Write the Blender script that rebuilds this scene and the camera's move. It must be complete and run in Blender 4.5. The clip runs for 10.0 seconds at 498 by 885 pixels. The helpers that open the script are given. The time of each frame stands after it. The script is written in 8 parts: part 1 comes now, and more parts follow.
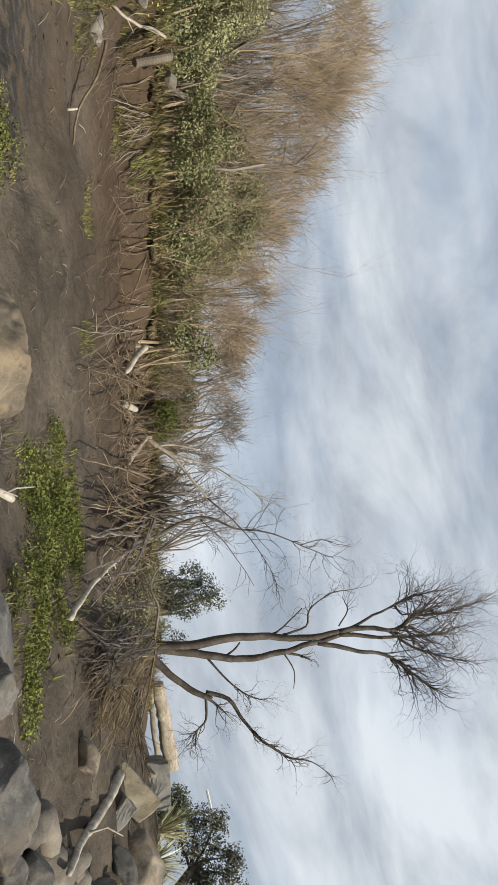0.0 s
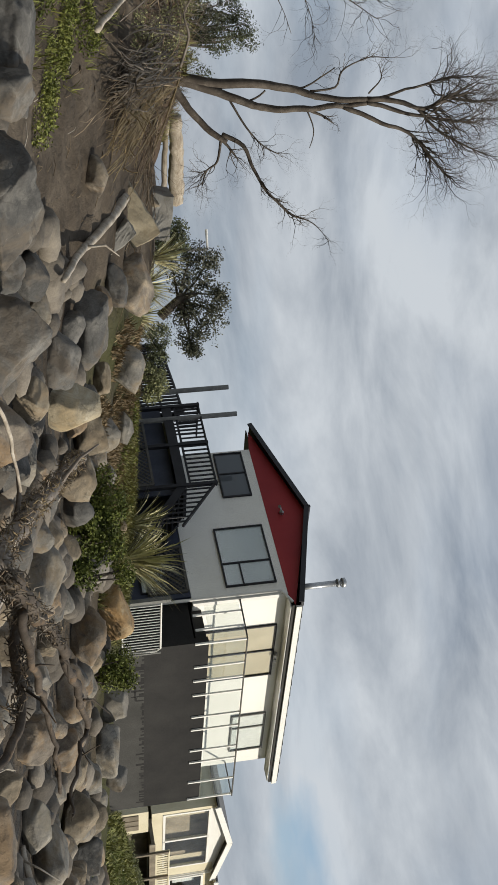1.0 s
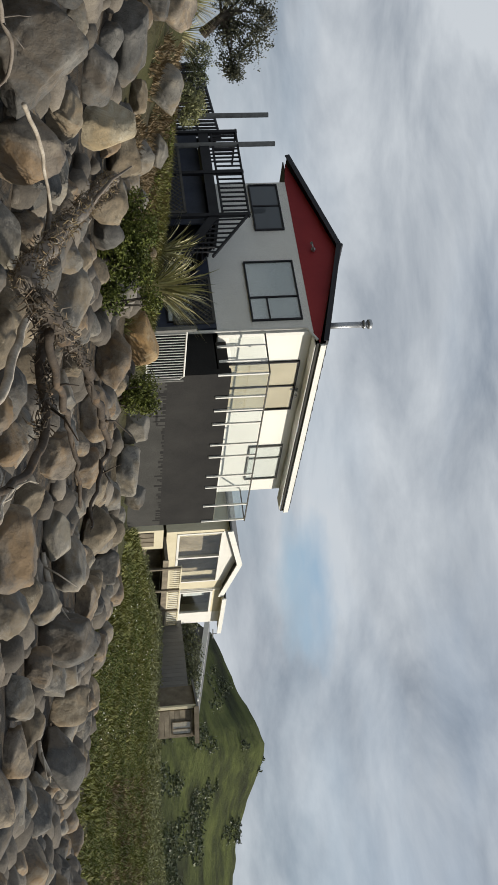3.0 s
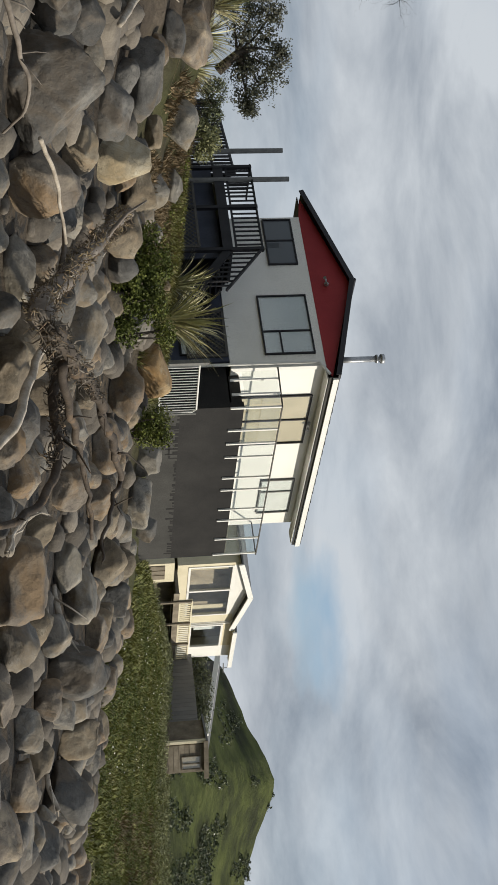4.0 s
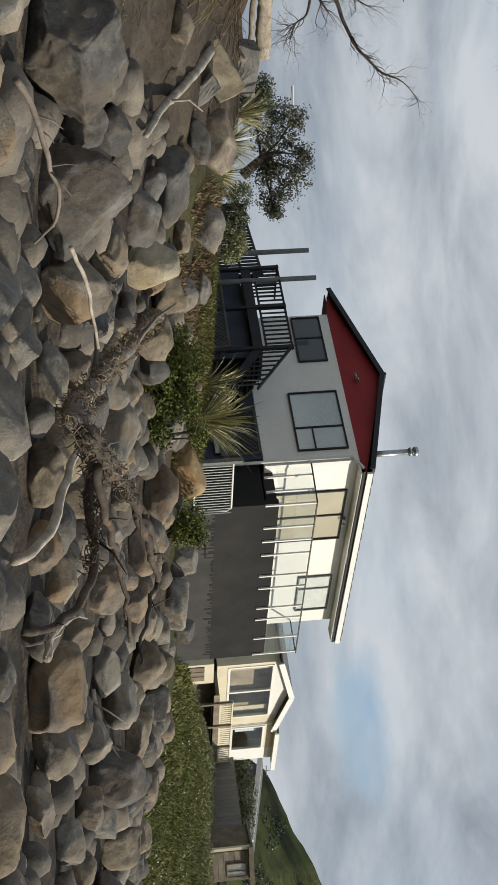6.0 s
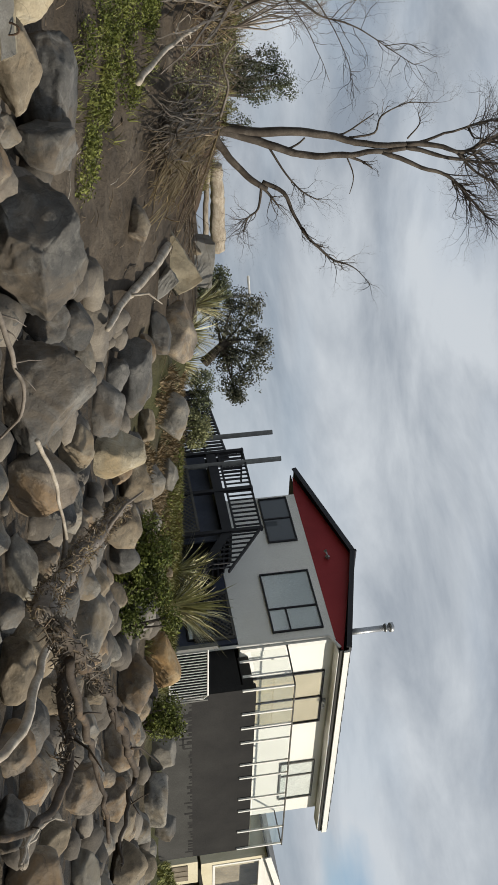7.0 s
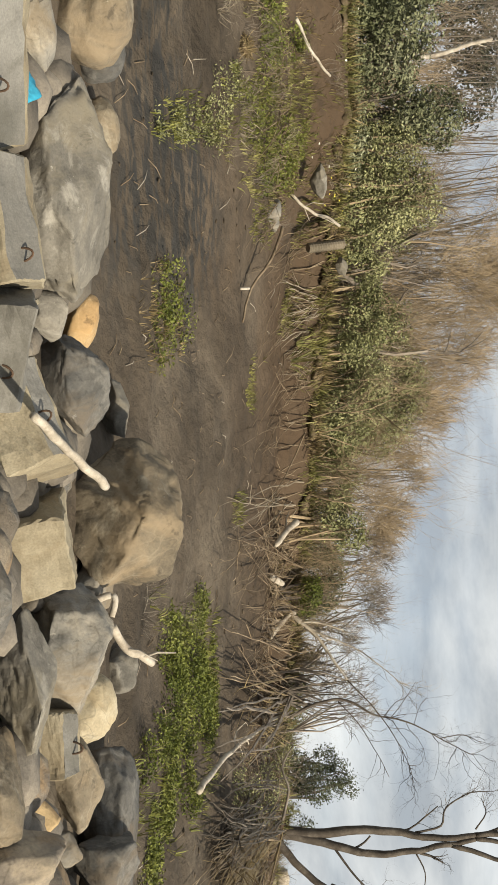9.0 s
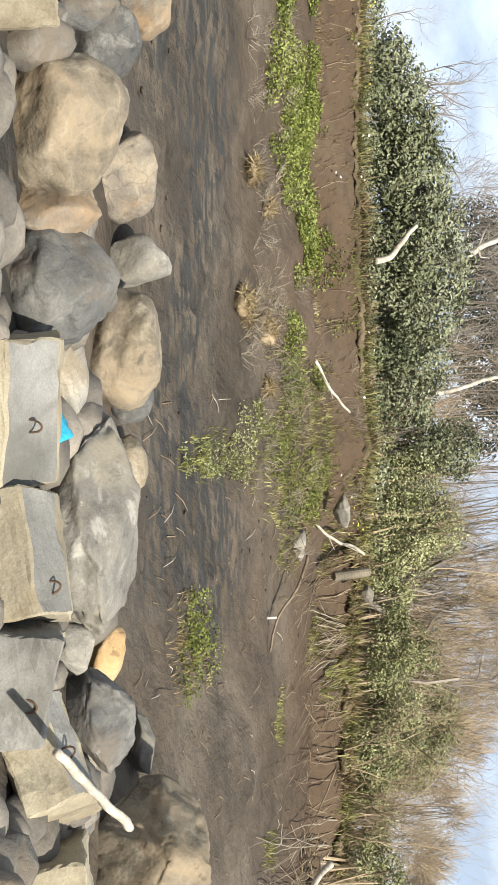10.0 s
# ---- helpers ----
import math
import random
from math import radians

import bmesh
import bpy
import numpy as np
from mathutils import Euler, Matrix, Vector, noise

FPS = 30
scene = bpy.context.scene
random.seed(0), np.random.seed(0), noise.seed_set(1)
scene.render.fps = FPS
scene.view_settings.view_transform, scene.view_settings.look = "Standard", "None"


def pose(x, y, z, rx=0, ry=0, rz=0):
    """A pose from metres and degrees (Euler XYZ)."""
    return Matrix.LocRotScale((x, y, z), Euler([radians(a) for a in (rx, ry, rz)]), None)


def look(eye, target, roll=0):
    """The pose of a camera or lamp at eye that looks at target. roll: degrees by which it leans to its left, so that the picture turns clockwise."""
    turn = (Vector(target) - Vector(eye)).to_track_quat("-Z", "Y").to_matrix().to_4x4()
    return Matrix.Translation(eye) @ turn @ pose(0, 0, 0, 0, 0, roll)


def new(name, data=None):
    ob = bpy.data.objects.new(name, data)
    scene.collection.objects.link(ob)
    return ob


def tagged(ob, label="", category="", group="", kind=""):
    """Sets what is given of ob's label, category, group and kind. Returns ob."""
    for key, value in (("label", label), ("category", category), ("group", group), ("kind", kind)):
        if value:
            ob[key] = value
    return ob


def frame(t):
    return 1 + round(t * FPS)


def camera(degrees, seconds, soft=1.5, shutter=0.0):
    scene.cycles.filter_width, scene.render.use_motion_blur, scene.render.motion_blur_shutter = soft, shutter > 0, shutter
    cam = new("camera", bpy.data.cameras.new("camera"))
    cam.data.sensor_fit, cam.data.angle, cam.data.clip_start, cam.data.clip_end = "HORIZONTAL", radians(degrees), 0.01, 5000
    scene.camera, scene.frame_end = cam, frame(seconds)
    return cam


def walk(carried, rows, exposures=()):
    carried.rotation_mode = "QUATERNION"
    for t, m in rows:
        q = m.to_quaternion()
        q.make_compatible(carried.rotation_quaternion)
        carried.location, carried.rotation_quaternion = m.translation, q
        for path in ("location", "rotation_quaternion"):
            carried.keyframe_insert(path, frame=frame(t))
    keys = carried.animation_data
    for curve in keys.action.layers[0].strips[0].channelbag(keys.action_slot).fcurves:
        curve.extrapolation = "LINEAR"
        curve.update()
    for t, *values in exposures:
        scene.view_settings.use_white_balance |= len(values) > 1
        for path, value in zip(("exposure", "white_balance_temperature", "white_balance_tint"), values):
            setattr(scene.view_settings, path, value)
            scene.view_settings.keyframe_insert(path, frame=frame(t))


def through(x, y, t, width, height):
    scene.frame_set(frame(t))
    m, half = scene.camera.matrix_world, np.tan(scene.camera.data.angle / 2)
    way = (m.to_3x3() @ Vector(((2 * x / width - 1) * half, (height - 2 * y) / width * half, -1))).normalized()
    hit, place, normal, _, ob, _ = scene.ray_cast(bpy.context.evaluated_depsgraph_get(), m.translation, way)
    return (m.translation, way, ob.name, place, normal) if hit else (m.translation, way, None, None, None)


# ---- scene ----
cam = camera(23.19, 10.0, soft=1.5)
EYE = Vector((0.0, 0.0, 1.6))


def ray(az, el):
    """Unit direction for a bearing (clockwise from the bare tree) and an elevation, in degrees."""
    a, e = radians(az), radians(el)
    return Vector((math.sin(a) * math.cos(e), math.cos(a) * math.cos(e), math.sin(e)))


def aim(az, el, roll, off=(0.0, 0.0, 0.0)):
    eye = EYE + Vector(off)
    return look(eye, eye + ray(az, el), roll)


def at(az, el, r):
    """World point at a bearing, an elevation and a level range in metres from the viewpoint."""
    d = ray(az, el)
    return EYE + d * (r / math.hypot(d.x, d.y))


PATH = [
    (0, aim(-8.53, 14.39, 79.19)),
    (0.3, aim(-0.08, 12.34, 82.00)),
    (0.5, aim(5.19, 11.40, 82.43)),
    (0.8, aim(13.50, 10.70, 84.30)),
    (1, aim(17.20, 10.30, 84.90)),
    (1.5, aim(21.01, 9.00, 85.71)),
    (2, aim(20.45, 9.26, 85.89)),
    (2.5, aim(25.65, 9.17, 86.18)),
    (2.7, aim(29.09, 8.70, 86.46)),
    (3.8, aim(29.73, 7.57, 87.42)),
    (4, aim(28.10, 7.64, 87.48)),
    (4.5, aim(25.48, 7.10, 87.36)),
    (5, aim(24.87, 6.46, 87.12)),
    (5.2, aim(24.67, 6.30, 87.14)),
    (6.3, aim(22.27, 6.68, 85.61)),
    (6.5, aim(20.57, 7.35, 85.63)),
    (7, aim(14.86, 8.41, 84.47)),
    (7.5, aim(8.15, 8.48, 85.36)),
    (8, aim(-1.23, 7.46, 84.12)),
    (8.5, aim(-10.55, 7.06, 84.72)),
    (9, aim(-17.91, 8.47, 85.45)),
    (9.3, aim(-25.26, 8.67, 86.00)),
    (9.5, aim(-31.18, 7.86, 86.74)),
    (9.8, aim(-36.69, 7.83, 87.16)),
    (10, aim(-33.58, 8.27, 86.81)),
]
EXPOSURES = [(0.0, 0.4, 6500, 10), (0.6, 0.15, 6500, 10), (1.2, 0.0, 6500, 10), (6.5, 0.0, 6500, 10), (7.5, 0.1, 6500, 10), (8.0, 0.2, 6700, 10), (8.4, 0.3, 7400, 9), (9.0, 0.57, 7100, 9), (10.0, 1.17, 6300, 9)]
walk(cam, PATH, EXPOSURES)

# ---- sky and sun ----
SUN_AZ, SUN_EL = 118.0, 25.0
world = bpy.data.worlds.new("sky")
scene.world = world
world.use_nodes = True


def build_sky():
    nt = world.node_tree
    nt.nodes.clear()
    add = nt.nodes.new
    out, mix = add("ShaderNodeOutputWorld"), add("ShaderNodeMixShader")
    clear, cloud = add("ShaderNodeBackground"), add("ShaderNodeBackground")
    sky = add("ShaderNodeTexSky")
    sky.sky_type, sky.sun_disc = "NISHITA", False
    sky.sun_elevation, sky.sun_rotation = radians(SUN_EL), radians(SUN_AZ)
    clear.inputs["Strength"].default_value = 0.13
    nt.links.new(sky.outputs[0], clear.inputs[0])
    tc, rot = add("ShaderNodeTexCoord"), add("ShaderNodeMapping")
    nt.links.new(tc.outputs["Generated"], rot.inputs[0])
    # layered clouds, broader than high
    rot.inputs["Rotation"].default_value = (0, radians(4), radians(20))
    rot.inputs["Scale"].default_value = (1.0, 1.0, 3.0)
    n1, n2 = add("ShaderNodeTexNoise"), add("ShaderNodeTexNoise")
    for n, sc, det in ((n1, 2.3, 4), (n2, 4.4, 8)):
        n.inputs["Scale"].default_value, n.inputs["Detail"].default_value, n.inputs["Distortion"].default_value, n.inputs["Roughness"].default_value = sc, det, 0.3, 0.58
        nt.links.new(rot.outputs[0], n.inputs["Vector"])
    cover = add("ShaderNodeMapRange")
    cover.inputs[1].default_value, cover.inputs[2].default_value = 0.36, 0.56
    cover.inputs[3].default_value, cover.inputs[4].default_value = 0.74, 1.0
    nt.links.new(n1.outputs[0], cover.inputs[0])
    ramp = add("ShaderNodeValToRGB")
    e = ramp.color_ramp.elements
    e[0].position, e[0].color = 0.36, (0.30, 0.345, 0.405, 1)
    e[1].position, e[1].color = 0.66, (0.64, 0.685, 0.73, 1)
    nt.links.new(n2.outputs[0], ramp.inputs[0])
    nt.links.new(ramp.outputs[0], cloud.inputs[0])
    cloud.inputs["Strength"].default_value = 0.92
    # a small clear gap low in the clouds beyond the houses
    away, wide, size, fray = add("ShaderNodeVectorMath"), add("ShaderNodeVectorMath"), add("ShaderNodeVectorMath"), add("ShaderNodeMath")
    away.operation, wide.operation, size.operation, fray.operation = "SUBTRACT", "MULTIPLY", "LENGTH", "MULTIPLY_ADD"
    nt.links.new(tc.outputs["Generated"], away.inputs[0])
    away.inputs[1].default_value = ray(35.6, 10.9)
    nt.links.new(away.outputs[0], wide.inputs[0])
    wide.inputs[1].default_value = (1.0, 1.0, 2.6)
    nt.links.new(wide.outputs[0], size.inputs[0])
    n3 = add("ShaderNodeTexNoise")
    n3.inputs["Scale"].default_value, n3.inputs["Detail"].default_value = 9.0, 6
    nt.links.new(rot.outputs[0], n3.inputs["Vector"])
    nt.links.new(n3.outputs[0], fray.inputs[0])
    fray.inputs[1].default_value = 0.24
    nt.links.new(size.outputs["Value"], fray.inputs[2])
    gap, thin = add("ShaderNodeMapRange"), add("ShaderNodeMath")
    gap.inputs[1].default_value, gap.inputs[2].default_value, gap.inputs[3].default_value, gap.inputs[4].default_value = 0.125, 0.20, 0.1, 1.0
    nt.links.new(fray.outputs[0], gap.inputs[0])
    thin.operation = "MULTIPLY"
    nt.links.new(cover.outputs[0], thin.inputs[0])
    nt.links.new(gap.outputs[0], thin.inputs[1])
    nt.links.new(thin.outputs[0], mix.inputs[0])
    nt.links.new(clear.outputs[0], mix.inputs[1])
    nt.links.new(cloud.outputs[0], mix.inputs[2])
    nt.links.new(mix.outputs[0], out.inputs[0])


build_sky()
sun = new("sun", bpy.data.lights.new("sun", "SUN"))
sun.data.energy, sun.data.angle, sun.data.color = 4.4, radians(1.0), (1.0, 0.93, 0.80)
sun.matrix_world = look(ray(SUN_AZ, SUN_EL) * 60, (0, 0, 0))


# ---- materials ----
def surface(name, cols, scale=3.0, fine=40.0, bump=0.3, rough=0.85, vary=0.15, stretch=(1, 1, 1), metal=0.0, island=False, bump_scale=None, dist=0.02, spec=0.3, veins=0.0):
    """A weathered surface: two noises through a ramp of colours, fine grain, relief, and a shift of brightness from piece to piece."""
    m = bpy.data.materials.new(name)
    m.use_nodes = True
    nt = m.node_tree
    b = nt.nodes["Principled BSDF"]
    add = nt.nodes.new
    tc, mp = add("ShaderNodeTexCoord"), add("ShaderNodeMapping")
    mp.inputs["Scale"].default_value = stretch
    nt.links.new(tc.outputs["Object"], mp.inputs[0])
    n1, n2 = add("ShaderNodeTexNoise"), add("ShaderNodeTexNoise")
    n1.inputs["Scale"].default_value, n1.inputs["Detail"].default_value, n1.inputs["Roughness"].default_value = scale, 6, 0.62
    n2.inputs["Scale"].default_value, n2.inputs["Detail"].default_value = fine, 4
    src = mp.outputs[0]
    info = add("ShaderNodeObjectInfo")
    rnd = info.outputs["Random"]
    if island:
        rnd = add("ShaderNodeNewGeometry").outputs["Random Per Island"]
    else:
        sh = add("ShaderNodeVectorMath")
        sh.operation = "MULTIPLY_ADD"
        sh.inputs[1].default_value = (1, 1, 1)
        nt.links.new(mp.outputs[0], sh.inputs[0])
        cx = add("ShaderNodeMath")
        cx.operation = "MULTIPLY"
        cx.inputs[1].default_value = 37.0
        nt.links.new(rnd, cx.inputs[0])
        nt.links.new(cx.outputs[0], sh.inputs[2])
        src = sh.outputs[0]
    nt.links.new(src, n1.inputs["Vector"])
    nt.links.new(src, n2.inputs["Vector"])
    ramp = add("ShaderNodeValToRGB")
    el = ramp.color_ramp.elements
    lo, hi = 0.33, 0.68
    el[0].position, el[0].color = lo, (*cols[0], 1)
    el[1].position, el[1].color = hi, (*cols[-1], 1)
    for k, c in enumerate(cols[1:-1]):
        q = el.new(lo + (hi - lo) * (k + 1) / (len(cols) - 1))
        q.color = (*c, 1)
    nt.links.new(n1.outputs[0], ramp.inputs[0])
    mr, mr2 = add("ShaderNodeMapRange"), add("ShaderNodeMapRange")
    mr.inputs[1].default_value, mr.inputs[2].default_value, mr.inputs[3].default_value, mr.inputs[4].default_value = 0.25, 0.75, 0.84, 1.16
    nt.links.new(n2.outputs[0], mr.inputs[0])
    mr2.inputs[3].default_value, mr2.inputs[4].default_value = 1 - vary, 1 + vary
    nt.links.new(rnd, mr2.inputs[0])
    mul = add("ShaderNodeMath")
    mul.operation = "MULTIPLY"
    nt.links.new(mr.outputs[0], mul.inputs[0])
    nt.links.new(mr2.outputs[0], mul.inputs[1])
    if veins:
        # fine pale cracks and lichen lines
        wn, vo = add("ShaderNodeTexNoise"), add("ShaderNodeTexVoronoi")
        wn.inputs["Scale"].default_value = 3.0
        nt.links.new(src, wn.inputs["Vector"])
        ad = add("ShaderNodeVectorMath")
        ad.operation = "MULTIPLY_ADD"
        ad.inputs[1].default_value = (0.5, 0.5, 0.5)
        nt.links.new(wn.outputs["Color"], ad.inputs[0])
        nt.links.new(src, ad.inputs[2])
        vo.feature = "DISTANCE_TO_EDGE"
        vo.inputs["Scale"].default_value = 3.2
        nt.links.new(ad.outputs[0], vo.inputs["Vector"])
        vr = add("ShaderNodeMapRange")
        vr.inputs[1].default_value, vr.inputs[2].default_value = 0.0, 0.03
        vr.inputs[3].default_value, vr.inputs[4].default_value = 1 + veins, 1.0
        nt.links.new(vo.outputs["Distance"], vr.inputs[0])
        m3 = add("ShaderNodeMath")
        m3.operation = "MULTIPLY"
        nt.links.new(mul.outputs[0], m3.inputs[0])
        nt.links.new(vr.outputs[0], m3.inputs[1])
        mul = m3
    vm = add("ShaderNodeVectorMath")
    vm.operation = "SCALE"
    nt.links.new(ramp.outputs[0], vm.inputs[0])
    nt.links.new(mul.outputs[0], vm.inputs["Scale"])
    nt.links.new(vm.outputs[0], b.inputs["Base Color"])
    b.inputs["Roughness"].default_value, b.inputs["Metallic"].default_value = rough, metal
    b.inputs["Specular IOR Level"].default_value = spec
    if bump:
        n3, bp = add("ShaderNodeTexNoise"), add("ShaderNodeBump")
        n3.inputs["Scale"].default_value, n3.inputs["Detail"].default_value = bump_scale or fine * 0.4, 8
        n3.inputs["Roughness"].default_value = 0.65
        nt.links.new(src, n3.inputs["Vector"])
        nt.links.new(n3.outputs[0], bp.inputs["Height"])
        bp.inputs["Strength"].default_value, bp.inputs["Distance"].default_value = bump, dist
        nt.links.new(bp.outputs[0], b.inputs["Normal"])
    return m


def leafy(name, cols, vary=0.35, rough=0.5):
    """Leaves: each leaf with its own shade, some light passing through."""
    m = surface(name, cols, 1.2, 18, 0.0, rough, vary, island=True, spec=0.18)
    b = m.node_tree.nodes["Principled BSDF"]
    b.inputs["Subsurface Weight"].default_value = 0.0
    return m


def weathered(m, colour, scale, lo, hi, amount, squash=(1, 1, 1)):
    """Lays patches of another colour over a surface: stains, lichen, bleached or rusty faces."""
    nt = m.node_tree
    add = nt.nodes.new
    b = nt.nodes["Principled BSDF"]
    base = b.inputs["Base Color"].links[0].from_socket
    tc, mp, n, info = add("ShaderNodeTexCoord"), add("ShaderNodeMapping"), add("ShaderNodeTexNoise"), add("ShaderNodeObjectInfo")
    mp.inputs["Scale"].default_value = squash
    nt.links.new(tc.outputs["Object"], mp.inputs[0])
    off = add("ShaderNodeMath")
    off.operation = "MULTIPLY"
    off.inputs[1].default_value = 23.0 + scale
    nt.links.new(info.outputs["Random"], off.inputs[0])
    nt.links.new(off.outputs[0], mp.inputs["Location"])
    nt.links.new(mp.outputs[0], n.inputs["Vector"])
    n.inputs["Scale"].default_value, n.inputs["Detail"].default_value, n.inputs["Roughness"].default_value, n.inputs["Distortion"].default_value = scale, 9, 0.68, 0.7
    mr, mx = add("ShaderNodeMapRange"), add("ShaderNodeMix")
    mr.inputs[1].default_value, mr.inputs[2].default_value, mr.inputs[3].default_value, mr.inputs[4].default_value = lo, hi, 0.0, amount
    nt.links.new(n.outputs[0], mr.inputs[0])
    mx.data_type = "RGBA"
    nt.links.new(mr.outputs[0], mx.inputs[0])
    nt.links.new(base, mx.inputs[6])
    mx.inputs[7].default_value = (*colour, 1)
    nt.links.new(mx.outputs[2], b.inputs["Base Color"])
    return m


def rock(name, cols, stain, pale, vary=0.2, veins=-0.25):
    """Sea-wall rock: mottled, stained in one colour and scuffed pale in another, with a pitted skin."""
    m = surface(name, cols, 2.6, 60, 0.75, 0.8, vary, dist=0.028, bump_scale=8, veins=veins)
    weathered(m, stain, 1.5, 0.47, 0.60, 0.8)
    weathered(m, pale, 3.4, 0.55, 0.66, 0.65)
    weathered(m, tuple(c * 1.25 for c in pale), 17.0, 0.66, 0.72, 0.7)
    return weathered(m, tuple(c * 0.45 for c in cols[0]), 6.5, 0.58, 0.68, 0.6)


R_GREY = rock("rock_grey", [(0.1049, 0.1003, 0.0921), (0.1807, 0.1702, 0.1492), (0.2915, 0.2565, 0.2006)], (0.19, 0.15, 0.10), (0.29, 0.265, 0.225))
R_DARK = rock("rock_dark", [(0.055, 0.0541, 0.0511), (0.0872, 0.0844, 0.0787), (0.1375, 0.13, 0.1175)], (0.13, 0.105, 0.078), (0.20, 0.19, 0.17))
R_TAN = rock("rock_tan", [(0.0845, 0.0709, 0.052), (0.1463, 0.1203, 0.0858), (0.2016, 0.1691, 0.1216)], (0.24, 0.185, 0.12), (0.31, 0.275, 0.21), 0.18, 0.3)
R_LIGHT = rock("rock_light", [(0.1033, 0.0955, 0.0819), (0.1603, 0.1482, 0.1268), (0.2138, 0.1959, 0.1639)], (0.20, 0.175, 0.13), (0.34, 0.32, 0.28), 0.12, 0.12)
R_ORANGE = rock("rock_orange", [(0.1584, 0.1012, 0.0546), (0.308, 0.2068, 0.1056), (0.3872, 0.286, 0.1584)], (0.40, 0.25, 0.11), (0.45, 0.37, 0.25), 0.12, 0.22)
R_BROWN = rock("rock_brown", [(0.0927, 0.0785, 0.0657), (0.1739, 0.1481, 0.1184), (0.322, 0.264, 0.1868)], (0.23, 0.155, 0.085), (0.27, 0.235, 0.18))
RUBBLE = surface("rubble_stones", [(0.0728, 0.065, 0.056), (0.1344, 0.1176, 0.0974), (0.2128, 0.1859, 0.1478)], 2.0, 60, 0.6, 0.85, 0.35, island=True, dist=0.03, bump_scale=12)
R_CREAM = rock("rock_cream", [(0.21, 0.175, 0.118), (0.34, 0.29, 0.20), (0.43, 0.38, 0.28)], (0.36, 0.28, 0.165), (0.47, 0.43, 0.34), 0.1, -0.3)
ROCKS = [R_GREY, R_DARK, R_TAN, R_LIGHT, R_ORANGE, R_BROWN, R_CREAM]
CONCRETE = surface("old_concrete", [(0.152, 0.1264, 0.0864), (0.2479, 0.2144, 0.152), (0.3119, 0.2759, 0.2039)], 2.2, 90, 0.5, 0.9, 0.12, dist=0.02, bump_scale=30)
CONCRETE_GREY = surface("grey_concrete", [(0.1109, 0.1072, 0.0961), (0.1701, 0.1627, 0.1479), (0.2219, 0.2145, 0.196)], 1.6, 90, 0.5, 0.9, 0.1, dist=0.02, bump_scale=25)
weathered(CONCRETE_GREY, (0.085, 0.08, 0.066), 2.0, 0.5, 0.66, 0.6)
weathered(CONCRETE, (0.19, 0.15, 0.095), 2.6, 0.5, 0.64, 0.6)
WOOD_WHITE = surface("bleached_wood", [(0.2184, 0.1848, 0.147), (0.3528, 0.3108, 0.252), (0.462, 0.42, 0.3612)], 6, 60, 0.6, 0.8, 0.12, dist=0.01)
LOG_WOOD = surface("weathered_log", [(0.24, 0.195, 0.145), (0.38, 0.325, 0.255), (0.52, 0.465, 0.385)], 3, 50, 0.8, 0.85, 0.1, stretch=(1, 4, 4), dist=0.04)
WOOD_GREY = surface("grey_bark", [(0.10, 0.085, 0.07), (0.17, 0.145, 0.12), (0.26, 0.225, 0.19)], 5, 50, 0.6, 0.85, 0.15, dist=0.01)
BARK = surface("dark_bark", [(0.0468, 0.0374, 0.0296), (0.078, 0.064, 0.0515), (0.1326, 0.1131, 0.0936)], 5, 45, 0.7, 0.85, 0.15, dist=0.012)
DARK_WOOD = weathered(surface("wet_dark_wood", [(0.03, 0.023, 0.017), (0.055, 0.042, 0.031), (0.09, 0.07, 0.052)], 6, 50, 0.8, 0.8, 0.15, dist=0.012), (0.17, 0.11, 0.06), 4.0, 0.56, 0.66, 0.6)
TWIG_BROWN = surface("willow_twigs", [(0.1475, 0.1109, 0.0708), (0.2596, 0.1971, 0.1251), (0.3894, 0.3068, 0.2065)], 2, 30, 0.0, 0.8, 0.35, island=True)
TWIG_PALE = surface("dead_twigs", [(0.15, 0.125, 0.09), (0.26, 0.22, 0.165), (0.38, 0.335, 0.265)], 2, 30, 0.0, 0.8, 0.35, island=True)
TWIG_GREY = surface("bare_twigs", [(0.0975, 0.0813, 0.0683), (0.1788, 0.1511, 0.1235), (0.2925, 0.2552, 0.2113)], 2, 30, 0.0, 0.8, 0.3, island=True)
ROOT = surface("exposed_roots", [(0.085, 0.06, 0.038), (0.16, 0.12, 0.078), (0.27, 0.215, 0.15)], 3, 40, 0.0, 0.85, 0.35, island=True)
DARK_ROOT = surface("dark_roots", [(0.05, 0.042, 0.034), (0.09, 0.076, 0.06), (0.16, 0.14, 0.115)], 3, 40, 0.0, 0.85, 0.35)
LEAF_HEDGE = leafy("hedge_leaves", [(0.085, 0.096, 0.05), (0.145, 0.155, 0.088), (0.24, 0.25, 0.165)], 0.45, 0.55)
LEAF_COAST = leafy("coastal_tree_leaves", [(0.05, 0.054, 0.034), (0.085, 0.088, 0.06), (0.14, 0.14, 0.105)], 0.45, 0.6)
LEAF_DARK = leafy("dark_leaves", [(0.0443, 0.0569, 0.029), (0.0886, 0.1012, 0.0531), (0.1645, 0.1771, 0.1076)], 0.5, 0.4)
LEAF_OLIVE = leafy("olive_leaves", [(0.1331, 0.1397, 0.0598), (0.2129, 0.2196, 0.1065), (0.3061, 0.3061, 0.1596)], 0.45)
LEAF_GREEN = leafy("bright_leaves", [(0.0672, 0.0874, 0.0179), (0.1176, 0.1344, 0.0291), (0.1848, 0.196, 0.056)], 0.45)
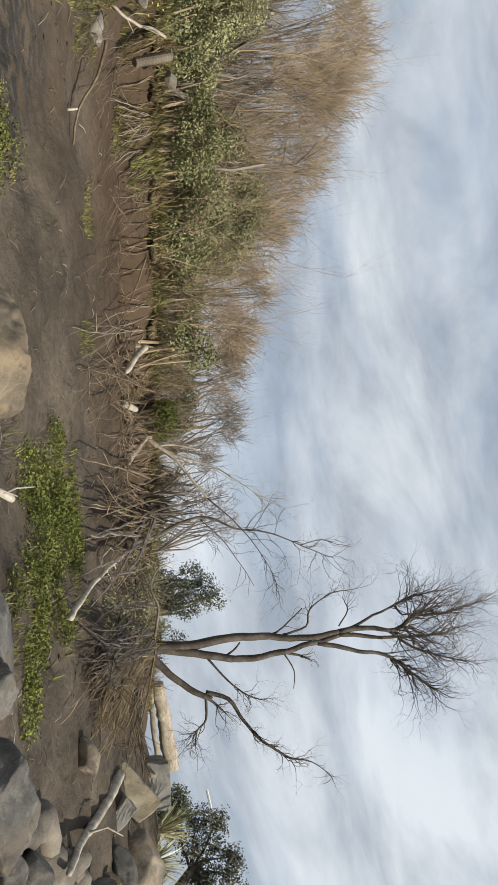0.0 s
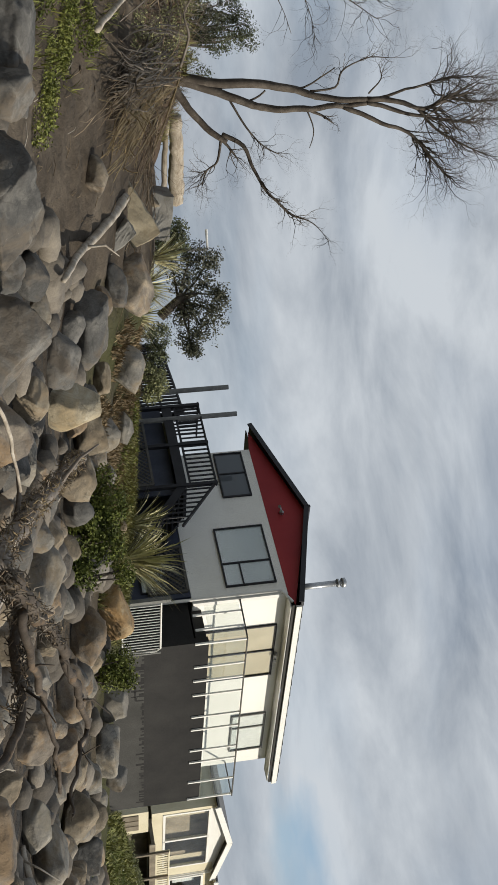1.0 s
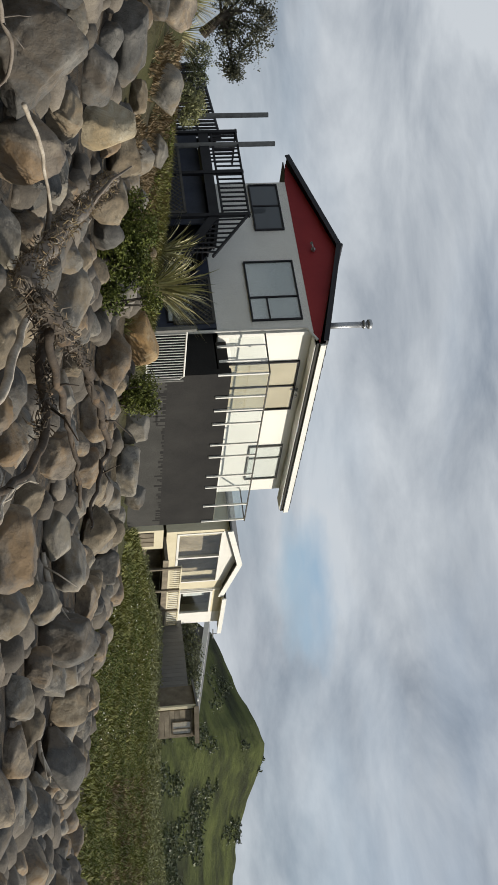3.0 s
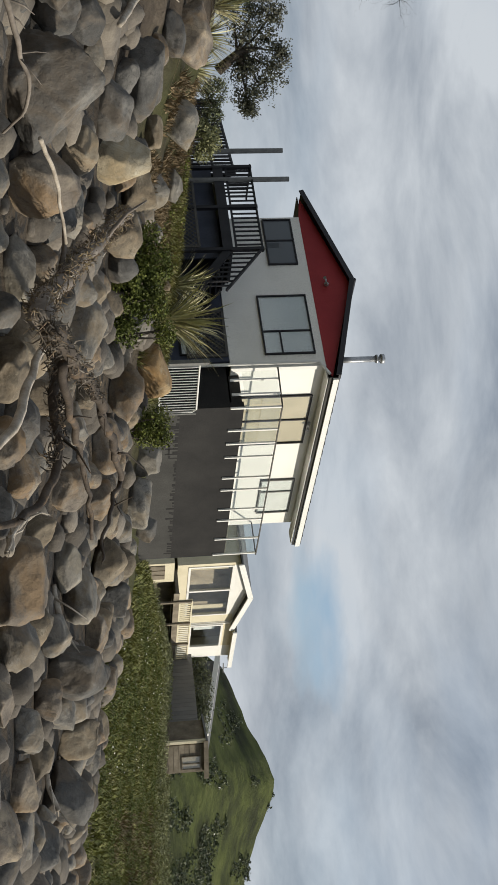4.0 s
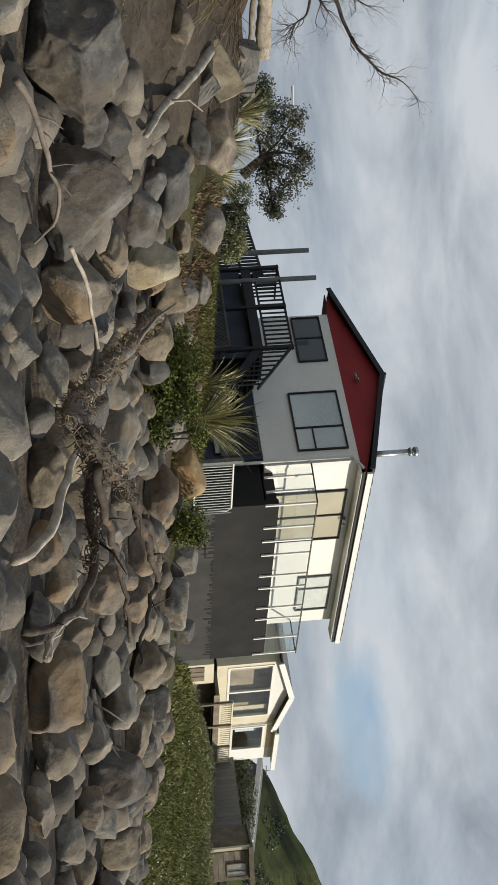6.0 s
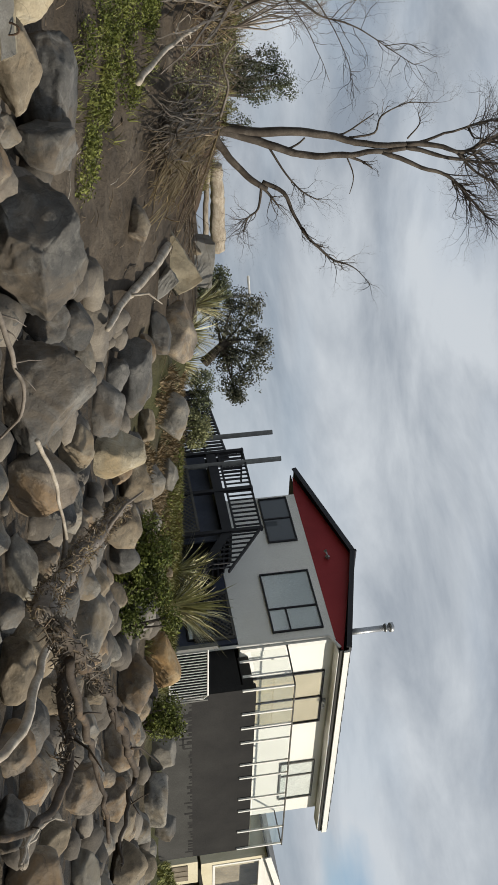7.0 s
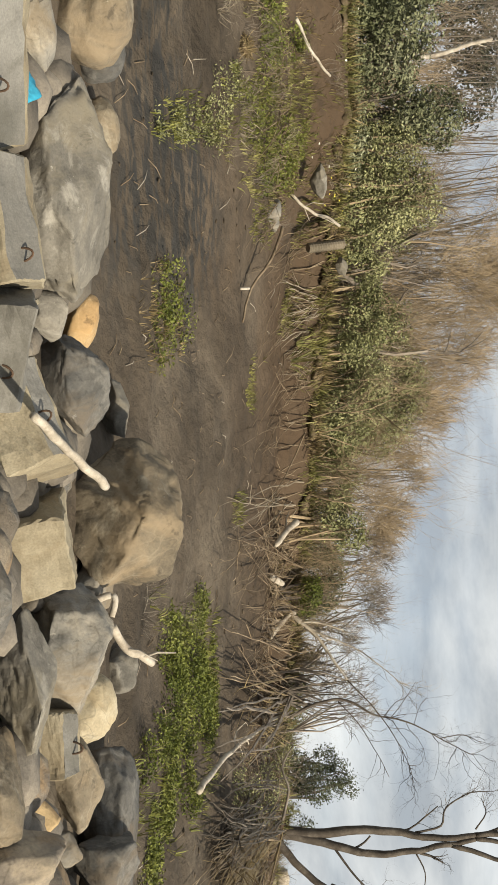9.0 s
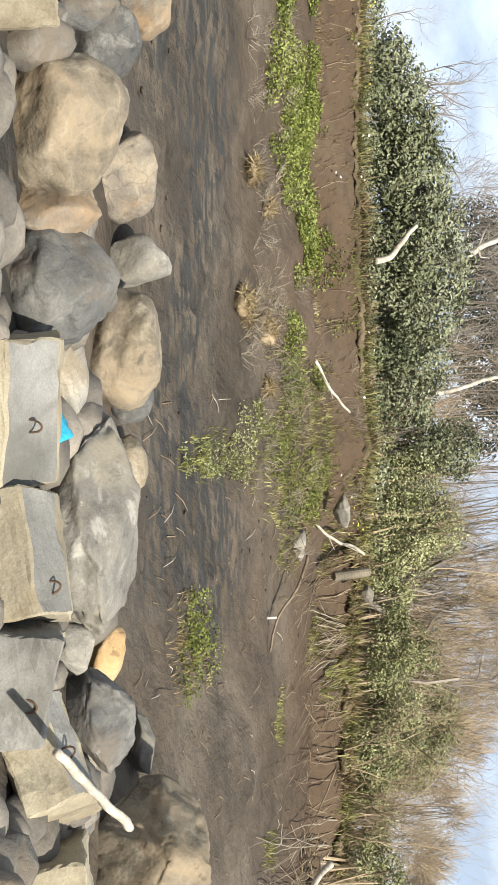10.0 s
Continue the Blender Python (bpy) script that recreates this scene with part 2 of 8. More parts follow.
LEAF_LIME = leafy("lime_leaves", [(0.085, 0.10, 0.022), (0.14, 0.16, 0.038), (0.22, 0.235, 0.075)], 0.5)
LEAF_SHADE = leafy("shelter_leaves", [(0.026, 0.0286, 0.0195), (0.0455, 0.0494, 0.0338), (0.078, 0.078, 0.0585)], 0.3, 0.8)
WEED = leafy("bank_weeds", [(0.056, 0.0768, 0.0192), (0.104, 0.128, 0.032), (0.192, 0.208, 0.064)], 0.5)
GRASS_GREEN = leafy("green_grass", [(0.102, 0.114, 0.036), (0.18, 0.186, 0.054), (0.264, 0.252, 0.09)], 0.4, 0.6)
GRASS_LIME = leafy("yellow_green_grass", [(0.125, 0.125, 0.045), (0.20, 0.195, 0.07), (0.29, 0.27, 0.12)], 0.4, 0.6)
GRASS_RUST = leafy("rusty_grass", [(0.13, 0.096, 0.056), (0.21, 0.157, 0.092), (0.30, 0.235, 0.147)], 0.4, 0.7)
GRASS_DRY = leafy("dry_grass", [(0.13, 0.095, 0.05), (0.21, 0.16, 0.085), (0.30, 0.24, 0.14)], 0.4, 0.7)
FLAX = leafy("flax_blades", [(0.1782, 0.1901, 0.0891), (0.4039, 0.3802, 0.2138), (0.7366, 0.6653, 0.4514)], 0.65, 0.45)
FLOWER = surface("flower_petals", [(0.6, 0.5, 0.05), (0.7, 0.62, 0.1)], 3, 30, 0.0, 0.6, 0.2)
PETAL = surface("white_petals", [(0.6, 0.6, 0.5), (0.75, 0.73, 0.62)], 3, 30, 0.0, 0.6, 0.2)
PAINT_WHITE = surface("cream_weatherboard", [(0.76, 0.745, 0.69), (0.81, 0.795, 0.74), (0.84, 0.825, 0.77)], 0.8, 40, 0.06, 0.55, 0.02)
PAINT_TRIM = surface("white_trim", [(0.72, 0.71, 0.67), (0.78, 0.77, 0.73)], 1.5, 40, 0.05, 0.5, 0.03)
PAINT_RED = surface("red_gable", [(0.26, 0.020, 0.024), (0.31, 0.026, 0.03), (0.35, 0.034, 0.036)], 1.0, 40, 0.06, 0.6, 0.02)
ROOFING = surface("dark_roof", [(0.018, 0.018, 0.022), (0.03, 0.03, 0.036)], 2, 40, 0.1, 0.45, 0.05)
CHARCOAL = surface("charcoal_wall", [(0.027, 0.0265, 0.027), (0.034, 0.0333, 0.033), (0.043, 0.042, 0.041)], 0.7, 30, 0.1, 0.95, 0.03, spec=0.07)
BLOCKWALL = surface("grey_base_wall", [(0.052, 0.0513, 0.049), (0.064, 0.063, 0.060), (0.078, 0.0765, 0.073)], 0.7, 30, 0.1, 0.95, 0.03, spec=0.08)
STAIN_BLACK = surface("black_timber", [(0.011, 0.011, 0.014), (0.021, 0.021, 0.026)], 3, 40, 0.1, 0.5, 0.1)
NAVY = surface("navy_timber", [(0.033, 0.0405, 0.0645), (0.051, 0.06, 0.09)], 3, 40, 0.1, 0.5, 0.05)
LATTICE = surface("lattice_timber", [(0.07, 0.067, 0.062), (0.115, 0.11, 0.10)], 5, 40, 0.1, 0.8, 0.1)
GALV = surface("galvanised_metal", [(0.32, 0.33, 0.34), (0.45, 0.46, 0.47)], 6, 60, 0.1, 0.4, 0.08, metal=0.8, spec=0.5)
POLE_WOOD = surface("grey_pole", [(0.12, 0.12, 0.115), (0.19, 0.19, 0.18)], 6, 60, 0.2, 0.8, 0.1)
FENCE_WOOD = surface("weathered_fence", [(0.115, 0.0978, 0.0747), (0.184, 0.1552, 0.115), (0.253, 0.2185, 0.1667)], 2, 40, 0.2, 0.85, 0.15)
CREAM = surface("cream_cladding", [(0.60, 0.54, 0.38), (0.68, 0.62, 0.46)], 1.5, 40, 0.05, 0.6, 0.03)
GREYWALL = surface("grey_cladding", [(0.13, 0.13, 0.13), (0.18, 0.18, 0.178)], 0.8, 30, 0.05, 0.7, 0.03)
TARP = surface("blue_tarpaulin", [(0.02, 0.20, 0.32), (0.03, 0.30, 0.44)], 5, 40, 0.3, 0.4, 0.05, dist=0.01)
RUST = surface("rusty_steel", [(0.05, 0.035, 0.025), (0.11, 0.065, 0.04)], 8, 60, 0.3, 0.7, 0.1, dist=0.004)
HILL = surface("hill_pasture", [(0.0238, 0.0272, 0.0136), (0.0467, 0.0544, 0.0204), (0.085, 0.1003, 0.0306), (0.1105, 0.119, 0.0425)], 0.05, 0.9, 0.6, 0.95, 0.0, dist=3.0, bump_scale=0.25, spec=0.1)
CURTAIN = surface("pale_curtain", [(0.55, 0.47, 0.33), (0.65, 0.56, 0.40)], 2, 40, 0.05, 0.8, 0.05)
BLIND_WHITE = surface("white_blind", [(0.74, 0.74, 0.70), (0.80, 0.80, 0.76)], 1, 20, 0.0, 0.7, 0.03)
BLIND = surface("grey_blind", [(0.68, 0.70, 0.69), (0.75, 0.77, 0.76)], 1, 20, 0.0, 0.7, 0.03)


def glass(name, tint=(0.9, 0.93, 0.93), rough=0.02, through=0.8):
    m = bpy.data.materials.new(name)
    m.use_nodes = True
    b = m.node_tree.nodes["Principled BSDF"]
    b.inputs["Base Color"].default_value = (*tint, 1)
    b.inputs["Roughness"].default_value, b.inputs["Transmission Weight"].default_value, b.inputs["IOR"].default_value = rough, through, 1.45
    return m


def clear_glass(name, gloss):
    """Thin clear sheet: lets light straight through and mirrors a little of the sky."""
    m = bpy.data.materials.new(name)
    m.use_nodes = True
    nt = m.node_tree
    nt.nodes.clear()
    out, mix = nt.nodes.new("ShaderNodeOutputMaterial"), nt.nodes.new("ShaderNodeMixShader")
    a, b = nt.nodes.new("ShaderNodeBsdfTransparent"), nt.nodes.new("ShaderNodeBsdfGlossy")
    a.inputs[0].default_value = (0.93, 0.95, 0.945, 1)
    b.inputs["Roughness"].default_value = 0.02
    mix.inputs[0].default_value = gloss
    nt.links.new(a.outputs[0], mix.inputs[1])
    nt.links.new(b.outputs[0], mix.inputs[2])
    nt.links.new(mix.outputs[0], out.inputs[0])
    return m


INTERIOR = surface("room_interior", [(0.20, 0.16, 0.11), (0.34, 0.28, 0.20), (0.45, 0.38, 0.28)], 0.9, 10, 0.0, 0.8, 0.1)
STRAW_TURF = surface("straw_turf", [(0.10, 0.074, 0.045), (0.21, 0.158, 0.096), (0.34, 0.27, 0.175)], 6, 40, 0.9, 0.95, 0.1, dist=0.04, bump_scale=20, spec=0.1)
TURF = weathered(surface("turf_edge", [(0.06, 0.047, 0.031), (0.105, 0.08, 0.052), (0.165, 0.13, 0.085)], 2.2, 30, 0.9, 0.95, 0.0, dist=0.06, bump_scale=9, spec=0.1), (0.075, 0.08, 0.028), 1.6, 0.5, 0.62, 0.7)
CLOD = surface("sand_clod", [(0.045, 0.036, 0.027), (0.075, 0.059, 0.043), (0.11, 0.088, 0.066)], 1.2, 20, 0.3, 0.95, 0.3, island=True, dist=0.02, spec=0.15)
GLASS = clear_glass("window_glass", 0.10)
GLASS_DARK = glass("tinted_glass", (0.10, 0.11, 0.12), 0.03, 0.0)
GLASS_DECK = clear_glass("deck_glass", 0.05)


def sand_material():
    m = surface("sand", [(0.041, 0.033, 0.025), (0.075, 0.06, 0.045), (0.122, 0.10, 0.076)], 0.9, 14, 0.9, 0.95, 0.0, stretch=(1.0, 0.6, 1.0), dist=0.08, bump_scale=6, spec=0.15)
    nt = m.node_tree
    add = nt.nodes.new
    b = nt.nodes["Principled BSDF"]
    base = b.inputs["Base Color"].links[0].from_socket
    zone = add("ShaderNodeAttribute")
    zone.attribute_name = "zone"
    sep = add("ShaderNodeSeparateColor")
    nt.links.new(zone.outputs["Color"], sep.inputs[0])
    geo = add("ShaderNodeNewGeometry")
    # layered wet streaks follow the contours
    mp, streak = add("ShaderNodeMapping"), add("ShaderNodeTexNoise")
    mp.inputs["Scale"].default_value = (1.4, 1.4, 9.0)
    nt.links.new(geo.outputs["Position"], mp.inputs[0])
    nt.links.new(mp.outputs[0], streak.inputs["Vector"])
    streak.inputs["Scale"].default_value, streak.inputs["Detail"].default_value, streak.inputs["Distortion"].default_value = 2.2, 8, 0.6
    st = add("ShaderNodeMapRange")
    st.inputs[1].default_value, st.inputs[2].default_value = 0.44, 0.54
    nt.links.new(streak.outputs[0], st.inputs[0])
    wet_and_shade = add("ShaderNodeMath")
    wet_and_shade.operation = "MULTIPLY"
    half = add("ShaderNodeMapRange")
    half.inputs[3].default_value, half.inputs[4].default_value = 0.12, 1.0
    nt.links.new(st.outputs[0], half.inputs[0])
    nt.links.new(half.outputs[0], wet_and_shade.inputs[0])
    nt.links.new(sep.outputs[1], wet_and_shade.inputs[1])

    def blend(fac, a, colour):
        mx = add("ShaderNodeMix")
        mx.data_type = "RGBA"
        nt.links.new(fac, mx.inputs[0])
        nt.links.new(a, mx.inputs[6])
        mx.inputs[7].default_value = (*colour, 1)
        return mx.outputs[2]

    c = blend(sep.outputs[2], base, (0.078, 0.052, 0.033))
    c = blend(sep.outputs[0], c, (0.06, 0.06, 0.025))
    # wet streaks on the slope, plus painted shade on the ground among the boulders
    c = blend(wet_and_shade.outputs[0], c, (0.036, 0.034, 0.031))
    nt.links.new(c, b.inputs["Base Color"])
    rr = add("ShaderNodeMapRange")
    rr.inputs[3].default_value, rr.inputs[4].default_value = 0.92, 0.65
    nt.links.new(wet_and_shade.outputs[0], rr.inputs[0])
    nt.links.new(rr.outputs[0], b.inputs["Roughness"])
    return m


SAND = weathered(weathered(sand_material(), (0.036, 0.03, 0.024), 1.1, 0.52, 0.66, 0.6, (1.0, 1.0, 2.5)), (0.028, 0.023, 0.018), 7.0, 0.60, 0.68, 0.6, (1.0, 1.0, 3.0))

# ---- ground ----
# bearing: (range, height) at rock toe, rock crest, mid slope, bank foot, bank crest, terrace
PROFILE = {
    -75: ((4, 0.4), (9.0, 2.0), (12.5, 3.5), (15.85, 4.85), (16.2, 5.5), (30, 5.8)),
    -54: ((4, 0.4), (9.0, 2.0), (12.5, 3.5), (15.85, 4.95), (16.2, 5.55), (30, 5.8)),
    -33: ((4, 0.4), (9.0, 1.85), (12.5, 3.3), (15.95, 4.95), (16.3, 5.6), (30, 5.8)),
    -17: ((4, 0.4), (9.0, 1.75), (13.0, 3.1), (17.6, 4.65), (18.0, 5.25), (34, 5.5)),
    -9: ((4, 0.4), (9.0, 1.65), (13.5, 2.8), (19.6, 4.55), (20.0, 5.1), (36, 5.3)),
    0: ((4, 0.4), (9.5, 1.6), (14.0, 2.7), (20.5, 4.2), (22.0, 4.8), (40, 5.0)),
    4: ((4, 0.4), (10.0, 1.62), (14.5, 2.75), (21.3, 4.05), (24.0, 4.45), (45, 4.5)),
    6.5: ((4, 0.4), (10.7, 1.65), (15.0, 2.75), (21.5, 4.1), (24.5, 4.5), (45, 4.5)),
    9: ((4, 0.3), (11.5, 1.75), (15.5, 2.7), (20.0, 3.8), (23.0, 4.2), (45, 4.4)),
    12: ((4, 0.3), (12.5, 1.85), (16.0, 2.65), (18.5, 3.35), (22.0, 3.6), (45, 3.9)),
    18: ((4, 0.3), (14.0, 1.85), (18.0, 2.6), (22.0, 3.35), (25.0, 3.5), (50, 3.8)),
    25: ((4, 0.3), (15.0, 1.75), (20.0, 2.5), (24.0, 3.1), (26.5, 3.2), (50, 3.6)),
    33: ((4, 0.3), (16.0, 1.45), (20.0, 1.95), (24.0, 2.4), (28.0, 2.6), (55, 4.0)),
    38: ((4, 0.3), (17.0, 1.4), (22.0, 1.9), (27.0, 2.4), (40.0, 3.6), (58, 5.0)),
    46: ((4, 0.3), (18.0, 1.0), (23.0, 1.4), (28.0, 1.75), (40.0, 2.9), (58, 4.4)),
    65: ((4, 0.2), (18.0, 0.8), (23.0, 1.2), (28.0, 1.6), (40.0, 2.8), (58, 4.2)),
}
P_AZ = np.array(sorted(PROFILE), float)
P_R = np.array([[p[0] for p in PROFILE[a]] for a in P_AZ])
P_Z = np.array([[p[1] for p in PROFILE[a]] for a in P_AZ])
T_AZ = np.arange(-180, 181, 1.0)
T_R = np.arange(0, 80.01, 0.1)


def profile_table():
    rows = []
    for az in T_AZ:
        a = min(max(az, P_AZ[0]), P_AZ[-1])
        rs = [0, 2] + [np.interp(a, P_AZ, P_R[:, k]) for k in range(6)] + [90]
        zs = [0.0, 0.1] + [np.interp(a, P_AZ, P_Z[:, k]) for k in range(6)]
        z = np.interp(T_R, rs, zs + [zs[-1] + 0.2])
        fade = min(1.0, max(0.0, abs(az) - 75) / 30)
        rows.append(z * (1 - fade) + 0.1 * fade)
    return np.array(rows)


T_Z = profile_table()


def smooth_z(az, r):
    i, j = (az + 180) % 360, min(r, 79.8) / 0.1
    a, b = int(i), int(j)
    u, v = i - a, j - b
    return float((T_Z[a, b] * (1 - v) + T_Z[a, b + 1] * v) * (1 - u) + (T_Z[a + 1, b] * (1 - v) + T_Z[a + 1, b + 1] * v) * u)


def ground_z(x, y):
    """Height of the ground at a place."""
    az, r = math.degrees(math.atan2(x, y)), math.hypot(x, y)
    z = smooth_z(az, r)
    if -75 < az < -17 and 9.4 < r < 13.4:
        # thin wet layers cut back by the sea
        w = min(1.0, (-17 - az) / 7) * min(1.0, (r - 9.4) / 0.5) * min(1.0, (13.4 - r) / 1.2)
        q = z / 0.11 + 1.1 * noise.noise(Vector((x, y, 5)) * 0.5) + 0.35 * noise.noise(Vector((x, y, 9)) * 1.7)
        f = q - math.floor(q)
        z += w * 0.17 * (min(1.0, max(0.0, (f - 0.72) / 0.28)) - f) * (0.5 + 1.1 * abs(noise.noise(Vector((x, y, 1)) * 0.4)))
    if r < 80:
        p = Vector((x, y, 0))
        z += 0.08 * noise.noise(p * 0.7) + 0.05 * noise.noise(p * 2.0) + (0.02 * noise.noise(p * 4) if az < 7 else 0.01 * noise.noise(p * 4))
        if -60 < az < -16 and 9.5 < r < 15:
            # pitted and broken crust
            z += 0.045 * abs(noise.noise(p * 2.6)) + 0.03 * abs(noise.noise(p * 6.0))
        if -40 < az < 9 and 10 < r < 21:
            # small ledges where the sand has slumped
            z += 0.10 * abs(noise.noise(Vector((x * 0.6 + y * 0.2, y * 0.9 - x * 0.3, 2.0)) * 1.2))
    return z


def hit(az, el, lift=0.0):
    """Where the line of sight at a bearing and elevation meets the ground raised by lift."""
    i = int(round(az + 180))
    z = EYE.z + T_R[40:] * math.tan(radians(el))
    below = z < T_Z[i, 40:] + lift
    return float(T_R[40 + int(np.argmax(below))]) if below.any() else 40.0


def on_ground(az, r, lift=0.0):
    x, y = r * math.sin(radians(az)), r * math.cos(radians(az))
    return Vector((x, y, ground_z(x, y) + lift))


class Geo:
    """Vertices and faces gathered for one mesh."""

    def __init__(self):
        self.v, self.f = [], []

    def box(self, lo, hi):
        n = len(self.v)
        self.v += [(x, y, z) for z in (lo[2], hi[2]) for y in (lo[1], hi[1]) for x in (lo[0], hi[0])]
        self.f += [tuple(n + i for i in q) for q in ((0, 2, 3, 1), (4, 5, 7, 6), (0, 1, 5, 4), (2, 6, 7, 3), (0, 4, 6, 2), (1, 3, 7, 5))]
        return self

    def beam(self, a, b, w, h):
        """A square bar from a to b, w wide and h deep."""
        a, b = Vector(a), Vector(b)
        d = (b - a).normalized()
        s = d.cross(Vector((0, 0, 1)))
        s = s.normalized() if s.length > 1e-3 else Vector((1, 0, 0))
        u = s.cross(d).normalized()
        n = len(self.v)
        for p in (a, b):
            self.v += [tuple(p + s * (i * w / 2) + u * (j * h / 2)) for i, j in ((-1, -1), (1, -1), (1, 1), (-1, 1))]
        self.f += [(n, n + 1, n + 2, n + 3), (n + 4, n + 7, n + 6, n + 5)] + [(n + i, n + 4 + i, n + 4 + (i + 1) % 4, n + (i + 1) % 4) for i in range(4)]
        return self

    def tube(self, pts, radii, sides=5):
        n0, k = len(self.v), len(pts)
        ref = Vector((0.31, 0.17, 0.93))
        for i, p in enumerate(pts):
            d = pts[min(i + 1, k - 1)] - pts[max(i - 1, 0)]
            if d.length < 1e-6:
                d = Vector((0, 0, 1))
            s = d.cross(ref)
            if s.length < 1e-4:
                s = d.cross(Vector((1, 0, 0)))
            s.normalize()
            u = s.cross(d).normalized()
            for j in range(sides):
                a = 2 * math.pi * j / sides
                self.v.append(tuple(p + (s * math.cos(a) + u * math.sin(a)) * radii[i]))
        for i in range(k - 1):
            for j in range(sides):
                a, b = n0 + i * sides + j, n0 + i * sides + (j + 1) % sides
                self.f.append((a, b, b + sides, a + sides))
        if sides > 3:
            self.f.append(tuple(range(n0 + sides - 1, n0 - 1, -1)))
            self.f.append(tuple(range(n0 + (k - 1) * sides, n0 + k * sides)))
        return self

    def leaf(self, p, d, n, length, width):
        """A folded leaf or blade of two quads' worth of triangles, from p along d, facing n."""
        s = d.cross(n)
        if s.length < 1e-4:
            return
        s = s.normalized() * width / 2
        mid = p + d * (length * 0.5)
        k = len(self.v)
        lift = n.normalized() * (width * 0.18)
        self.v += [tuple(p), tuple(mid + s + lift), tuple(p + d * length), tuple(mid - s + lift)]
        self.f += [(k, k + 1, k + 2), (k, k + 2, k + 3)]

    def blade(self, p, d, bend, length, width):
        """A grass or flax blade that tapers and bends over."""
        s = d.cross(bend)
        s = s.normalized() * width / 2 if s.length > 1e-4 else Vector((width / 2, 0, 0))
        k = len(self.v)
        m = p + d * (length * 0.55) + bend * (length * 0.12)
        t = p + d * (length * 0.9) + bend * (length * 0.5)
        self.v += [tuple(p - s), tuple(p + s), tuple(m + s * 0.8), tuple(m - s * 0.8), tuple(t)]
        self.f += [(k, k + 1, k + 2, k + 3), (k + 3, k + 2, k + 4)]

    def make(self, name, material, parent=None, label="", smooth=False):
        me = bpy.data.meshes.new(name)
        me.from_pydata(self.v, [], self.f)
        me.materials.append(material)
        if smooth:
            me.polygons.foreach_set("use_smooth", [True] * len(me.polygons))
        me.update()
        ob = new(name, me)
        if parent:
            ob.parent = parent
        if label:
            ob["label"] = label
        return ob


def build_ground():
    radii = [0.01, 1, 2, 3] + list(np.arange(4, 24, 0.1)) + list(np.arange(24, 62, 0.5)) + [70, 90, 130, 200, 400, 900, 2500]
    azs = list(np.arange(-180, -62, 6)) + list(np.arange(-62, 56, 0.4)) + list(np.arange(56, 180, 6))
    verts, zone = [], []
    for r in radii:
        for a in azs:
            x, y = r * math.sin(radians(a)), r * math.cos(radians(a))
            z = ground_z(x, y)
            verts.append((x, y, z))
            foot = float(np.interp(a, P_AZ, P_R[:, 3]))
            crest = float(np.interp(a, P_AZ, P_R[:, 4]))
            p = Vector((x, y, 0))
            wob = noise.noise(p * 0.6)
            grass = min(1.0, max(0.0, (r - crest - 0.2) * 2)) if a < 9 else min(1.0, max(0.0, (r - foot + (9 if a > 33 else 5) + wob * 3) * 0.3))
            wet_and_shade = min(1.0, max(0.0, 1.6 - abs(r - (10.9 + wob * 1.3)) / 1.1)) * min(1.0, max(0.0, (-20 - a + wob * 5) / 6)) if a < -16 else 0.0
            brown = min(1.0, max(0.0, (r - foot + 4.2 + wob * 2) / 4)) * 0.8 if a < 4 else 0.0
            # shade in the gaps between boulders, painted dark through the wet-sand channel
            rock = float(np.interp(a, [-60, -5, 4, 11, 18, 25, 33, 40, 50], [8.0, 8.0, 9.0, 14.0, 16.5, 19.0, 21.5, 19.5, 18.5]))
            wet_and_shade = max(wet_and_shade, min(1.0, max(0.0, (rock - r + wob) * 1.2)) if abs(a) < 70 else 0.0)
            zone += [grass, wet_and_shade, brown, 1.0]
    n = len(azs)
    faces = [(i * n + j, i * n + (j + 1) % n, (i + 1) * n + (j + 1) % n, (i + 1) * n + j) for i in range(len(radii) - 1) for j in range(n)]
    me = bpy.data.meshes.new("ground")
    faces.append(tuple(range(n)))
    me.from_pydata(verts, [], faces)
    me.polygons.foreach_set("use_smooth", [True] * len(me.polygons))
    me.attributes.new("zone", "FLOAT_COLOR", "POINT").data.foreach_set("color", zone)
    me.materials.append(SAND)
    me.update()
    return tagged(new("ground", me), "grey-brown sand slope rising from a boulder beach to a grassed terrace", "ground", kind="structure")


build_ground()


def build_hill():
    """A steep pasture hill far behind the houses, with scrub on its flanks."""
    g = Geo()
    azs, rs = np.arange(34, 64, 0.35), np.linspace(230, 520, 26)
    for r in rs:
        for a in azs:
            top = float(np.interp(a, [34, 37.5, 38.6, 40, 41.4, 43.2, 43.9, 44.6, 45.8, 48, 54, 60, 64], [2.5, 4.6, 5.8, 6.3, 6.9, 7.75, 7.85, 7.6, 7.0, 6.2, 5, 3.5, 2.5]))
            q = min(1.0, max(0.0, (r - 230) / 150))
            e = 2.0 + (top - 2.0) * (q ** 0.8) + (0.14 * noise.noise(Vector((a * 1.3, r * 0.02, 0))) + 0.05 * noise.noise(Vector((a * 5, r * 0.06, 0)))) * q
            if r > 380:
                e -= (r - 380) * 0.02
            g.v.append(tuple(at(a, e, r)))
    n = len(azs)
    g.f = [(i * n + j, i * n + j + 1, (i + 1) * n + j + 1, (i + 1) * n + j) for i in range(len(rs) - 1) for j in range(n - 1)]
    ob = g.make("hill", HILL, smooth=True)
    return tagged(ob, "steep green pasture hill behind the houses", "hill", kind="structure")


build_hill()


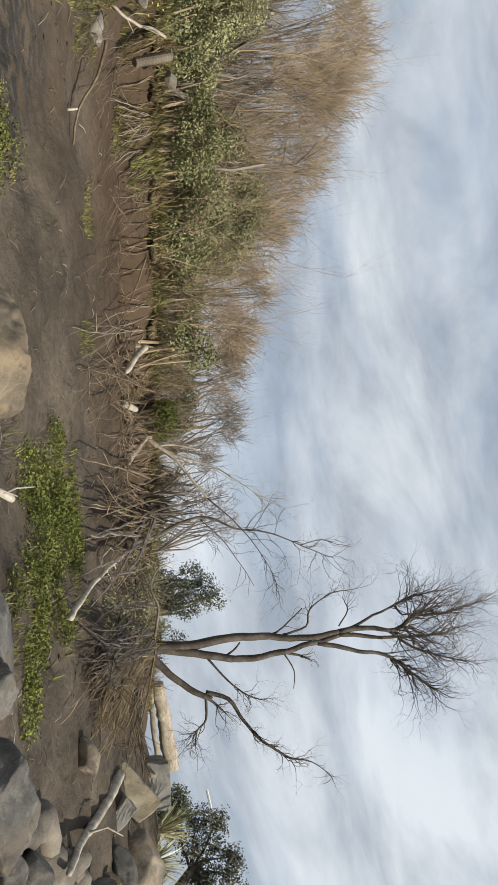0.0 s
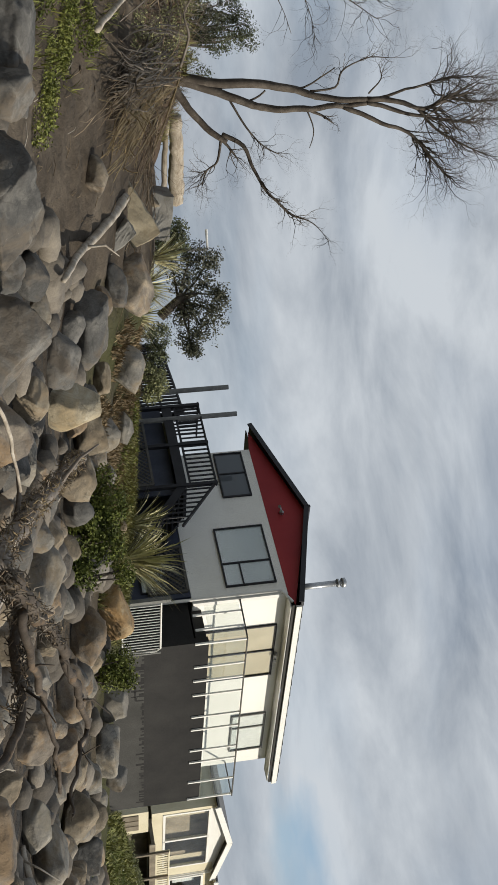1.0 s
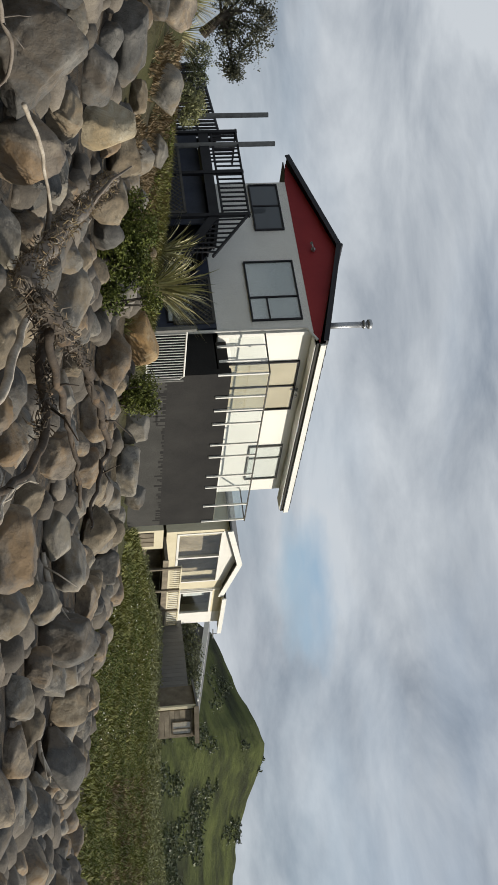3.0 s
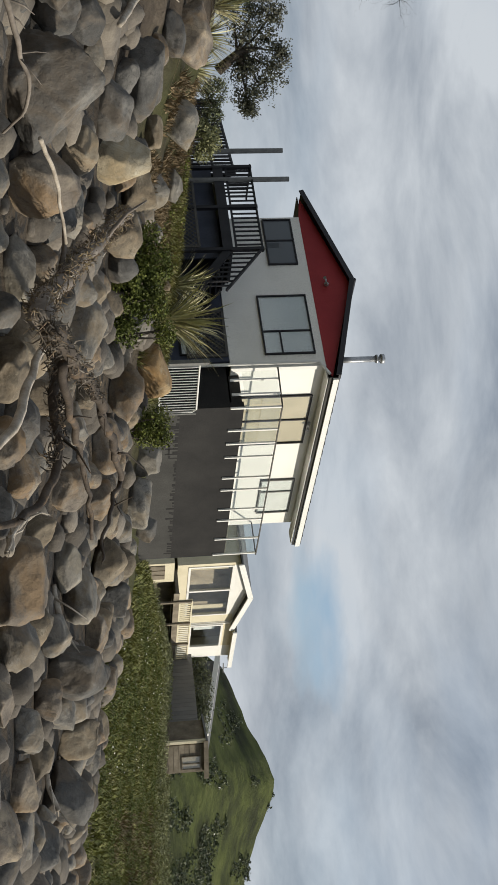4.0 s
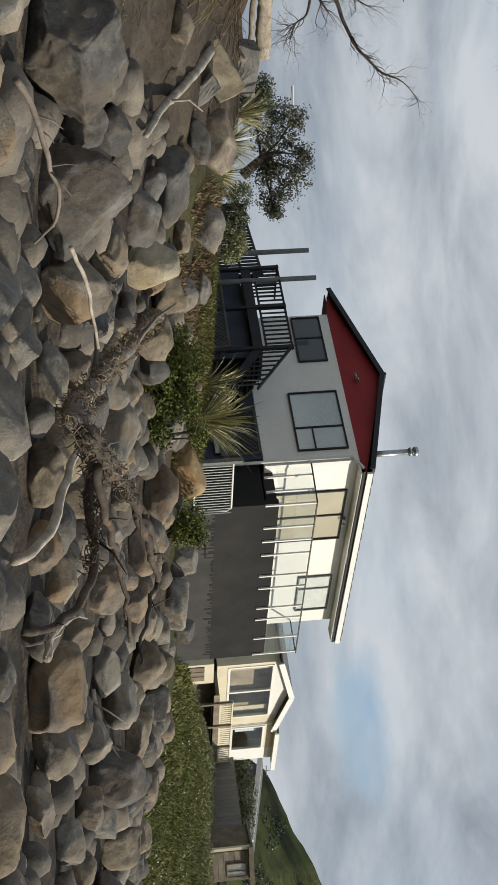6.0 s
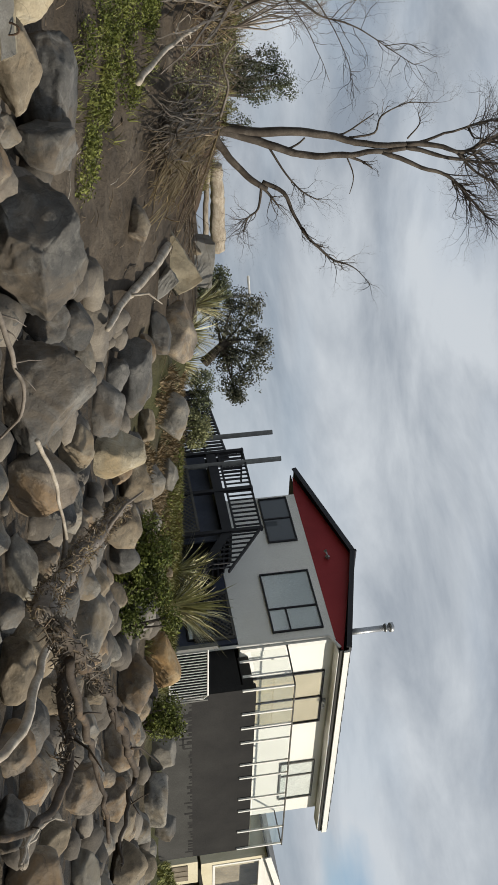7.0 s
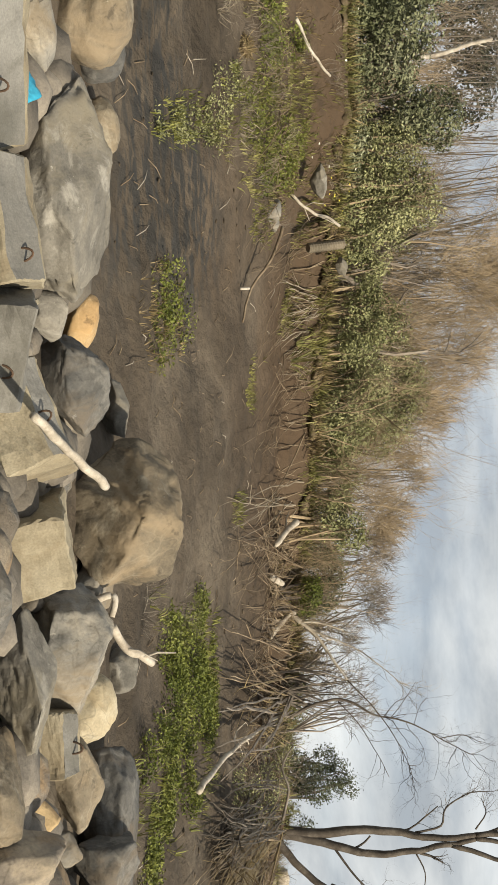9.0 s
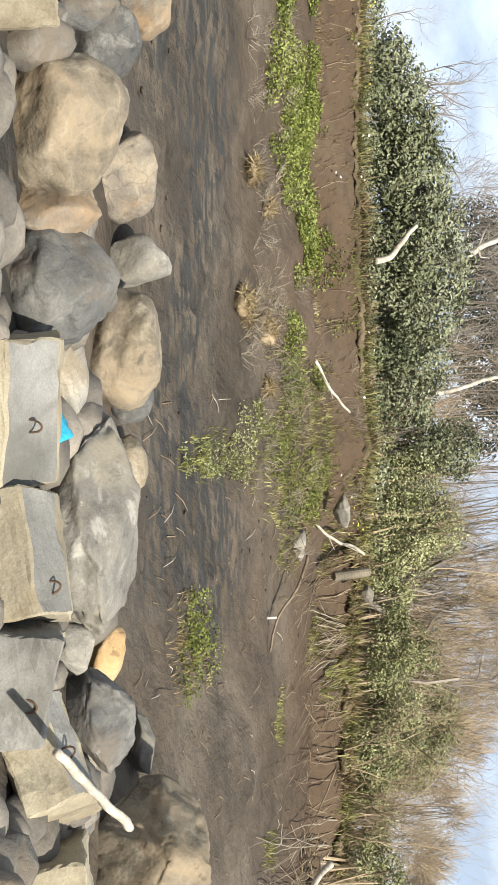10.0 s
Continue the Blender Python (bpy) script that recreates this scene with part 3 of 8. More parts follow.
# ---- house on the sea wall ----
def thing(name, label, category, m=None, group="", kind=""):
    ob = new(name)
    ob.empty_display_size = 0.2
    if m is not None:
        ob.matrix_world = m
    return tagged(ob, label, category, group, kind)


HOUSE = pose(11.64, 25.47, 0, 0, 0, 27.64)


def window_unit(parent, axis, fixed, lo, hi, z0, z1, frame_mat, mullions=(), transoms=(), back=None, name="window", out=-1):
    """A framed window on a wall. axis 'x': wall runs along x at y = fixed; 'y': along y at x = fixed. Bars and frame stand proud by 4 cm."""
    w = thing_part(name, parent)

    def bx(a, b, d0, d1, zz0, zz1):
        g = Geo()
        if axis == "x":
            g.box((a, fixed + min(d0 * out, d1 * out), zz0), (b, fixed + max(d0 * out, d1 * out), zz1))
        else:
            g.box((fixed + min(d0 * out, d1 * out), a, zz0), (fixed + max(d0 * out, d1 * out), b, zz1))
        return g

    t = 0.035
    for a, b, c, d in ((lo - t, lo, z0 - t, z1 + t), (hi, hi + t, z0 - t, z1 + t), (lo, hi, z0 - t, z0), (lo, hi, z1, z1 + t)):
        bx(a, b, -0.02, 0.045, c, d).make("frame", frame_mat, w)
    for q in mullions:
        bx(q - 0.02, q + 0.02, -0.02, 0.035, z0, z1).make("mullion", frame_mat, w)
    for a, b, q in transoms:
        bx(a, b, -0.02, 0.03, q - 0.018, q + 0.018).make("transom", frame_mat, w)
    pane = bx(lo, hi, 0.006, 0.012, z0, z1).make("pane", GLASS if back else GLASS_DARK, w)
    pane.visible_shadow = False
    if back:
        bx(lo, hi, 0.0, 0.003, z0, z1).make("blind", back, w)
    return w


def thing_part(name, parent):
    ob = new(name)
    ob.parent = parent
    return ob


def build_house():
    h = thing("beach_house", "two-storey white beach house with red gable and dark roof", "house", HOUSE)
    W, LEN, Z0, Z1 = 4.83, 7.15, 5.0, 7.25
    t = 0.12
    # upper storey walls
    Geo().box((0, 0, Z0), (t, W, Z1)).make("gable_wall", PAINT_WHITE, h)
    Geo().box((t, 0, Z0), (LEN - t, t, Z1)).make("long_wall", PAINT_WHITE, h)
    Geo().box((t, W - t, Z0), (LEN - t, W, Z1)).make("back_wall", PAINT_WHITE, h)
    Geo().box((LEN - t, 0, Z0), (LEN, W, Z1)).make("end_wall", PAINT_WHITE, h)
    Geo().box((t, t, Z0 + 0.02), (LEN - t, W - t, Z0 + 0.12)).make("floor_slab", CHARCOAL, h)
    # red gables
    ridge_y, ridge_z = 2.52, 8.25
    for x in (-0.004, LEN - 0.02):
        g = Geo()
        g.v = [(x, -0.36, Z1 + 0.11), (x, -0.02, Z1), (x, W + 0.02, Z1), (x, 5.5, Z1 + 0.1), (x, ridge_y, ridge_z - 0.03)]
        g.v += [(x + 0.03, b, c) for a, b, c in g.v]
        g.f = [(4, 3, 2, 1, 0), (5, 6, 7, 8, 9)] + [(i, (i + 1) % 5, 5 + (i + 1) % 5, 5 + i) for i in range(5)]
        g.make("gable_panel", PAINT_RED, h)
    # roof: two pitched sheets with ribs, barge boards, fascia and gutter
    x0, x1 = -0.16, 7.72
    for name, ye, ze in (("roof_front", -0.42, 7.47), ("roof_back", 5.62, 7.40)):
        g = Geo()
        th = 0.05
        g.v = [(x0, ye, ze), (x1, ye, ze), (x1, ridge_y, ridge_z), (x0, ridge_y, ridge_z)]
        g.v += [(a, b, c + th) for a, b, c in g.v]
        g.f = [(0, 3, 2, 1), (4, 5, 6, 7), (0, 1, 5, 4), (1, 2, 6, 5), (2, 3, 7, 6), (3, 0, 4, 7)]
        roof = g.make(name, ROOFING, h, "dark ribbed metal roofing")
        for k in range(17):
            x = x0 + 0.25 + k * 0.46
            Geo().beam((x, ye + (0.1 if ye < 0 else -0.02), ze + th + 0.012 + 0.02), (x, ridge_y, ridge_z + th + 0.012), 0.04, 0.03).make("rib", ROOFING, roof)
        Geo().beam((x0 - 0.012, ye, ze + 0.0), (x0 - 0.012, ridge_y, ridge_z + 0.0), 0.03, 0.12).make("bargeboard", ROOFING, h)
        # soffit
        s = Geo()
        inner = 0.0 if ye < 0 else W
        zs = 7.235 if ye < 0 else 7.30
        s.box((0.035, min(ye + 0.03, inner), zs), (x1 - 0.02, max(ye - 0.03, inner), zs + 0.025))
        s.make("soffit", PAINT_TRIM if ye < 0 else ROOFING, h)
    Geo().box((x0 + 0.1, -0.48, 7.35), (x1, -0.425, 7.48)).make("gutter", PAINT_TRIM, h, "white gutter along the eave")
    Geo().box((x0 + 0.1, -0.42, 7.265), (x1, -0.40, 7.35)).make("fascia", BLOCKWALL, h)
    Geo().tube([Vector((x0, ridge_y, ridge_z + 0.06)), Vector((x1, ridge_y, ridge_z + 0.06))], [0.05, 0.05], 6).make("ridge_cap", ROOFING, h)
    # corner board and downpipe
    Geo().box((-0.03, -0.03, Z0), (0.09, 0.0, Z1)).make("corner_board", PAINT_TRIM, h)
    Geo().tube([Vector((-0.07, 0.06, z)) for z in (3.3, 5.0, 7.1)] + [Vector((-0.05, -0.3, 7.3))], [0.038] * 4, 8).make("downpipe", PAINT_TRIM, h, "white downpipe at the corner", True)
    # windows
    window_unit(h, "y", -0.008, 3.22, 4.70, 6.31, 6.98, STAIN_BLACK, (4.0,))
    window_unit(h, "y", -0.008, 0.39, 2.14, 5.88, 7.02, STAIN_BLACK, (1.06,), ((0.39, 1.06, 6.28),), BLIND)
    window_unit(h, "x", -0.008, 1.14, 3.10, 5.30, 7.04, STAIN_BLACK, (2.12,), (), CURTAIN, "sliding_door")
    window_unit(h, "x", -0.008, 4.88, 6.48, 6.2, 7.04, POLE_WOOD, (5.45,), (), BLIND_WHITE)
    # flue
    flue = Geo().tube([Vector((0.62, 0.62, z)) for z in (7.6, 8.05, 8.62)], [0.075] * 3, 12).make("flue", GALV, h, "galvanised flue with a cowl", True)
    Geo().tube([Vector((0.62, 0.62, z)) for z in (8.62, 8.67, 8.70)], [0.07, 0.11, 0.11], 12).make("collar", GALV, flue, smooth=True)
    Geo().tube([Vector((0.62, 0.62, z)) for z in (8.74, 8.78, 8.86, 8.9)], [0.07, 0.12, 0.12, 0.03], 12).make("cowl", GALV, flue, smooth=True)
    # outside lights
    lamp = Geo().tube([Vector((-0.01, 2.5, 7.63)), Vector((-0.06, 2.5, 7.63))], [0.06, 0.05], 8).make("wall_light", GALV, h)
    for dy in (-0.09, 0.09):
        Geo().tube([Vector((-0.06, 2.5, 7.63)), Vector((-0.13, 2.5 + dy, 7.60)), Vector((-0.17, 2.5 + dy, 7.58))], [0.012, 0.03, 0.045], 8).make("spot", GALV, lamp)
    lamp = Geo().tube([Vector((2.3, -0.01, 7.12)), Vector((2.3, -0.06, 7.12))], [0.06, 0.05], 8).make("wall_light", GALV, h)
    for dx in (-0.09, 0.09):
        Geo().tube([Vector((2.3, -0.06, 7.12)), Vector((2.3 + dx, -0.13, 7.1)), Vector((2.3 + dx, -0.18, 7.08))], [0.012, 0.03, 0.045], 8).make("spot", GALV, lamp)
    # lower storey: charcoal front, recess beside it
    base = new("lower_storey")
    base.parent = h
    Geo().box((0.15, -1.0, 1.9), (7.05, -0.85, 3.75)).make("base_wall", BLOCKWALL, base, "grey rendered base wall")
    Geo().box((0.15, -1.0, 3.75), (7.05, -0.85, 5.22)).make("front_wall", CHARCOAL, base, "charcoal upper band of the lower wall")
    # ragged lower edge of the dark coat
    srng = random.Random(9)
    for k in range(46):
        x = 0.2 + 6.7 * k / 46 + srng.uniform(0, 0.06)
        drop = srng.choice((0.05, 0.08, 0.12, 0.2)) * (1.5 if 0.6 < x < 2.0 else 1.0)
        Geo().box((x, -1.004, 3.75 - drop), (x + srng.uniform(0.03, 0.13), -0.99, 3.75)).make("paint_run", CHARCOAL, base)
    for k in range(9):
        x, z = srng.uniform(0.5, 2.4), srng.uniform(3.2, 3.6)
        Geo().box((x, -1.004, z), (x + srng.uniform(0.08, 0.3), -0.99, z + srng.uniform(0.03, 0.06))).make("paint_run", CHARCOAL, base)
    Geo().box((6.95, -0.85, 1.9), (7.05, 4.8, 4.9)).make("side_wall", CHARCOAL, base)
    Geo().box((0.15, -0.85, 1.9), (0.25, 0.2, 4.9)).make("return_wall", CHARCOAL, base)
    Geo().box((0.0, 0.2, 1.9), (0.1, 4.83, 4.98)).make("recess_wall", NAVY, base)
    Geo().box((-0.05, 0.18, 1.9), (0.15, 0.3, 4.98)).make("pier", NAVY, base)
    window_unit(base, "y", 0.0, 0.45, 1.3, 3.9, 4.5, STAIN_BLACK, (), (), BLIND)
    # deck over the lower storey
    deck = new("deck")
    deck.parent = h
    Geo().box((0.25, -0.85, 4.95), (7.0, -0.01, 5.2)).make("deck_slab", CHARCOAL, deck, "dark deck edge")
    xs = [0.16, 1.05, 1.6, 2.18, 3.1, 3.66, 4.6, 5.15, 6.12, 6.95]
    for x in xs:
        Geo().box((x - 0.022, -1.045, 4.9), (x + 0.022, -1.002, 6.08)).make("post", PAINT_TRIM, deck, "white balustrade post")
    for a, b in zip(xs[:-1], xs[1:]):
        if b - a > 0.5:
            p = Geo().box((a + 0.03, -1.030, 5.25), (b - 0.03, -1.020, 6.06)).make("glass_panel", GLASS_DECK, deck, "clear glass balustrade panel")
            p.visible_shadow = False
    Geo().beam((0.14, -1.025, 6.1), (7.05, -1.025, 6.1), 0.045, 0.03).make("handrail", LATTICE, deck)
    Geo().beam((0.14, -1.025, 6.1), (-0.02, -0.03, 6.1), 0.045, 0.03).make("handrail", LATTICE, deck)
    for f in (0.3, 0.72):
        y = -1.02 + 0.99 * f
        Geo().box((0.02, y - 0.022, 4.95), (0.065, y + 0.022, 6.08)).make("post", PAINT_TRIM, deck)
    p = Geo().box((0.05, -1.0, 5.25), (0.06, -0.05, 6.06)).make("glass_panel", GLASS_DECK, deck)
    p.visible_shadow = False
    Geo().beam((7.05, -1.025, 6.1), (7.05, -0.02, 6.1), 0.045, 0.03).make("handrail", LATTICE, deck)
    p = Geo().box((7.052, -1.0, 5.25), (7.062, -0.05, 6.06)).make("glass_panel", GLASS_DECK, deck)
    p.visible_shadow = False
    # lattice panel in the gable's lower storey
    lattice(h, -0.06, 0.35, 1.7, 4.05, 4.95)
    Geo().box((-0.05, 1.72, 2.6), (0.0, 4.8, 4.95)).make("under_wall", NAVY, h)
    return h


def lattice(parent, x, y0, y1, z0, z1):
    """Diagonal lattice in a frame, in the plane x = const of the parent's frame."""
    la = new("lattice")
    la.parent = parent
    for a, b in (((x, y0, z0), (x, y1, z0)), ((x, y0, z1), (x, y1, z1)), ((x, y0, z0), (x, y0, z1)), ((x, y1, z0), (x, y1, z1))):
        Geo().beam(a, b, 0.05, 0.06).make("lattice_frame", LATTICE, la)
    hgt, wid = z1 - z0, y1 - y0
    for sgn in (1, -1):
        k = -hgt
        while k < wid:
            a0, a1 = max(k, 0), min(k + hgt, wid)
            if a1 - a0 > 0.04:
                za, zb = a0 - k, a1 - k
                ya, yb = (y0 + a0, y0 + a1) if sgn > 0 else (y1 - a0, y1 - a1)
                Geo().beam((x + 0.008 * sgn, ya, z0 + za), (x + 0.008 * sgn, yb, z0 + zb), 0.012, 0.03).make("slat", LATTICE, la)
            k += 0.13
    return la


build_house()


def build_balcony():
    """Black-stained timber landing with slatted balustrade and a stair going down beside the gable."""
    b = thing("timber_landing", "black-stained timber landing with slatted railing and stair", "balcony", HOUSE)
    x, y0, y1, zd, zr = -1.2, 2.62, 5.4, 5.24, 5.93
    Geo().box((x, y0, zd - 0.2), (-0.06, y1, zd)).make("platform", STAIN_BLACK, b)
    Geo().box((x - 0.03, y0 - 0.02, zd - 0.24), (x, y1, zd + 0.0)).make("edge_board", STAIN_BLACK, b)
    for y in (y0, (y0 + y1) / 2, y1):
        Geo().box((x - 0.045, y - 0.045, 3.2), (x + 0.045, y + 0.045, zr + 0.05)).make("post", STAIN_BLACK, b)
    Geo().box((x - 0.05, y0 - 0.06, zr), (x + 0.05, y1 + 0.06, zr + 0.035)).make("rail", STAIN_BLACK, b)
    Geo().box((x - 0.02, y0, zd + 0.06), (x + 0.02, y1, zd + 0.11)).make("rail", STAIN_BLACK, b)
    n = 19
    for k in range(1, n):
        y = y0 + (y1 - y0) * k / n
        Geo().box((x - 0.012, y - 0.022, zd + 0.1), (x + 0.012, y + 0.022, zr)).make("baluster", STAIN_BLACK, b)
    for k in range(1, 9):
        xx = x + (1.1) * k / 9
        Geo().box((xx - 0.022, y1 - 0.012, zd + 0.1), (xx + 0.022, y1 + 0.012, zr)).make("baluster", STAIN_BLACK, b)
    Geo().box((x, y1 - 0.04, zr), (-0.1, y1 + 0.04, zr + 0.035)).make("rail", STAIN_BLACK, b)
    # stair down towards the corner
    for s in (x, x + 0.9):
        Geo().beam((s, y0, zd - 0.1), (s, 1.0, 4.0), 0.04, 0.2).make("stringer", STAIN_BLACK, b)
    for k in range(7):
        f = (k + 0.6) / 7
        Geo().box((x, y0 - 1.62 * f - 0.12, zd - 1.2 * f - 0.02), (x + 0.9, y0 - 1.62 * f + 0.12, zd - 1.2 * f + 0.02)).make("tread", STAIN_BLACK, b)
    Geo().beam((x, y0, zr), (x, 1.35, 4.95), 0.08, 0.05).make("rail", STAIN_BLACK, b)
    for k in range(1, 9):
        f = k / 9
        y = y0 - 1.27 * f
        Geo().box((x - 0.012, y - 0.02, zd - 0.98 * f - 0.02), (x + 0.012, y + 0.02, zr - 0.98 * f)).make("baluster", STAIN_BLACK, b)
    # boarded space and lattice below
    Geo().box((x + 0.25, y0, 3.0), (x + 0.3, y1 + 0.2, zd - 0.25)).make("under_board", NAVY, b)
    lattice(b, x - 0.02, y0 + 0.1, y1 - 0.1, 3.95, 4.45)
    return b


build_balcony()


def build_fence_far():
    """Dark slatted fence running on behind the landing."""
    b = thing("slatted_fence", "dark slatted timber fence behind the landing", "fence", HOUSE)
    a, c = Vector((-0.9, 5.5, 5.05)), Vector((0.2, 9.6, 5.0))
    for k in range(24):
        p = a.lerp(c, k / 23)
        Geo().box((p.x - 0.015, p.y - 0.035, p.z - 0.7), (p.x + 0.015, p.y + 0.035, p.z + 0.55)).make("slat", STAIN_BLACK, b)
    for z in (-0.3, 0.05, 0.56):
        Geo().beam(a + Vector((0.03, 0, z)), c + Vector((0.03, 0, z)), 0.04, 0.06).make("rail", STAIN_BLACK, b)
    for k in range(4):
        p = a.lerp(c, k / 3) + Vector((0.08, 0, 0))
        Geo().box((p.x - 0.05, p.y - 0.05, 2.6), (p.x + 0.05, p.y + 0.05, 5.5)).make("post", STAIN_BLACK, b)


build_fence_far()
for y, z in ((5.95, 6.85), (4.92, 6.88)):
    ob = Geo().tube([Vector((0, 0, q)) for q in (0, 1.5, z - 3.0)], [0.075, 0.07, 0.065], 10).make("timber_pole", POLE_WOOD, smooth=True)
    ob.matrix_world = HOUSE @ pose(-1.2, y + 0.04, 3.0, 0, 0, 0)
    tagged(ob, "bare grey timber pole standing beside the landing", "pole", "timber poles")


def build_gate():
    g = thing("metal_gate", "white tubular metal gate with close upright bars", "gate", HOUSE)
    x0, x1, y, z0, z1 = -1.6, 0.13, -1.1, 3.25, 4.1
    loop = [Vector((x0, y, z0)), Vector((x0, y, z1)), Vector((x1 - 0.1, y, z1)), Vector((x1, y, z1 - 0.1)), Vector((x1, y, z0)), Vector((x0, y, z0))]
    Geo().tube(loop, [0.022] * 6, 8).make("gate_frame", PAINT_TRIM, g)
    for k in range(1, 18):
        x = x0 + (x1 - x0) * k / 18
        Geo().tube([Vector((x, y, z0)), Vector((x, y, z1))], [0.010] * 2, 6).make("bar", PAINT_TRIM, g)
    Geo().box((x0 - 0.12, y - 0.05, 2.3), (x0 - 0.03, y + 0.05, 4.3)).make("gate_post", POLE_WOOD, g)
    Geo().box((x1 + 0.02, y - 0.03, 2.3), (x1 + 0.06, y + 0.03, 4.1)).make("gate_post", POLE_WOOD, g)
    for z in (3.5, 3.9):
        Geo().tube([Vector((x0 - 0.04, y, z)), Vector((x0 + 0.02, y, z))], [0.018] * 2, 6).make("hinge", GALV, g)


build_gate()


# ---- neighbours ----
def build_bungalow():
    """Sea-facing bungalow: a gabled room with sliding doors, a lower wing, and a deck on posts before both."""
    o = at(33.80, 0, 52.0)
    m = pose(o.x, o.y, 0, 0, 0, 27.64)
    h = thing("bungalow", "low cream bungalow with white gable, big windows and timber deck", "house", m)
    xg, xw, zf = 5.5, 9.35, 5.25
    # gabled room
    Geo().box((-0.1, 0, zf), (0.12, 0.15, 7.95)).make("corner_wall", CREAM, h)
    Geo().box((4.78, 0, zf), (xg, 0.15, 7.95)).make("corner_wall", CREAM, h)
    Geo().box((0.12, 0, 7.72), (4.78, 0.15, 7.95)).make("lintel", PAINT_TRIM, h)
    Geo().box((0.12, 0, zf), (4.78, 0.15, 5.72)).make("sill_wall", CREAM, h)
    Geo().box((-0.1, 0.15, zf), (0.05, 5.0, 7.95)).make("side_wall", CREAM, h)
    Geo().box((-0.1, 4.9, zf), (xg, 5.0, 7.95)).make("back_wall", CREAM, h)
    Geo().box((0.05, 0.2, zf), (xg, 4.9, zf + 0.1)).make("floor", FENCE_WOOD, h)
    Geo().box((0.05, 1.0, zf + 0.1), (xg, 1.1, 7.9)).make("partition", INTERIOR, h)
    g = Geo()
    g.v = [(-0.15, 0.02, 7.95), (xg + 0.1, 0.02, 7.95), (2.7, 0.02, 8.5), (-0.15, 0.1, 7.95), (xg + 0.1, 0.1, 7.95), (2.7, 0.1, 8.5)]
    g.f = [(0, 1, 2), (5, 4, 3), (0, 3, 4, 1), (1, 4, 5, 2), (2, 5, 3, 0)]
    g.make("gable_panel", PAINT_TRIM, h)
    for xe in (-0.45, xg + 0.35):
        r = Geo()
        r.v = [(xe, -0.3, 7.95), (xe, 5.2, 7.95), (2.7, 5.2, 8.6), (2.7, -0.3, 8.6)]
        r.v += [(a, b, c + 0.07) for a, b, c in r.v]
        r.f = [(0, 3, 2, 1), (4, 5, 6, 7), (0, 1, 5, 4), (1, 2, 6, 5), (2, 3, 7, 6), (3, 0, 4, 7)]
        r.make("roof", GREYWALL, h)
        Geo().beam((xe, -0.33, 7.93), (2.7, -0.33, 8.58), 0.05, 0.24).make("bargeboard", PAINT_TRIM, h, "white barge board")
    w = thing_part("sliding_door", h)
    for a, b, c, d in ((0.12, 0.22, 5.72, 7.72), (2.30, 2.42, 5.72, 7.72), (4.68, 4.78, 5.72, 7.72), (0.22, 4.68, 5.72, 5.82), (0.22, 4.68, 7.64, 7.72)):
        Geo().box((a, -0.03, c), (b, 0.07, d)).make("frame", PAINT_TRIM, w)
    for a, b in ((0.22, 2.30), (2.42, 4.68)):
        Geo().box((a, 0.02, 5.82), (b, 0.03, 7.64)).make("pane", GLASS, w).visible_shadow = False
    for a in (0.35, 4.15):
        Geo().box((a, 0.22, 5.5), (a + 0.45, 0.26, 7.64)).make("curtain", CURTAIN, w)
    # wing
    Geo().box((xg, 0.02, zf), (5.85, 0.15, 8.1)).make("wing_wall", PAINT_TRIM, h)
    Geo().box((8.2, 0.02, zf), (xw, 0.15, 8.1)).make("wing_wall", PAINT_TRIM, h)
    Geo().box((5.85, 0.02, zf), (8.2, 0.15, 6.0)).make("wing_wall", PAINT_TRIM, h)
    Geo().box((5.85, 0.02, 7.6), (8.2, 0.15, 8.1)).make("wing_wall", CREAM, h)
    Geo().box((xw - 0.15, 0.15, zf), (xw, 5.0, 8.1)).make("end_wall", CREAM, h)
    Geo().box((xg, 1.0, zf), (xw - 0.15, 1.1, 8.1)).make("partition", INTERIOR, h)
    ww = thing_part("window", h)
    for a, b, c, d in ((5.85, 5.95, 6.0, 7.6), (8.1, 8.2, 6.0, 7.6), (5.95, 8.1, 6.0, 6.1), (5.95, 8.1, 7.5, 7.6)):
        Geo().box((a, -0.02, c), (b, 0.08, d)).make("frame", PAINT_TRIM, ww)
    Geo().box((5.95, 0.03, 6.1), (8.1, 0.04, 7.5)).make("pane", GLASS, ww).visible_shadow = False
    Geo().box((6.3, 0.5, 6.3), (7.3, 0.54, 7.3)).make("blind", BLIND, ww)
    r = Geo()
    r.v = [(xg + 0.3, -0.45, 8.12), (xw + 0.3, -0.45, 8.12), (xw + 0.3, 5.2, 8.5), (xg + 0.3, 5.2, 8.5)]
    r.v += [(a, b, c + 0.07) for a, b, c in r.v]
    r.f = [(0, 3, 2, 1), (4, 5, 6, 7), (0, 1, 5, 4), (1, 2, 6, 5), (2, 3, 7, 6), (3, 0, 4, 7)]
    r.make("wing_roof", GREYWALL, h)
    Geo().box((xg + 0.32, -0.52, 8.0), (xw + 0.3, -0.46, 8.2)).make("fascia", PAINT_TRIM, h, "white fascia and gutter")
    Geo().box((xg + 0.3, -0.46, 8.06), (xw + 0.3, 0.02, 8.09)).make("soffit", CREAM, h)
    Geo().tube([Vector((xg + 0.1, -0.04, zf)), Vector((xg + 0.1, -0.04, 7.9))], [0.04] * 2, 8).make("downpipe", PAINT_TRIM, h)
    # deck
    d = new("deck")
    d.parent = h
    x0, x1, yd = 0.9, 9.3, -1.15
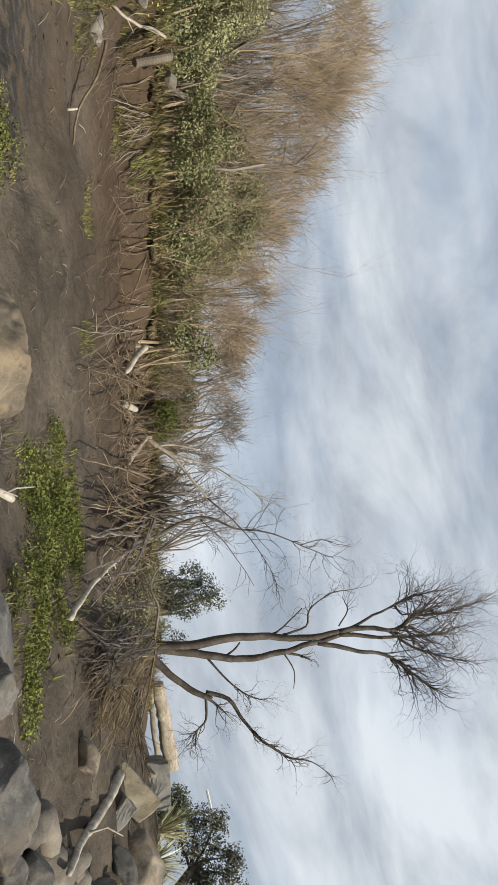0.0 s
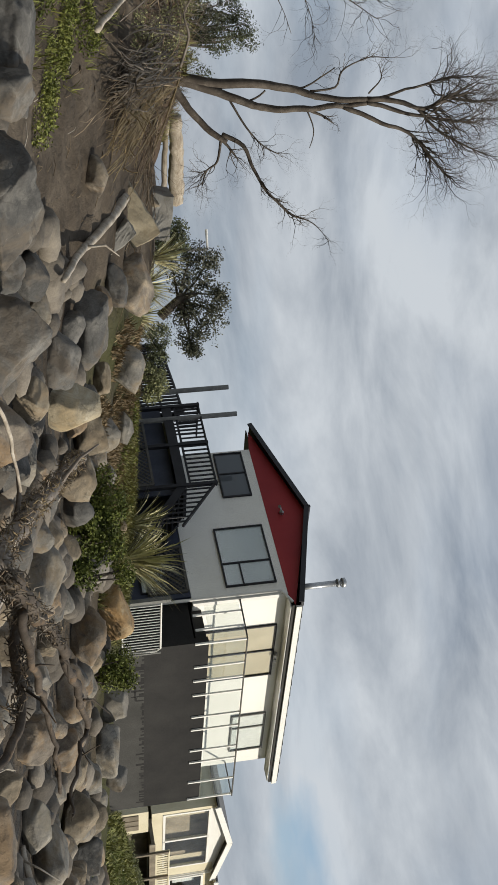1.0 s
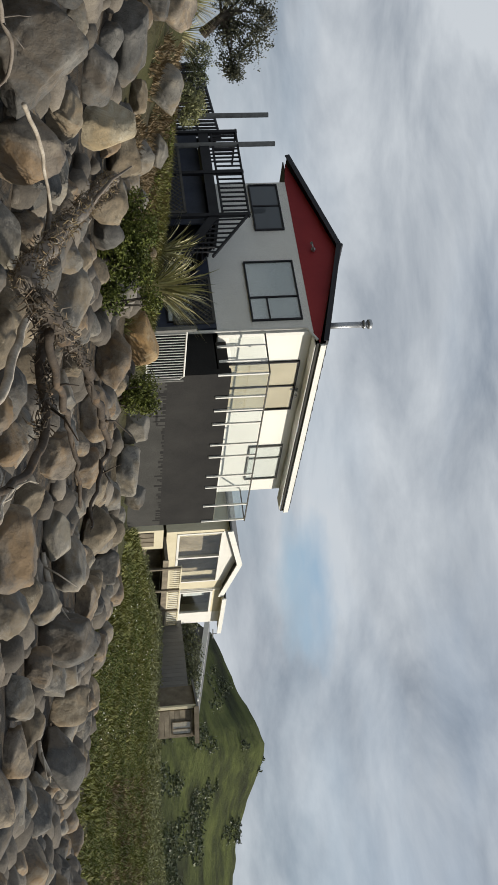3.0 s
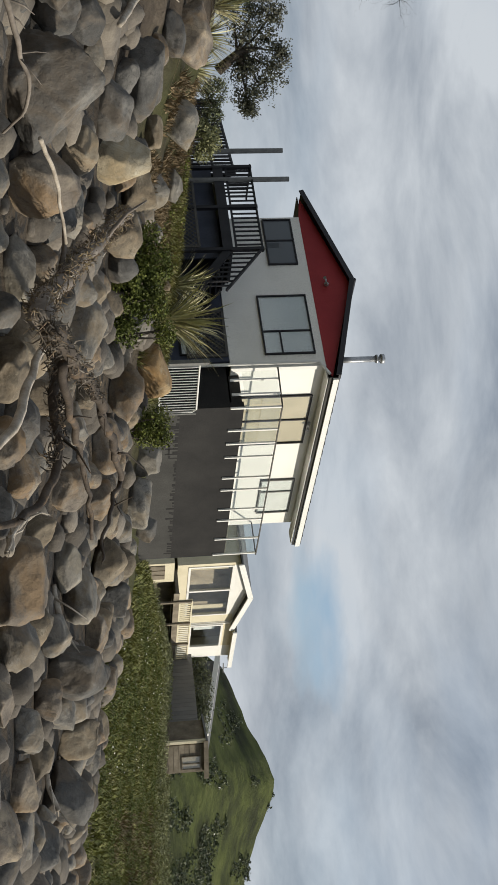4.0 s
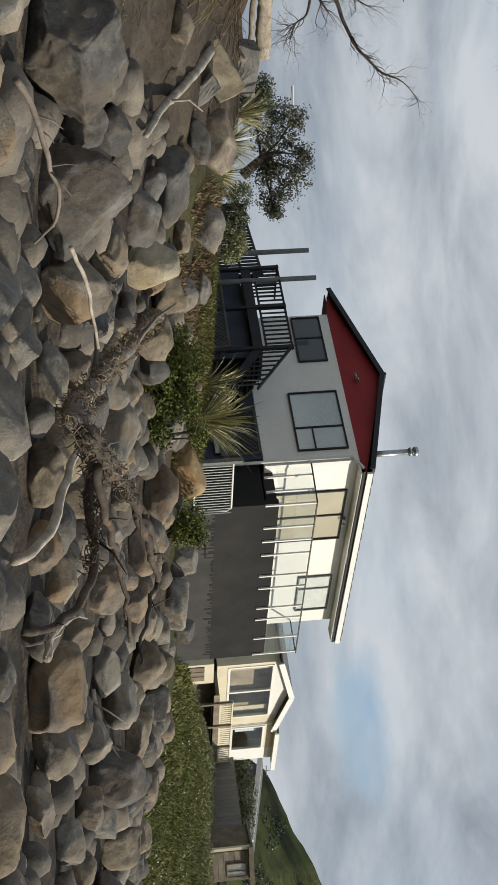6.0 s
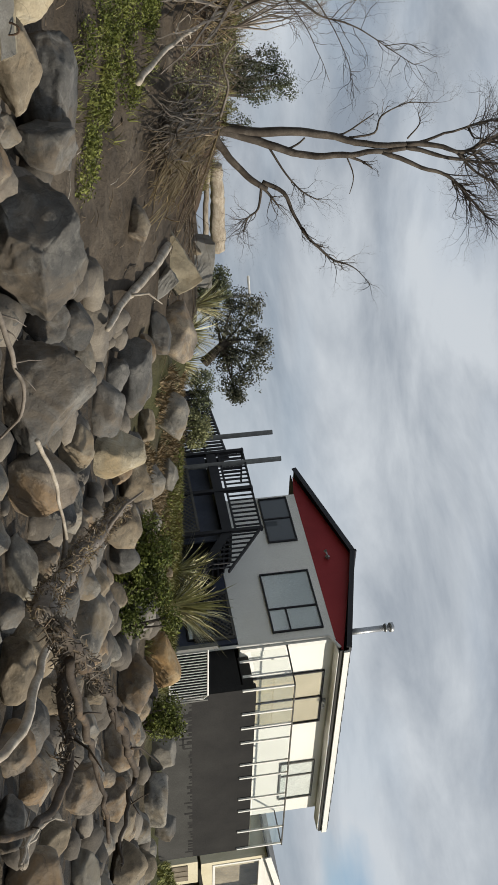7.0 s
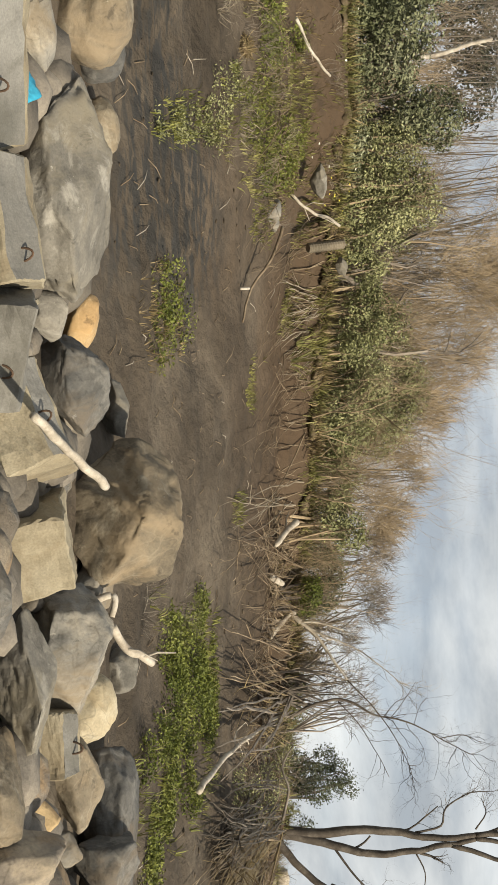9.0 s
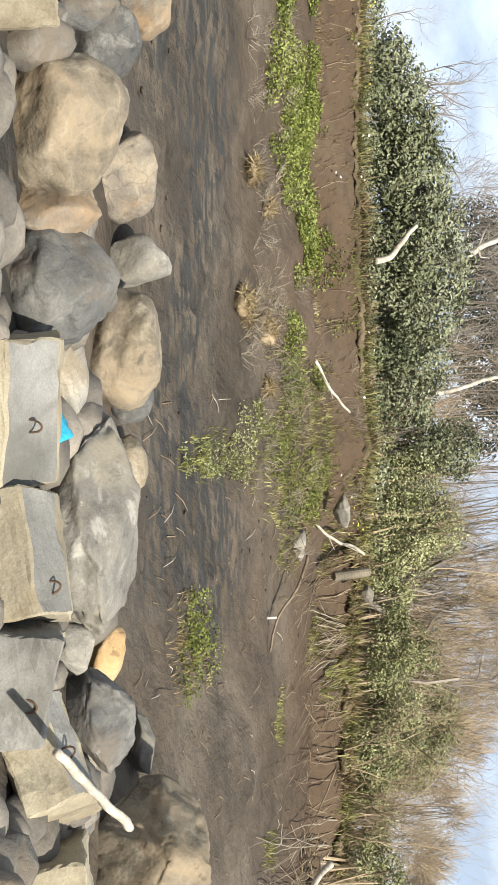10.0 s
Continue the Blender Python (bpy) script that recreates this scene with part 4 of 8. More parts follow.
    Geo().box((x0 - 0.7, yd, 5.08), (x1, -0.02, 5.22)).make("deck_floor", FENCE_WOOD, d)
    Geo().box((x0 - 0.7, yd - 0.04, 5.0), (x1, yd, 5.24)).make("edge_board", FENCE_WOOD, d)
    n = 44
    for k in range(n + 1):
        x = x0 + (x1 - x0) * k / n
        Geo().box((x - 0.045, yd - 0.02, 5.32), (x + 0.045, yd + 0.01, 5.78)).make("baluster", CREAM, d)
    Geo().box((x0, yd - 0.05, 5.78), (x1, yd + 0.05, 5.84)).make("rail", CREAM, d)
    Geo().box((x0, yd - 0.03, 5.25), (x1, yd + 0.03, 5.32)).make("rail", CREAM, d)
    for x in (x0, 3.0, 5.1, 7.2, x1):
        Geo().box((x - 0.06, yd - 0.11, 3.6), (x + 0.06, yd - 0.04, 5.8)).make("post", FENCE_WOOD, d)
    Geo().tube([Vector((5.9, 1.2, 8.2)), Vector((5.9, 1.2, 9.15))], [0.018] * 2, 5).make("aerial", GALV, h)
    # lower walls: a sunlit cream one beside the neighbour, a dark space under the deck
    Geo().box((0.2, -0.1, 3.4), (xw, 0.02, 5.05)).make("under_wall", FENCE_WOOD, h)
    a, b = m.inverted() @ at(33.50, 2.55, 48.6), m.inverted() @ at(34.35, 2.48, 50.0)
    side = Vector((-(b - a).y, (b - a).x, 0)).normalized() * 0.12
    wall = Geo()
    wall.v = [tuple(q + k + Vector((0, 0, z))) for z in (-1.2, 1.13) for q, k in ((a, -side), (b, -side), (b, side), (a, side))]
    wall.f = [(3, 2, 1, 0), (4, 5, 6, 7)] + [(i, (i + 1) % 4, 4 + (i + 1) % 4, 4 + i) for i in range(4)]
    lower = wall.make("lower_wall", CREAM, h, "sunlit cream lower wall")
    for f in (0.2, 0.45, 0.7):
        p = a.lerp(b, f) - side * 1.15
        Geo().box((p.x - 0.16, p.y - 0.02, p.z + 0.1), (p.x + 0.16, p.y + 0.02, p.z + 0.75)).make("panel", FENCE_WOOD, lower)
    return h


build_bungalow()


def build_shed():
    a = at(41.87, 2.70, 50)
    b = at(43.22, 2.56, 50.8)
    s = thing("boat_shed", "small weathered timber shed with a white barge board", "shed", Matrix.Translation((a.x, a.y, a.z - 0.08)))
    u = Vector((b.x - a.x, b.y - a.y, 0))
    w = u.length
    u.normalize()
    s.matrix_world = Matrix.Translation((a.x, a.y, a.z - 0.08)) @ Matrix.Rotation(math.atan2(u.y, u.x), 4, "Z")
    H = 1.95
    Geo().box((0, 0.05, 0), (0.1, 1.6, H)).make("side_wall", FENCE_WOOD, s)
    Geo().box((w - 0.1, 0.05, 0), (w, 1.6, H)).make("side_wall", FENCE_WOOD, s)
    Geo().box((0.1, 1.5, 0), (w - 0.1, 1.6, H)).make("back_wall", FENCE_WOOD, s)
    for k in range(9):
        z = k * H / 9
        Geo().box((0.1, -0.02, z), (w - 0.1, 0.05, z + H / 9 - 0.012)).make("board", FENCE_WOOD, s)
    window_unit(s, "x", -0.02, w * 0.45, w - 0.22, 1.0, 1.7, FENCE_WOOD, (w * 0.68,), (), INTERIOR)
    Geo().box((-0.15, -0.2, H), (w + 0.15, 1.8, H + 0.08)).make("roof", GREYWALL, s)
    Geo().box((-0.16, -0.24, H - 0.1), (w + 0.16, -0.2, H + 0.09)).make("bargeboard", FENCE_WOOD, s)
    Geo().box((-0.1, -0.06, -0.3), (0.02, 0.06, H)).make("corner_post", CREAM, s)


build_shed()


def build_wall_long():
    """Grey boundary fence, with a low white-roofed house behind it."""
    a, b = at(37.90, 3.17, 58), at(41.81, 2.88, 52)
    f = thing("boundary_fence", "grey close-boarded fence between the houses", "fence")
    n = 22
    for k in range(n):
        p, q = a.lerp(b, k / n), a.lerp(b, (k + 0.96) / n)
        hgt = 1.27 + 0.28 * (k / n)
        g = Geo()
        d = (q - p)
        s = Vector((-d.y, d.x, 0)).normalized() * 0.03
        for base in (p, q):
            for zz in (-1.0, hgt):
                g.v += [tuple(base + s + Vector((0, 0, zz))), tuple(base - s + Vector((0, 0, zz)))]
        g.f = [(0, 2, 6, 4), (1, 5, 7, 3), (2, 3, 7, 6), (0, 4, 5, 1), (0, 1, 3, 2), (4, 6, 7, 5)]
        g.make("panel", GREYWALL, f)
    h = thing("low_house", "low house with a white fascia behind the fence", "house")
    p, q = at(38.07, 5.50, 66), at(41.49, 4.75, 62)
    d = (q - p)
    d.z = 0
    d.normalize()
    s = Vector((-d.y, d.x, 0))
    if s.dot(p) < 0:
        s = -s
    up = Vector((0, 0, 1))

    def slab(name, lo, hi, mat):
        g = Geo()
        L_ = (q - p)
        g.v = [tuple(p + L_ * u + s * v + up * w) for w in (lo[2], hi[2]) for v in (lo[1], hi[1]) for u in (lo[0], hi[0])]
        g.f = [(0, 2, 3, 1), (4, 5, 7, 6), (0, 1, 5, 4), (2, 6, 7, 3), (0, 4, 6, 2), (1, 3, 7, 5)]
        return g.make(name, mat, h)

    slab("wall", (0, 0.3, -3.5), (1, 0.5, -0.05), GREYWALL)
    slab("fascia", (-0.02, 0, 0), (1.02, 0.12, 0.28), PAINT_TRIM)
    slab("roof", (-0.02, 0.12, 0.05), (1.02, 1.2, 0.28), GREYWALL)
    for k in range(3):
        slab("window_pane", (0.08 + k * 0.25, 0.25, -1.3), (0.24 + k * 0.25, 0.29, -0.3), GLASS_DARK)
    e = at(38.61, 5.77, 66)
    mast = Geo().tube([Vector((0, 0, -0.9)), Vector((0, 0, 0.3))], [0.03, 0.02], 5).make("pole", POLE_WOOD)
    Geo().beam((-0.3, 0, 0.1), (0.3, 0, 0.1), 0.05, 0.05).make("crossarm", POLE_WOOD, mast)
    mast.name = "power_pole"
    mast.location = e
    tagged(mast, "short timber power pole with a crossarm", "pole")


build_wall_long()

# ---- boulders ----
def sphere_base(sub):
    bm = bmesh.new()
    bmesh.ops.create_icosphere(bm, subdivisions=sub, radius=1)
    v = [x.co.copy() for x in bm.verts]
    f = [tuple(q.index for q in x.verts) for x in bm.faces]
    bm.free()
    return v, f


BALL5, BALL4, BALL3 = sphere_base(5), sphere_base(4), sphere_base(3)


def boulder_mesh(size, seed, angular=0.5, fine=1):
    """A boulder: a lumpy ball broken by flat fractures, with cracks and a chipped skin."""
    rng = random.Random(seed)
    v, f = (BALL3, BALL4, BALL5)[fine]
    o = Vector((seed * 3.17 % 50, seed * 1.91 % 50, seed * 2.53 % 50))
    planes = []
    for k in range(int(6 + angular * 11)):
        n = Vector((rng.gauss(0, 1), rng.gauss(0, 1), rng.gauss(0, 1))).normalized()
        planes.append((n, rng.uniform(0.58, 0.86) if angular > 0.3 else rng.uniform(0.74, 0.95)))
    hold = 0.62 + 0.35 * min(1.0, angular * 1.2)
    out = []
    for p in v:
        q = p * (1 + 0.24 * noise.noise(p * 0.9 + o) + 0.09 * noise.noise(p * 2.2 + o))
        wave = 0.035 * noise.noise(p * 3.1 + o) + 0.02 * noise.noise(p * 6.3 - o)
        for n, d in planes:
            t = q.dot(n) - d - wave
            if t > 0:
                q = q - n * (t * hold)
        ridge = max(0.0, 1 - abs(noise.noise(p * 1.7 + o * 1.3)) / 0.045) * max(0.0, min(1.0, 0.4 + 2 * noise.noise(p * 1.1 - o)))
        bed = max(0.0, 1 - abs(noise.noise(Vector((p.x * 0.7, p.y * 0.7, p.z * 2.6)) + o)) / 0.05)
        q = q * (1 - (0.02 + 0.05 * angular) * ridge - 0.02 * angular * bed + 0.03 * noise.noise(p * 4 + o) + 0.022 * noise.noise(p * 9 + o) + 0.012 * noise.noise(p * 20 + o))
        out.append(q)
    lo = [min(q[i] for q in out) for i in range(3)]
    hi = [max(q[i] for q in out) for i in range(3)]
    g = Geo()
    g.v = [tuple(((q[i] - lo[i]) / (hi[i] - lo[i]) - 0.5) * size[i] for i in range(3)) for q in out]
    g.f = f
    return g


BOULDER_LABELS = ["rounded grey boulder in the sea wall", "dark grey boulder in the sea wall", "tan weathered boulder in the sea wall",
                  "pale grey boulder in the sea wall", "ochre-stained boulder in the sea wall", "brown-grey boulder in the sea wall", "pale cream-yellow boulder in the sea wall"]
rock_seed = [11]
PLACED, LARGE = [], []


def in_front(p, half):
    """True where a lesser stone would stand before one of the large ones."""
    d = p - EYE
    az, el, r = math.degrees(math.atan2(d.x, d.y)), math.degrees(math.atan2(d.z, math.hypot(d.x, d.y))), math.hypot(d.x, d.y)
    s = math.degrees(half / r)
    return any(math.hypot(az - a, el - e) < w * 0.85 + s * 0.6 and r < q + 0.25 for a, e, w, q in LARGE)


def boulder(az, el, wide, high, tone, angular=0.5, tilt=0.0, r=None, sit=0.32):
    """A boulder seen at a bearing and elevation, its angular width and height given; it settles on the ground or on its neighbours."""
    k = 2 * math.tan(radians(1) / 2)
    if r is None:
        r = hit(az, el, 0.12)
        for _ in range(4):
            r = hit(az, el, high * k * r * sit)
    w, h = wide * k * r * 1.06, high * k * r * 1.06
    d = (w + h) / 2 * 0.95
    rock_seed[0] += 1
    ob = boulder_mesh((w, d, h), rock_seed[0], angular, 2 if wide > 4.4 else 1).make("boulder", ROCKS[tone], smooth=True)
    p = at(az, el, r)
    ob.matrix_world = pose(p.x, p.y, p.z, 0, tilt, -az)
    PLACED.append((p.x, p.y, p.z, max(w, h) / 2))
    LARGE.append((az, el, (wide + high) / 4, r))
    return tagged(ob, BOULDER_LABELS[tone], "boulder", "sea wall boulders")


# far left, beyond the concrete: bearing, elevation, width, height, tone
for row in (
    (-48.33, 0.20, 6.40, 6.08, 2), (-52.19, 2.28, 3.60, 3.46, 1), (-52.10, -0.70, 2.61, 3.52, 1),
    (-53.66, 1.61, 2.13, 2.93, 1), (-53.42, 4.08, 2.53, 2.53, 5), (-49.65, 2.80, 2.00, 1.20, 3),
    (-46.15, 2.98, 4.05, 2.88, 5), (-44.78, -0.38, 2.93, 4.40, 5), (-41.29, -0.32, 5.81, 5.54, 1),
    (-42.36, 3.17, 2.35, 3.60, 3), (-38.25, 2.44, 5.46, 3.73, 2), (-36.12, 2.75, 2.53, 2.27, 1),
    (-37.00, -0.17, 3.33, 2.13, 0), (-32.94, 2.57, 2.53, 1.73, 2), (-24.48, -0.47, 2.27, 1.87, 3),
):
    boulder(*row, angular=0.2 if row[4] in (1, 2) else 0.5)
boulder(-30.00, 0.73, 10.0, 4.3, 3, 1.25, 9)
boulder(-23.96, 0.95, 2.98, 1.65, 4, 0.15, 28)
# behind and beside the concrete
for row in (
    (-21.18, 0.37, 4.58, 3.46, 1), (-19.98, 2.25, 2.66, 1.47, 3), (-15.12, 2.10, 6.56, 5.65, 2),
    (-11.63, 0.56, 2.45, 2.13, 0), (-8.94, -0.88, 6.26, 4.40, 0), (-7.74, -2.83, 6.40, 2.93, 3),
    (-3.07, -0.94, 4.21, 2.61, 2), (-1.40, 0.38, 5.86, 3.14, 1),
    (-3.08, -4.40, 5.46, 2.40, 2), (0.14, -3.56, 3.14, 4.00, 5), (-0.24, -1.61, 1.65, 1.60, 0),
    (0.44, -0.06, 2.53, 3.41, 1), (4.95, -1.04, 6.40, 5.20, 1), (2.90, -4.28, 2.80, 2.66, 1),
    (6.02, -4.76, 2.66, 1.87, 5), (-7.84, 1.58, 2.00, 1.60, 3),
):
    boulder(*row, angular=0.85)
boulder(-6.29, -0.18, 2.98, 2.82, 6, 0.3)
# bearing 2 to 20: the large ones beside the sand
for row in (
    (11.75, -0.94, 5.20, 4.74, 1), (8.62, 0.73, 2.35, 1.81, 1), (10.46, 1.00, 2.08, 1.12, 0),
    (8.25, -0.51, 2.27, 2.19, 1), (15.71, -1.65, 3.20, 3.68, 5), (14.40, 0.21, 2.27, 1.81, 2),
    (14.67, 2.07, 2.40, 2.77, 6), (11.31, 3.25, 3.60, 1.92, 1), (12.55, 1.74, 2.80, 2.08, 1),
    (9.35, 5.48, 2.88, 1.87, 5), (13.22, 5.00, 2.35, 1.44, 0), (15.99, 4.37, 1.55, 1.01, 3),
    (15.96, 5.21, 2.13, 1.17, 1), (16.21, 2.89, 1.87, 1.60, 2), (18.06, 1.98, 2.35, 1.97, 2),
    (19.52, 1.86, 1.65, 1.76, 1), (19.58, -2.80, 3.04, 1.65, 3),
):
    boulder(*row, angular=0.75)
for row in (
    (16.2, 3.75, 1.7, 1.1, 0), (16.05, 4.5, 1.2, 0.9, 3), (15.5, 2.2, 1.5, 1.2, 5), (9.3, 4.6, 2.0, 1.2, 1),
    (10.0, 3.9, 1.5, 1.0, 5), (11.2, 2.5, 1.7, 1.2, 1), (13.6, 3.6, 1.5, 1.0, 2), (18.2, 3.6, 1.0, 0.7, 3), (20.6, 3.9, 0.9, 0.6, 2),
):
    boulder(*row, angular=0.75)
# below the house
for row in (
    (24.23, -3.54, 2.98, 2.13, 2), (22.68, 0.15, 3.25, 2.08, 0), (22.30, 2.54, 1.87, 1.44, 0),
    (24.53, 3.13, 2.45, 1.97, 4), (25.40, 1.82, 2.77, 1.87, 5), (25.57, -1.87, 1.81, 1.49, 2),
    (28.58, 2.72, 1.76, 1.55, 3), (31.84, -2.40, 1.76, 1.71, 2), (29.80, -1.12, 2.24, 2.13, 5),
    (27.63, -3.82, 2.45, 2.08, 5), (30.67, 2.25, 2.45, 1.44, 0), (31.85, 2.51, 1.44, 1.23, 1),
    (27.95, 0.80, 2.61, 1.65, 5), (33.41, 0.75, 2.40, 1.76, 2), (33.47, -1.15, 2.45, 1.33, 3),
    (34.77, -0.69, 2.72, 1.71, 0), (34.02, -3.51, 3.94, 2.88, 5),
):
    boulder(*row, angular=0.8)
# running out to the far end
for row in (
    (35.09, 1.03, 1.71, 1.33, 1), (36.63, -1.87, 1.92, 1.65, 0), (38.31, -1.05, 2.53, 2.93, 1),
    (36.76, -3.66, 2.77, 2.24, 0), (39.44, -4.54, 2.24, 1.49, 5), (41.38, -1.00, 1.71, 2.03, 2),
    (43.65, -1.60, 2.77, 2.45, 1), (40.81, -3.29, 2.03, 1.55, 0), (39.53, -2.37, 1.87, 1.55, 5),
    (43.19, -3.61, 2.24, 1.60, 5), (36.68, -0.08, 1.92, 1.39, 5), (42.19, -2.71, 1.87, 1.28, 2),
    (30.87, -4.21, 2.40, 1.76, 1), (21.61, -3.54, 1.87, 1.60, 1), (21.31, -1.20, 2.19, 1.97, 1),
    (26.87, -0.67, 2.03, 1.55, 0), (30.49, 0.47, 1.87, 1.49, 5),
):
    boulder(*row, angular=0.85)


# ---- broken concrete ----
def concrete_block(az, el, wide, high, deep, tilt, yaw, label, loop=None, r=None, brow=0.0):
    """A broken block. brow: share of its height that is a sloping cast face above the rough broken front."""
    k = 2 * math.tan(radians(1) / 2)
    if r is None:
        r = hit(az, el, 0.15)
    w, h = wide * k * r, high * k * r
    rock_seed[0] += 1
    rng = random.Random(rock_seed[0])
    z1 = h / 2 - h * brow
    back = -deep / 2 + h * brow * 1.1
    sect = [(-deep / 2, -h / 2), (-deep / 2, z1), (back, h / 2), (deep / 2 + max(0, back), h / 2), (deep / 2, -h / 2)] if brow else [(-deep / 2, -h / 2), (-deep / 2, h / 2), (deep / 2, h / 2), (deep / 2, -h / 2)]
    bm = bmesh.new()
    ends = []
    for x in (-w / 2, w / 2):
        ends.append([bm.verts.new((x * rng.uniform(0.92, 1.04), y + rng.uniform(-0.03, 0.03), z * rng.uniform(0.92, 1.05))) for y, z in sect])
    n = len(sect)
    for i in range(n):
        q = bm.faces.new((ends[0][i], ends[1][i], ends[1][(i + 1) % n], ends[0][(i + 1) % n]))
        q.material_index = 1 if brow and i == 1 else 0
    bm.faces.new(ends[0][::-1])
    bm.faces.new(ends[1])
    bmesh.ops.recalc_face_normals(bm, faces=list(bm.faces))
    bmesh.ops.bevel(bm, geom=list(bm.edges), offset=0.012, segments=1, affect="EDGES")
    bmesh.ops.subdivide_edges(bm, edges=[e for e in bm.edges if e.calc_length() > 0.05], cuts=9, use_grid_fill=True)
    o = Vector((rock_seed[0], 0, 0))
    rough = {v: max((f.material_index == 0) for f in v.link_faces) for v in bm.verts}
    for v in bm.verts:
        a = 1.0 if rough[v] else 0.35
        v.co += Vector((noise.noise(v.co * 5 + o), noise.noise(v.co * 5 + o * 2), noise.noise(v.co * 5 + o * 3))) * 0.03 * a + jitter(rng, 0.004) * a
    me = bpy.data.meshes.new("concrete_block")
    bm.to_mesh(me)
    bm.free()
    for m in ((CONCRETE, CONCRETE_GREY) if brow else (CONCRETE_GREY if "grey" in label or "pale broken" in label else CONCRETE,)):
        me.materials.append(m)
    ob = new("concrete_block", me)
    p = at(az, el, r)
    ob.matrix_world = pose(p.x, p.y, p.z, 0, tilt, -az + yaw)
    tagged(ob, label, "concrete block", "broken concrete blocks")
    if loop:
        u, q = loop
        y0 = -deep / 2 + (max(0.0, q * h - z1) * 1.1 if brow else 0.0)
        pts = [Vector((u * w + 0.035 * math.cos(a), y0 + 0.01 - 0.03 * math.sin(a), q * h + 0.065 * math.sin(a))) for a in np.linspace(-0.4, math.pi + 0.4, 11)]
        Geo().tube(pts, [0.0065] * 11, 6).make("steel_loop", RUST, ob, "rusty lifting loop")
    PLACED.append((p.x, p.y, p.z, max(w, h) / 2))
    LARGE.append((az, el, (wide + high) / 4, r))
    return ob


def jitter(rng, a):
    return Vector((rng.uniform(-a, a), rng.uniform(-a, a), rng.uniform(-a, a)))


concrete_block(-35.55, -2.42, 6.9, 3.90, 0.6, 5, 10, "cream broken concrete block with a grey cast face and steel loop", (0.05, 0.15), brow=0.62)
concrete_block(-28.75, -2.45, 6.1, 3.60, 0.6, -5, -8, "cream broken concrete block with a grey cast face and steel loop", (0.28, 0.25), brow=0.40)
concrete_block(-23.29, -3.08, 5.33, 3.33, 0.5, 14, 14, "grey broken concrete slab with a steel loop", (0.1, 0.15))
concrete_block(-19.60, -2.10, 5.2, 3.40, 0.55, -18, -12, "tan broken concrete block with a steel loop", (0.1, 0.25), brow=0.3)
concrete_block(-14.10, -1.75, 3.60, 3.00, 0.6, -4, 20, "pale square-cut concrete block end", None)
concrete_block(-5.03, -1.61, 2.98, 2.13, 0.4, 6, 10, "tan-brown broken concrete block wedged between boulders", (0.05, 0.35), brow=0.35)
concrete_block(-53.67, -1.57, 1.87, 4.00, 0.4, 0, 5, "pale concrete block at the far end", None)
concrete_block(-24.82, -1.53, 1.60, 0.69, 0.25, 35, 0, "white plastered concrete splinter", None)


# filling between them, lower in the pile
def fill_boulders():
    rng = random.Random(5)
    made = [boulder_mesh((1, 0.95, 0.85), 900 + k, rng.uniform(0.5, 1.0), 0) for k in range(12)]
    meshes = {}
    n = 0
    for _ in range(8000):
        az = rng.uniform(-60, 55)
        crest = float(np.interp(az, P_AZ, P_R[:, 1]))
        if az > 11:
            crest = float(np.interp(az, [11, 18, 25, 33, 40, 50], [15.5, 17.5, 19.5, 22.5, 20.5, 19.5]))
        elif az > -5:
            crest -= 0.9
        else:
            crest -= 0.8
        r = math.sqrt(rng.uniform(5.2 ** 2, crest ** 2))
        if -50 < az < -18 and 5.4 < r < 7.7:
            continue
        s = rng.uniform(0.34, 0.66) * (1.0 if r > 12 else 1.1)
        p = on_ground(az, r)
        if any((p.x - a) ** 2 + (p.y - b) ** 2 + (p.z - c) ** 2 < (d * 0.72 + s * 0.42) ** 2 for a, b, c, d in PLACED):
            continue
        if in_front(p + Vector((0, 0, s * 0.12)), s / 2):
            continue
        # left of bearing -18 darker tones carry the deep shade of the gaps as colour
        k, tone = rng.randrange(12), rng.choice((0, 0, 1, 1, 5, 5, 5, 2)) if az > -18 else rng.choice((1, 1, 1, 5))
        key = (k, tone)
        if key not in meshes:
            meshes[key] = made[k].make("boulder", ROCKS[tone], smooth=True)
            ob = meshes[key]
        else:
            ob = new("boulder", meshes[key].data)
        ob.matrix_world = pose(p.x, p.y, p.z + s * 0.12, rng.uniform(-30, 30), rng.uniform(-30, 30), rng.uniform(0, 360)) @ Matrix.Diagonal((s, s, s, 1))
        tagged(ob, BOULDER_LABELS[tone], "boulder", "sea wall boulders")
        PLACED.append((p.x, p.y, p.z + s * 0.12, s / 2))
        n += 1
        if n >= 262:
            break


fill_boulders()


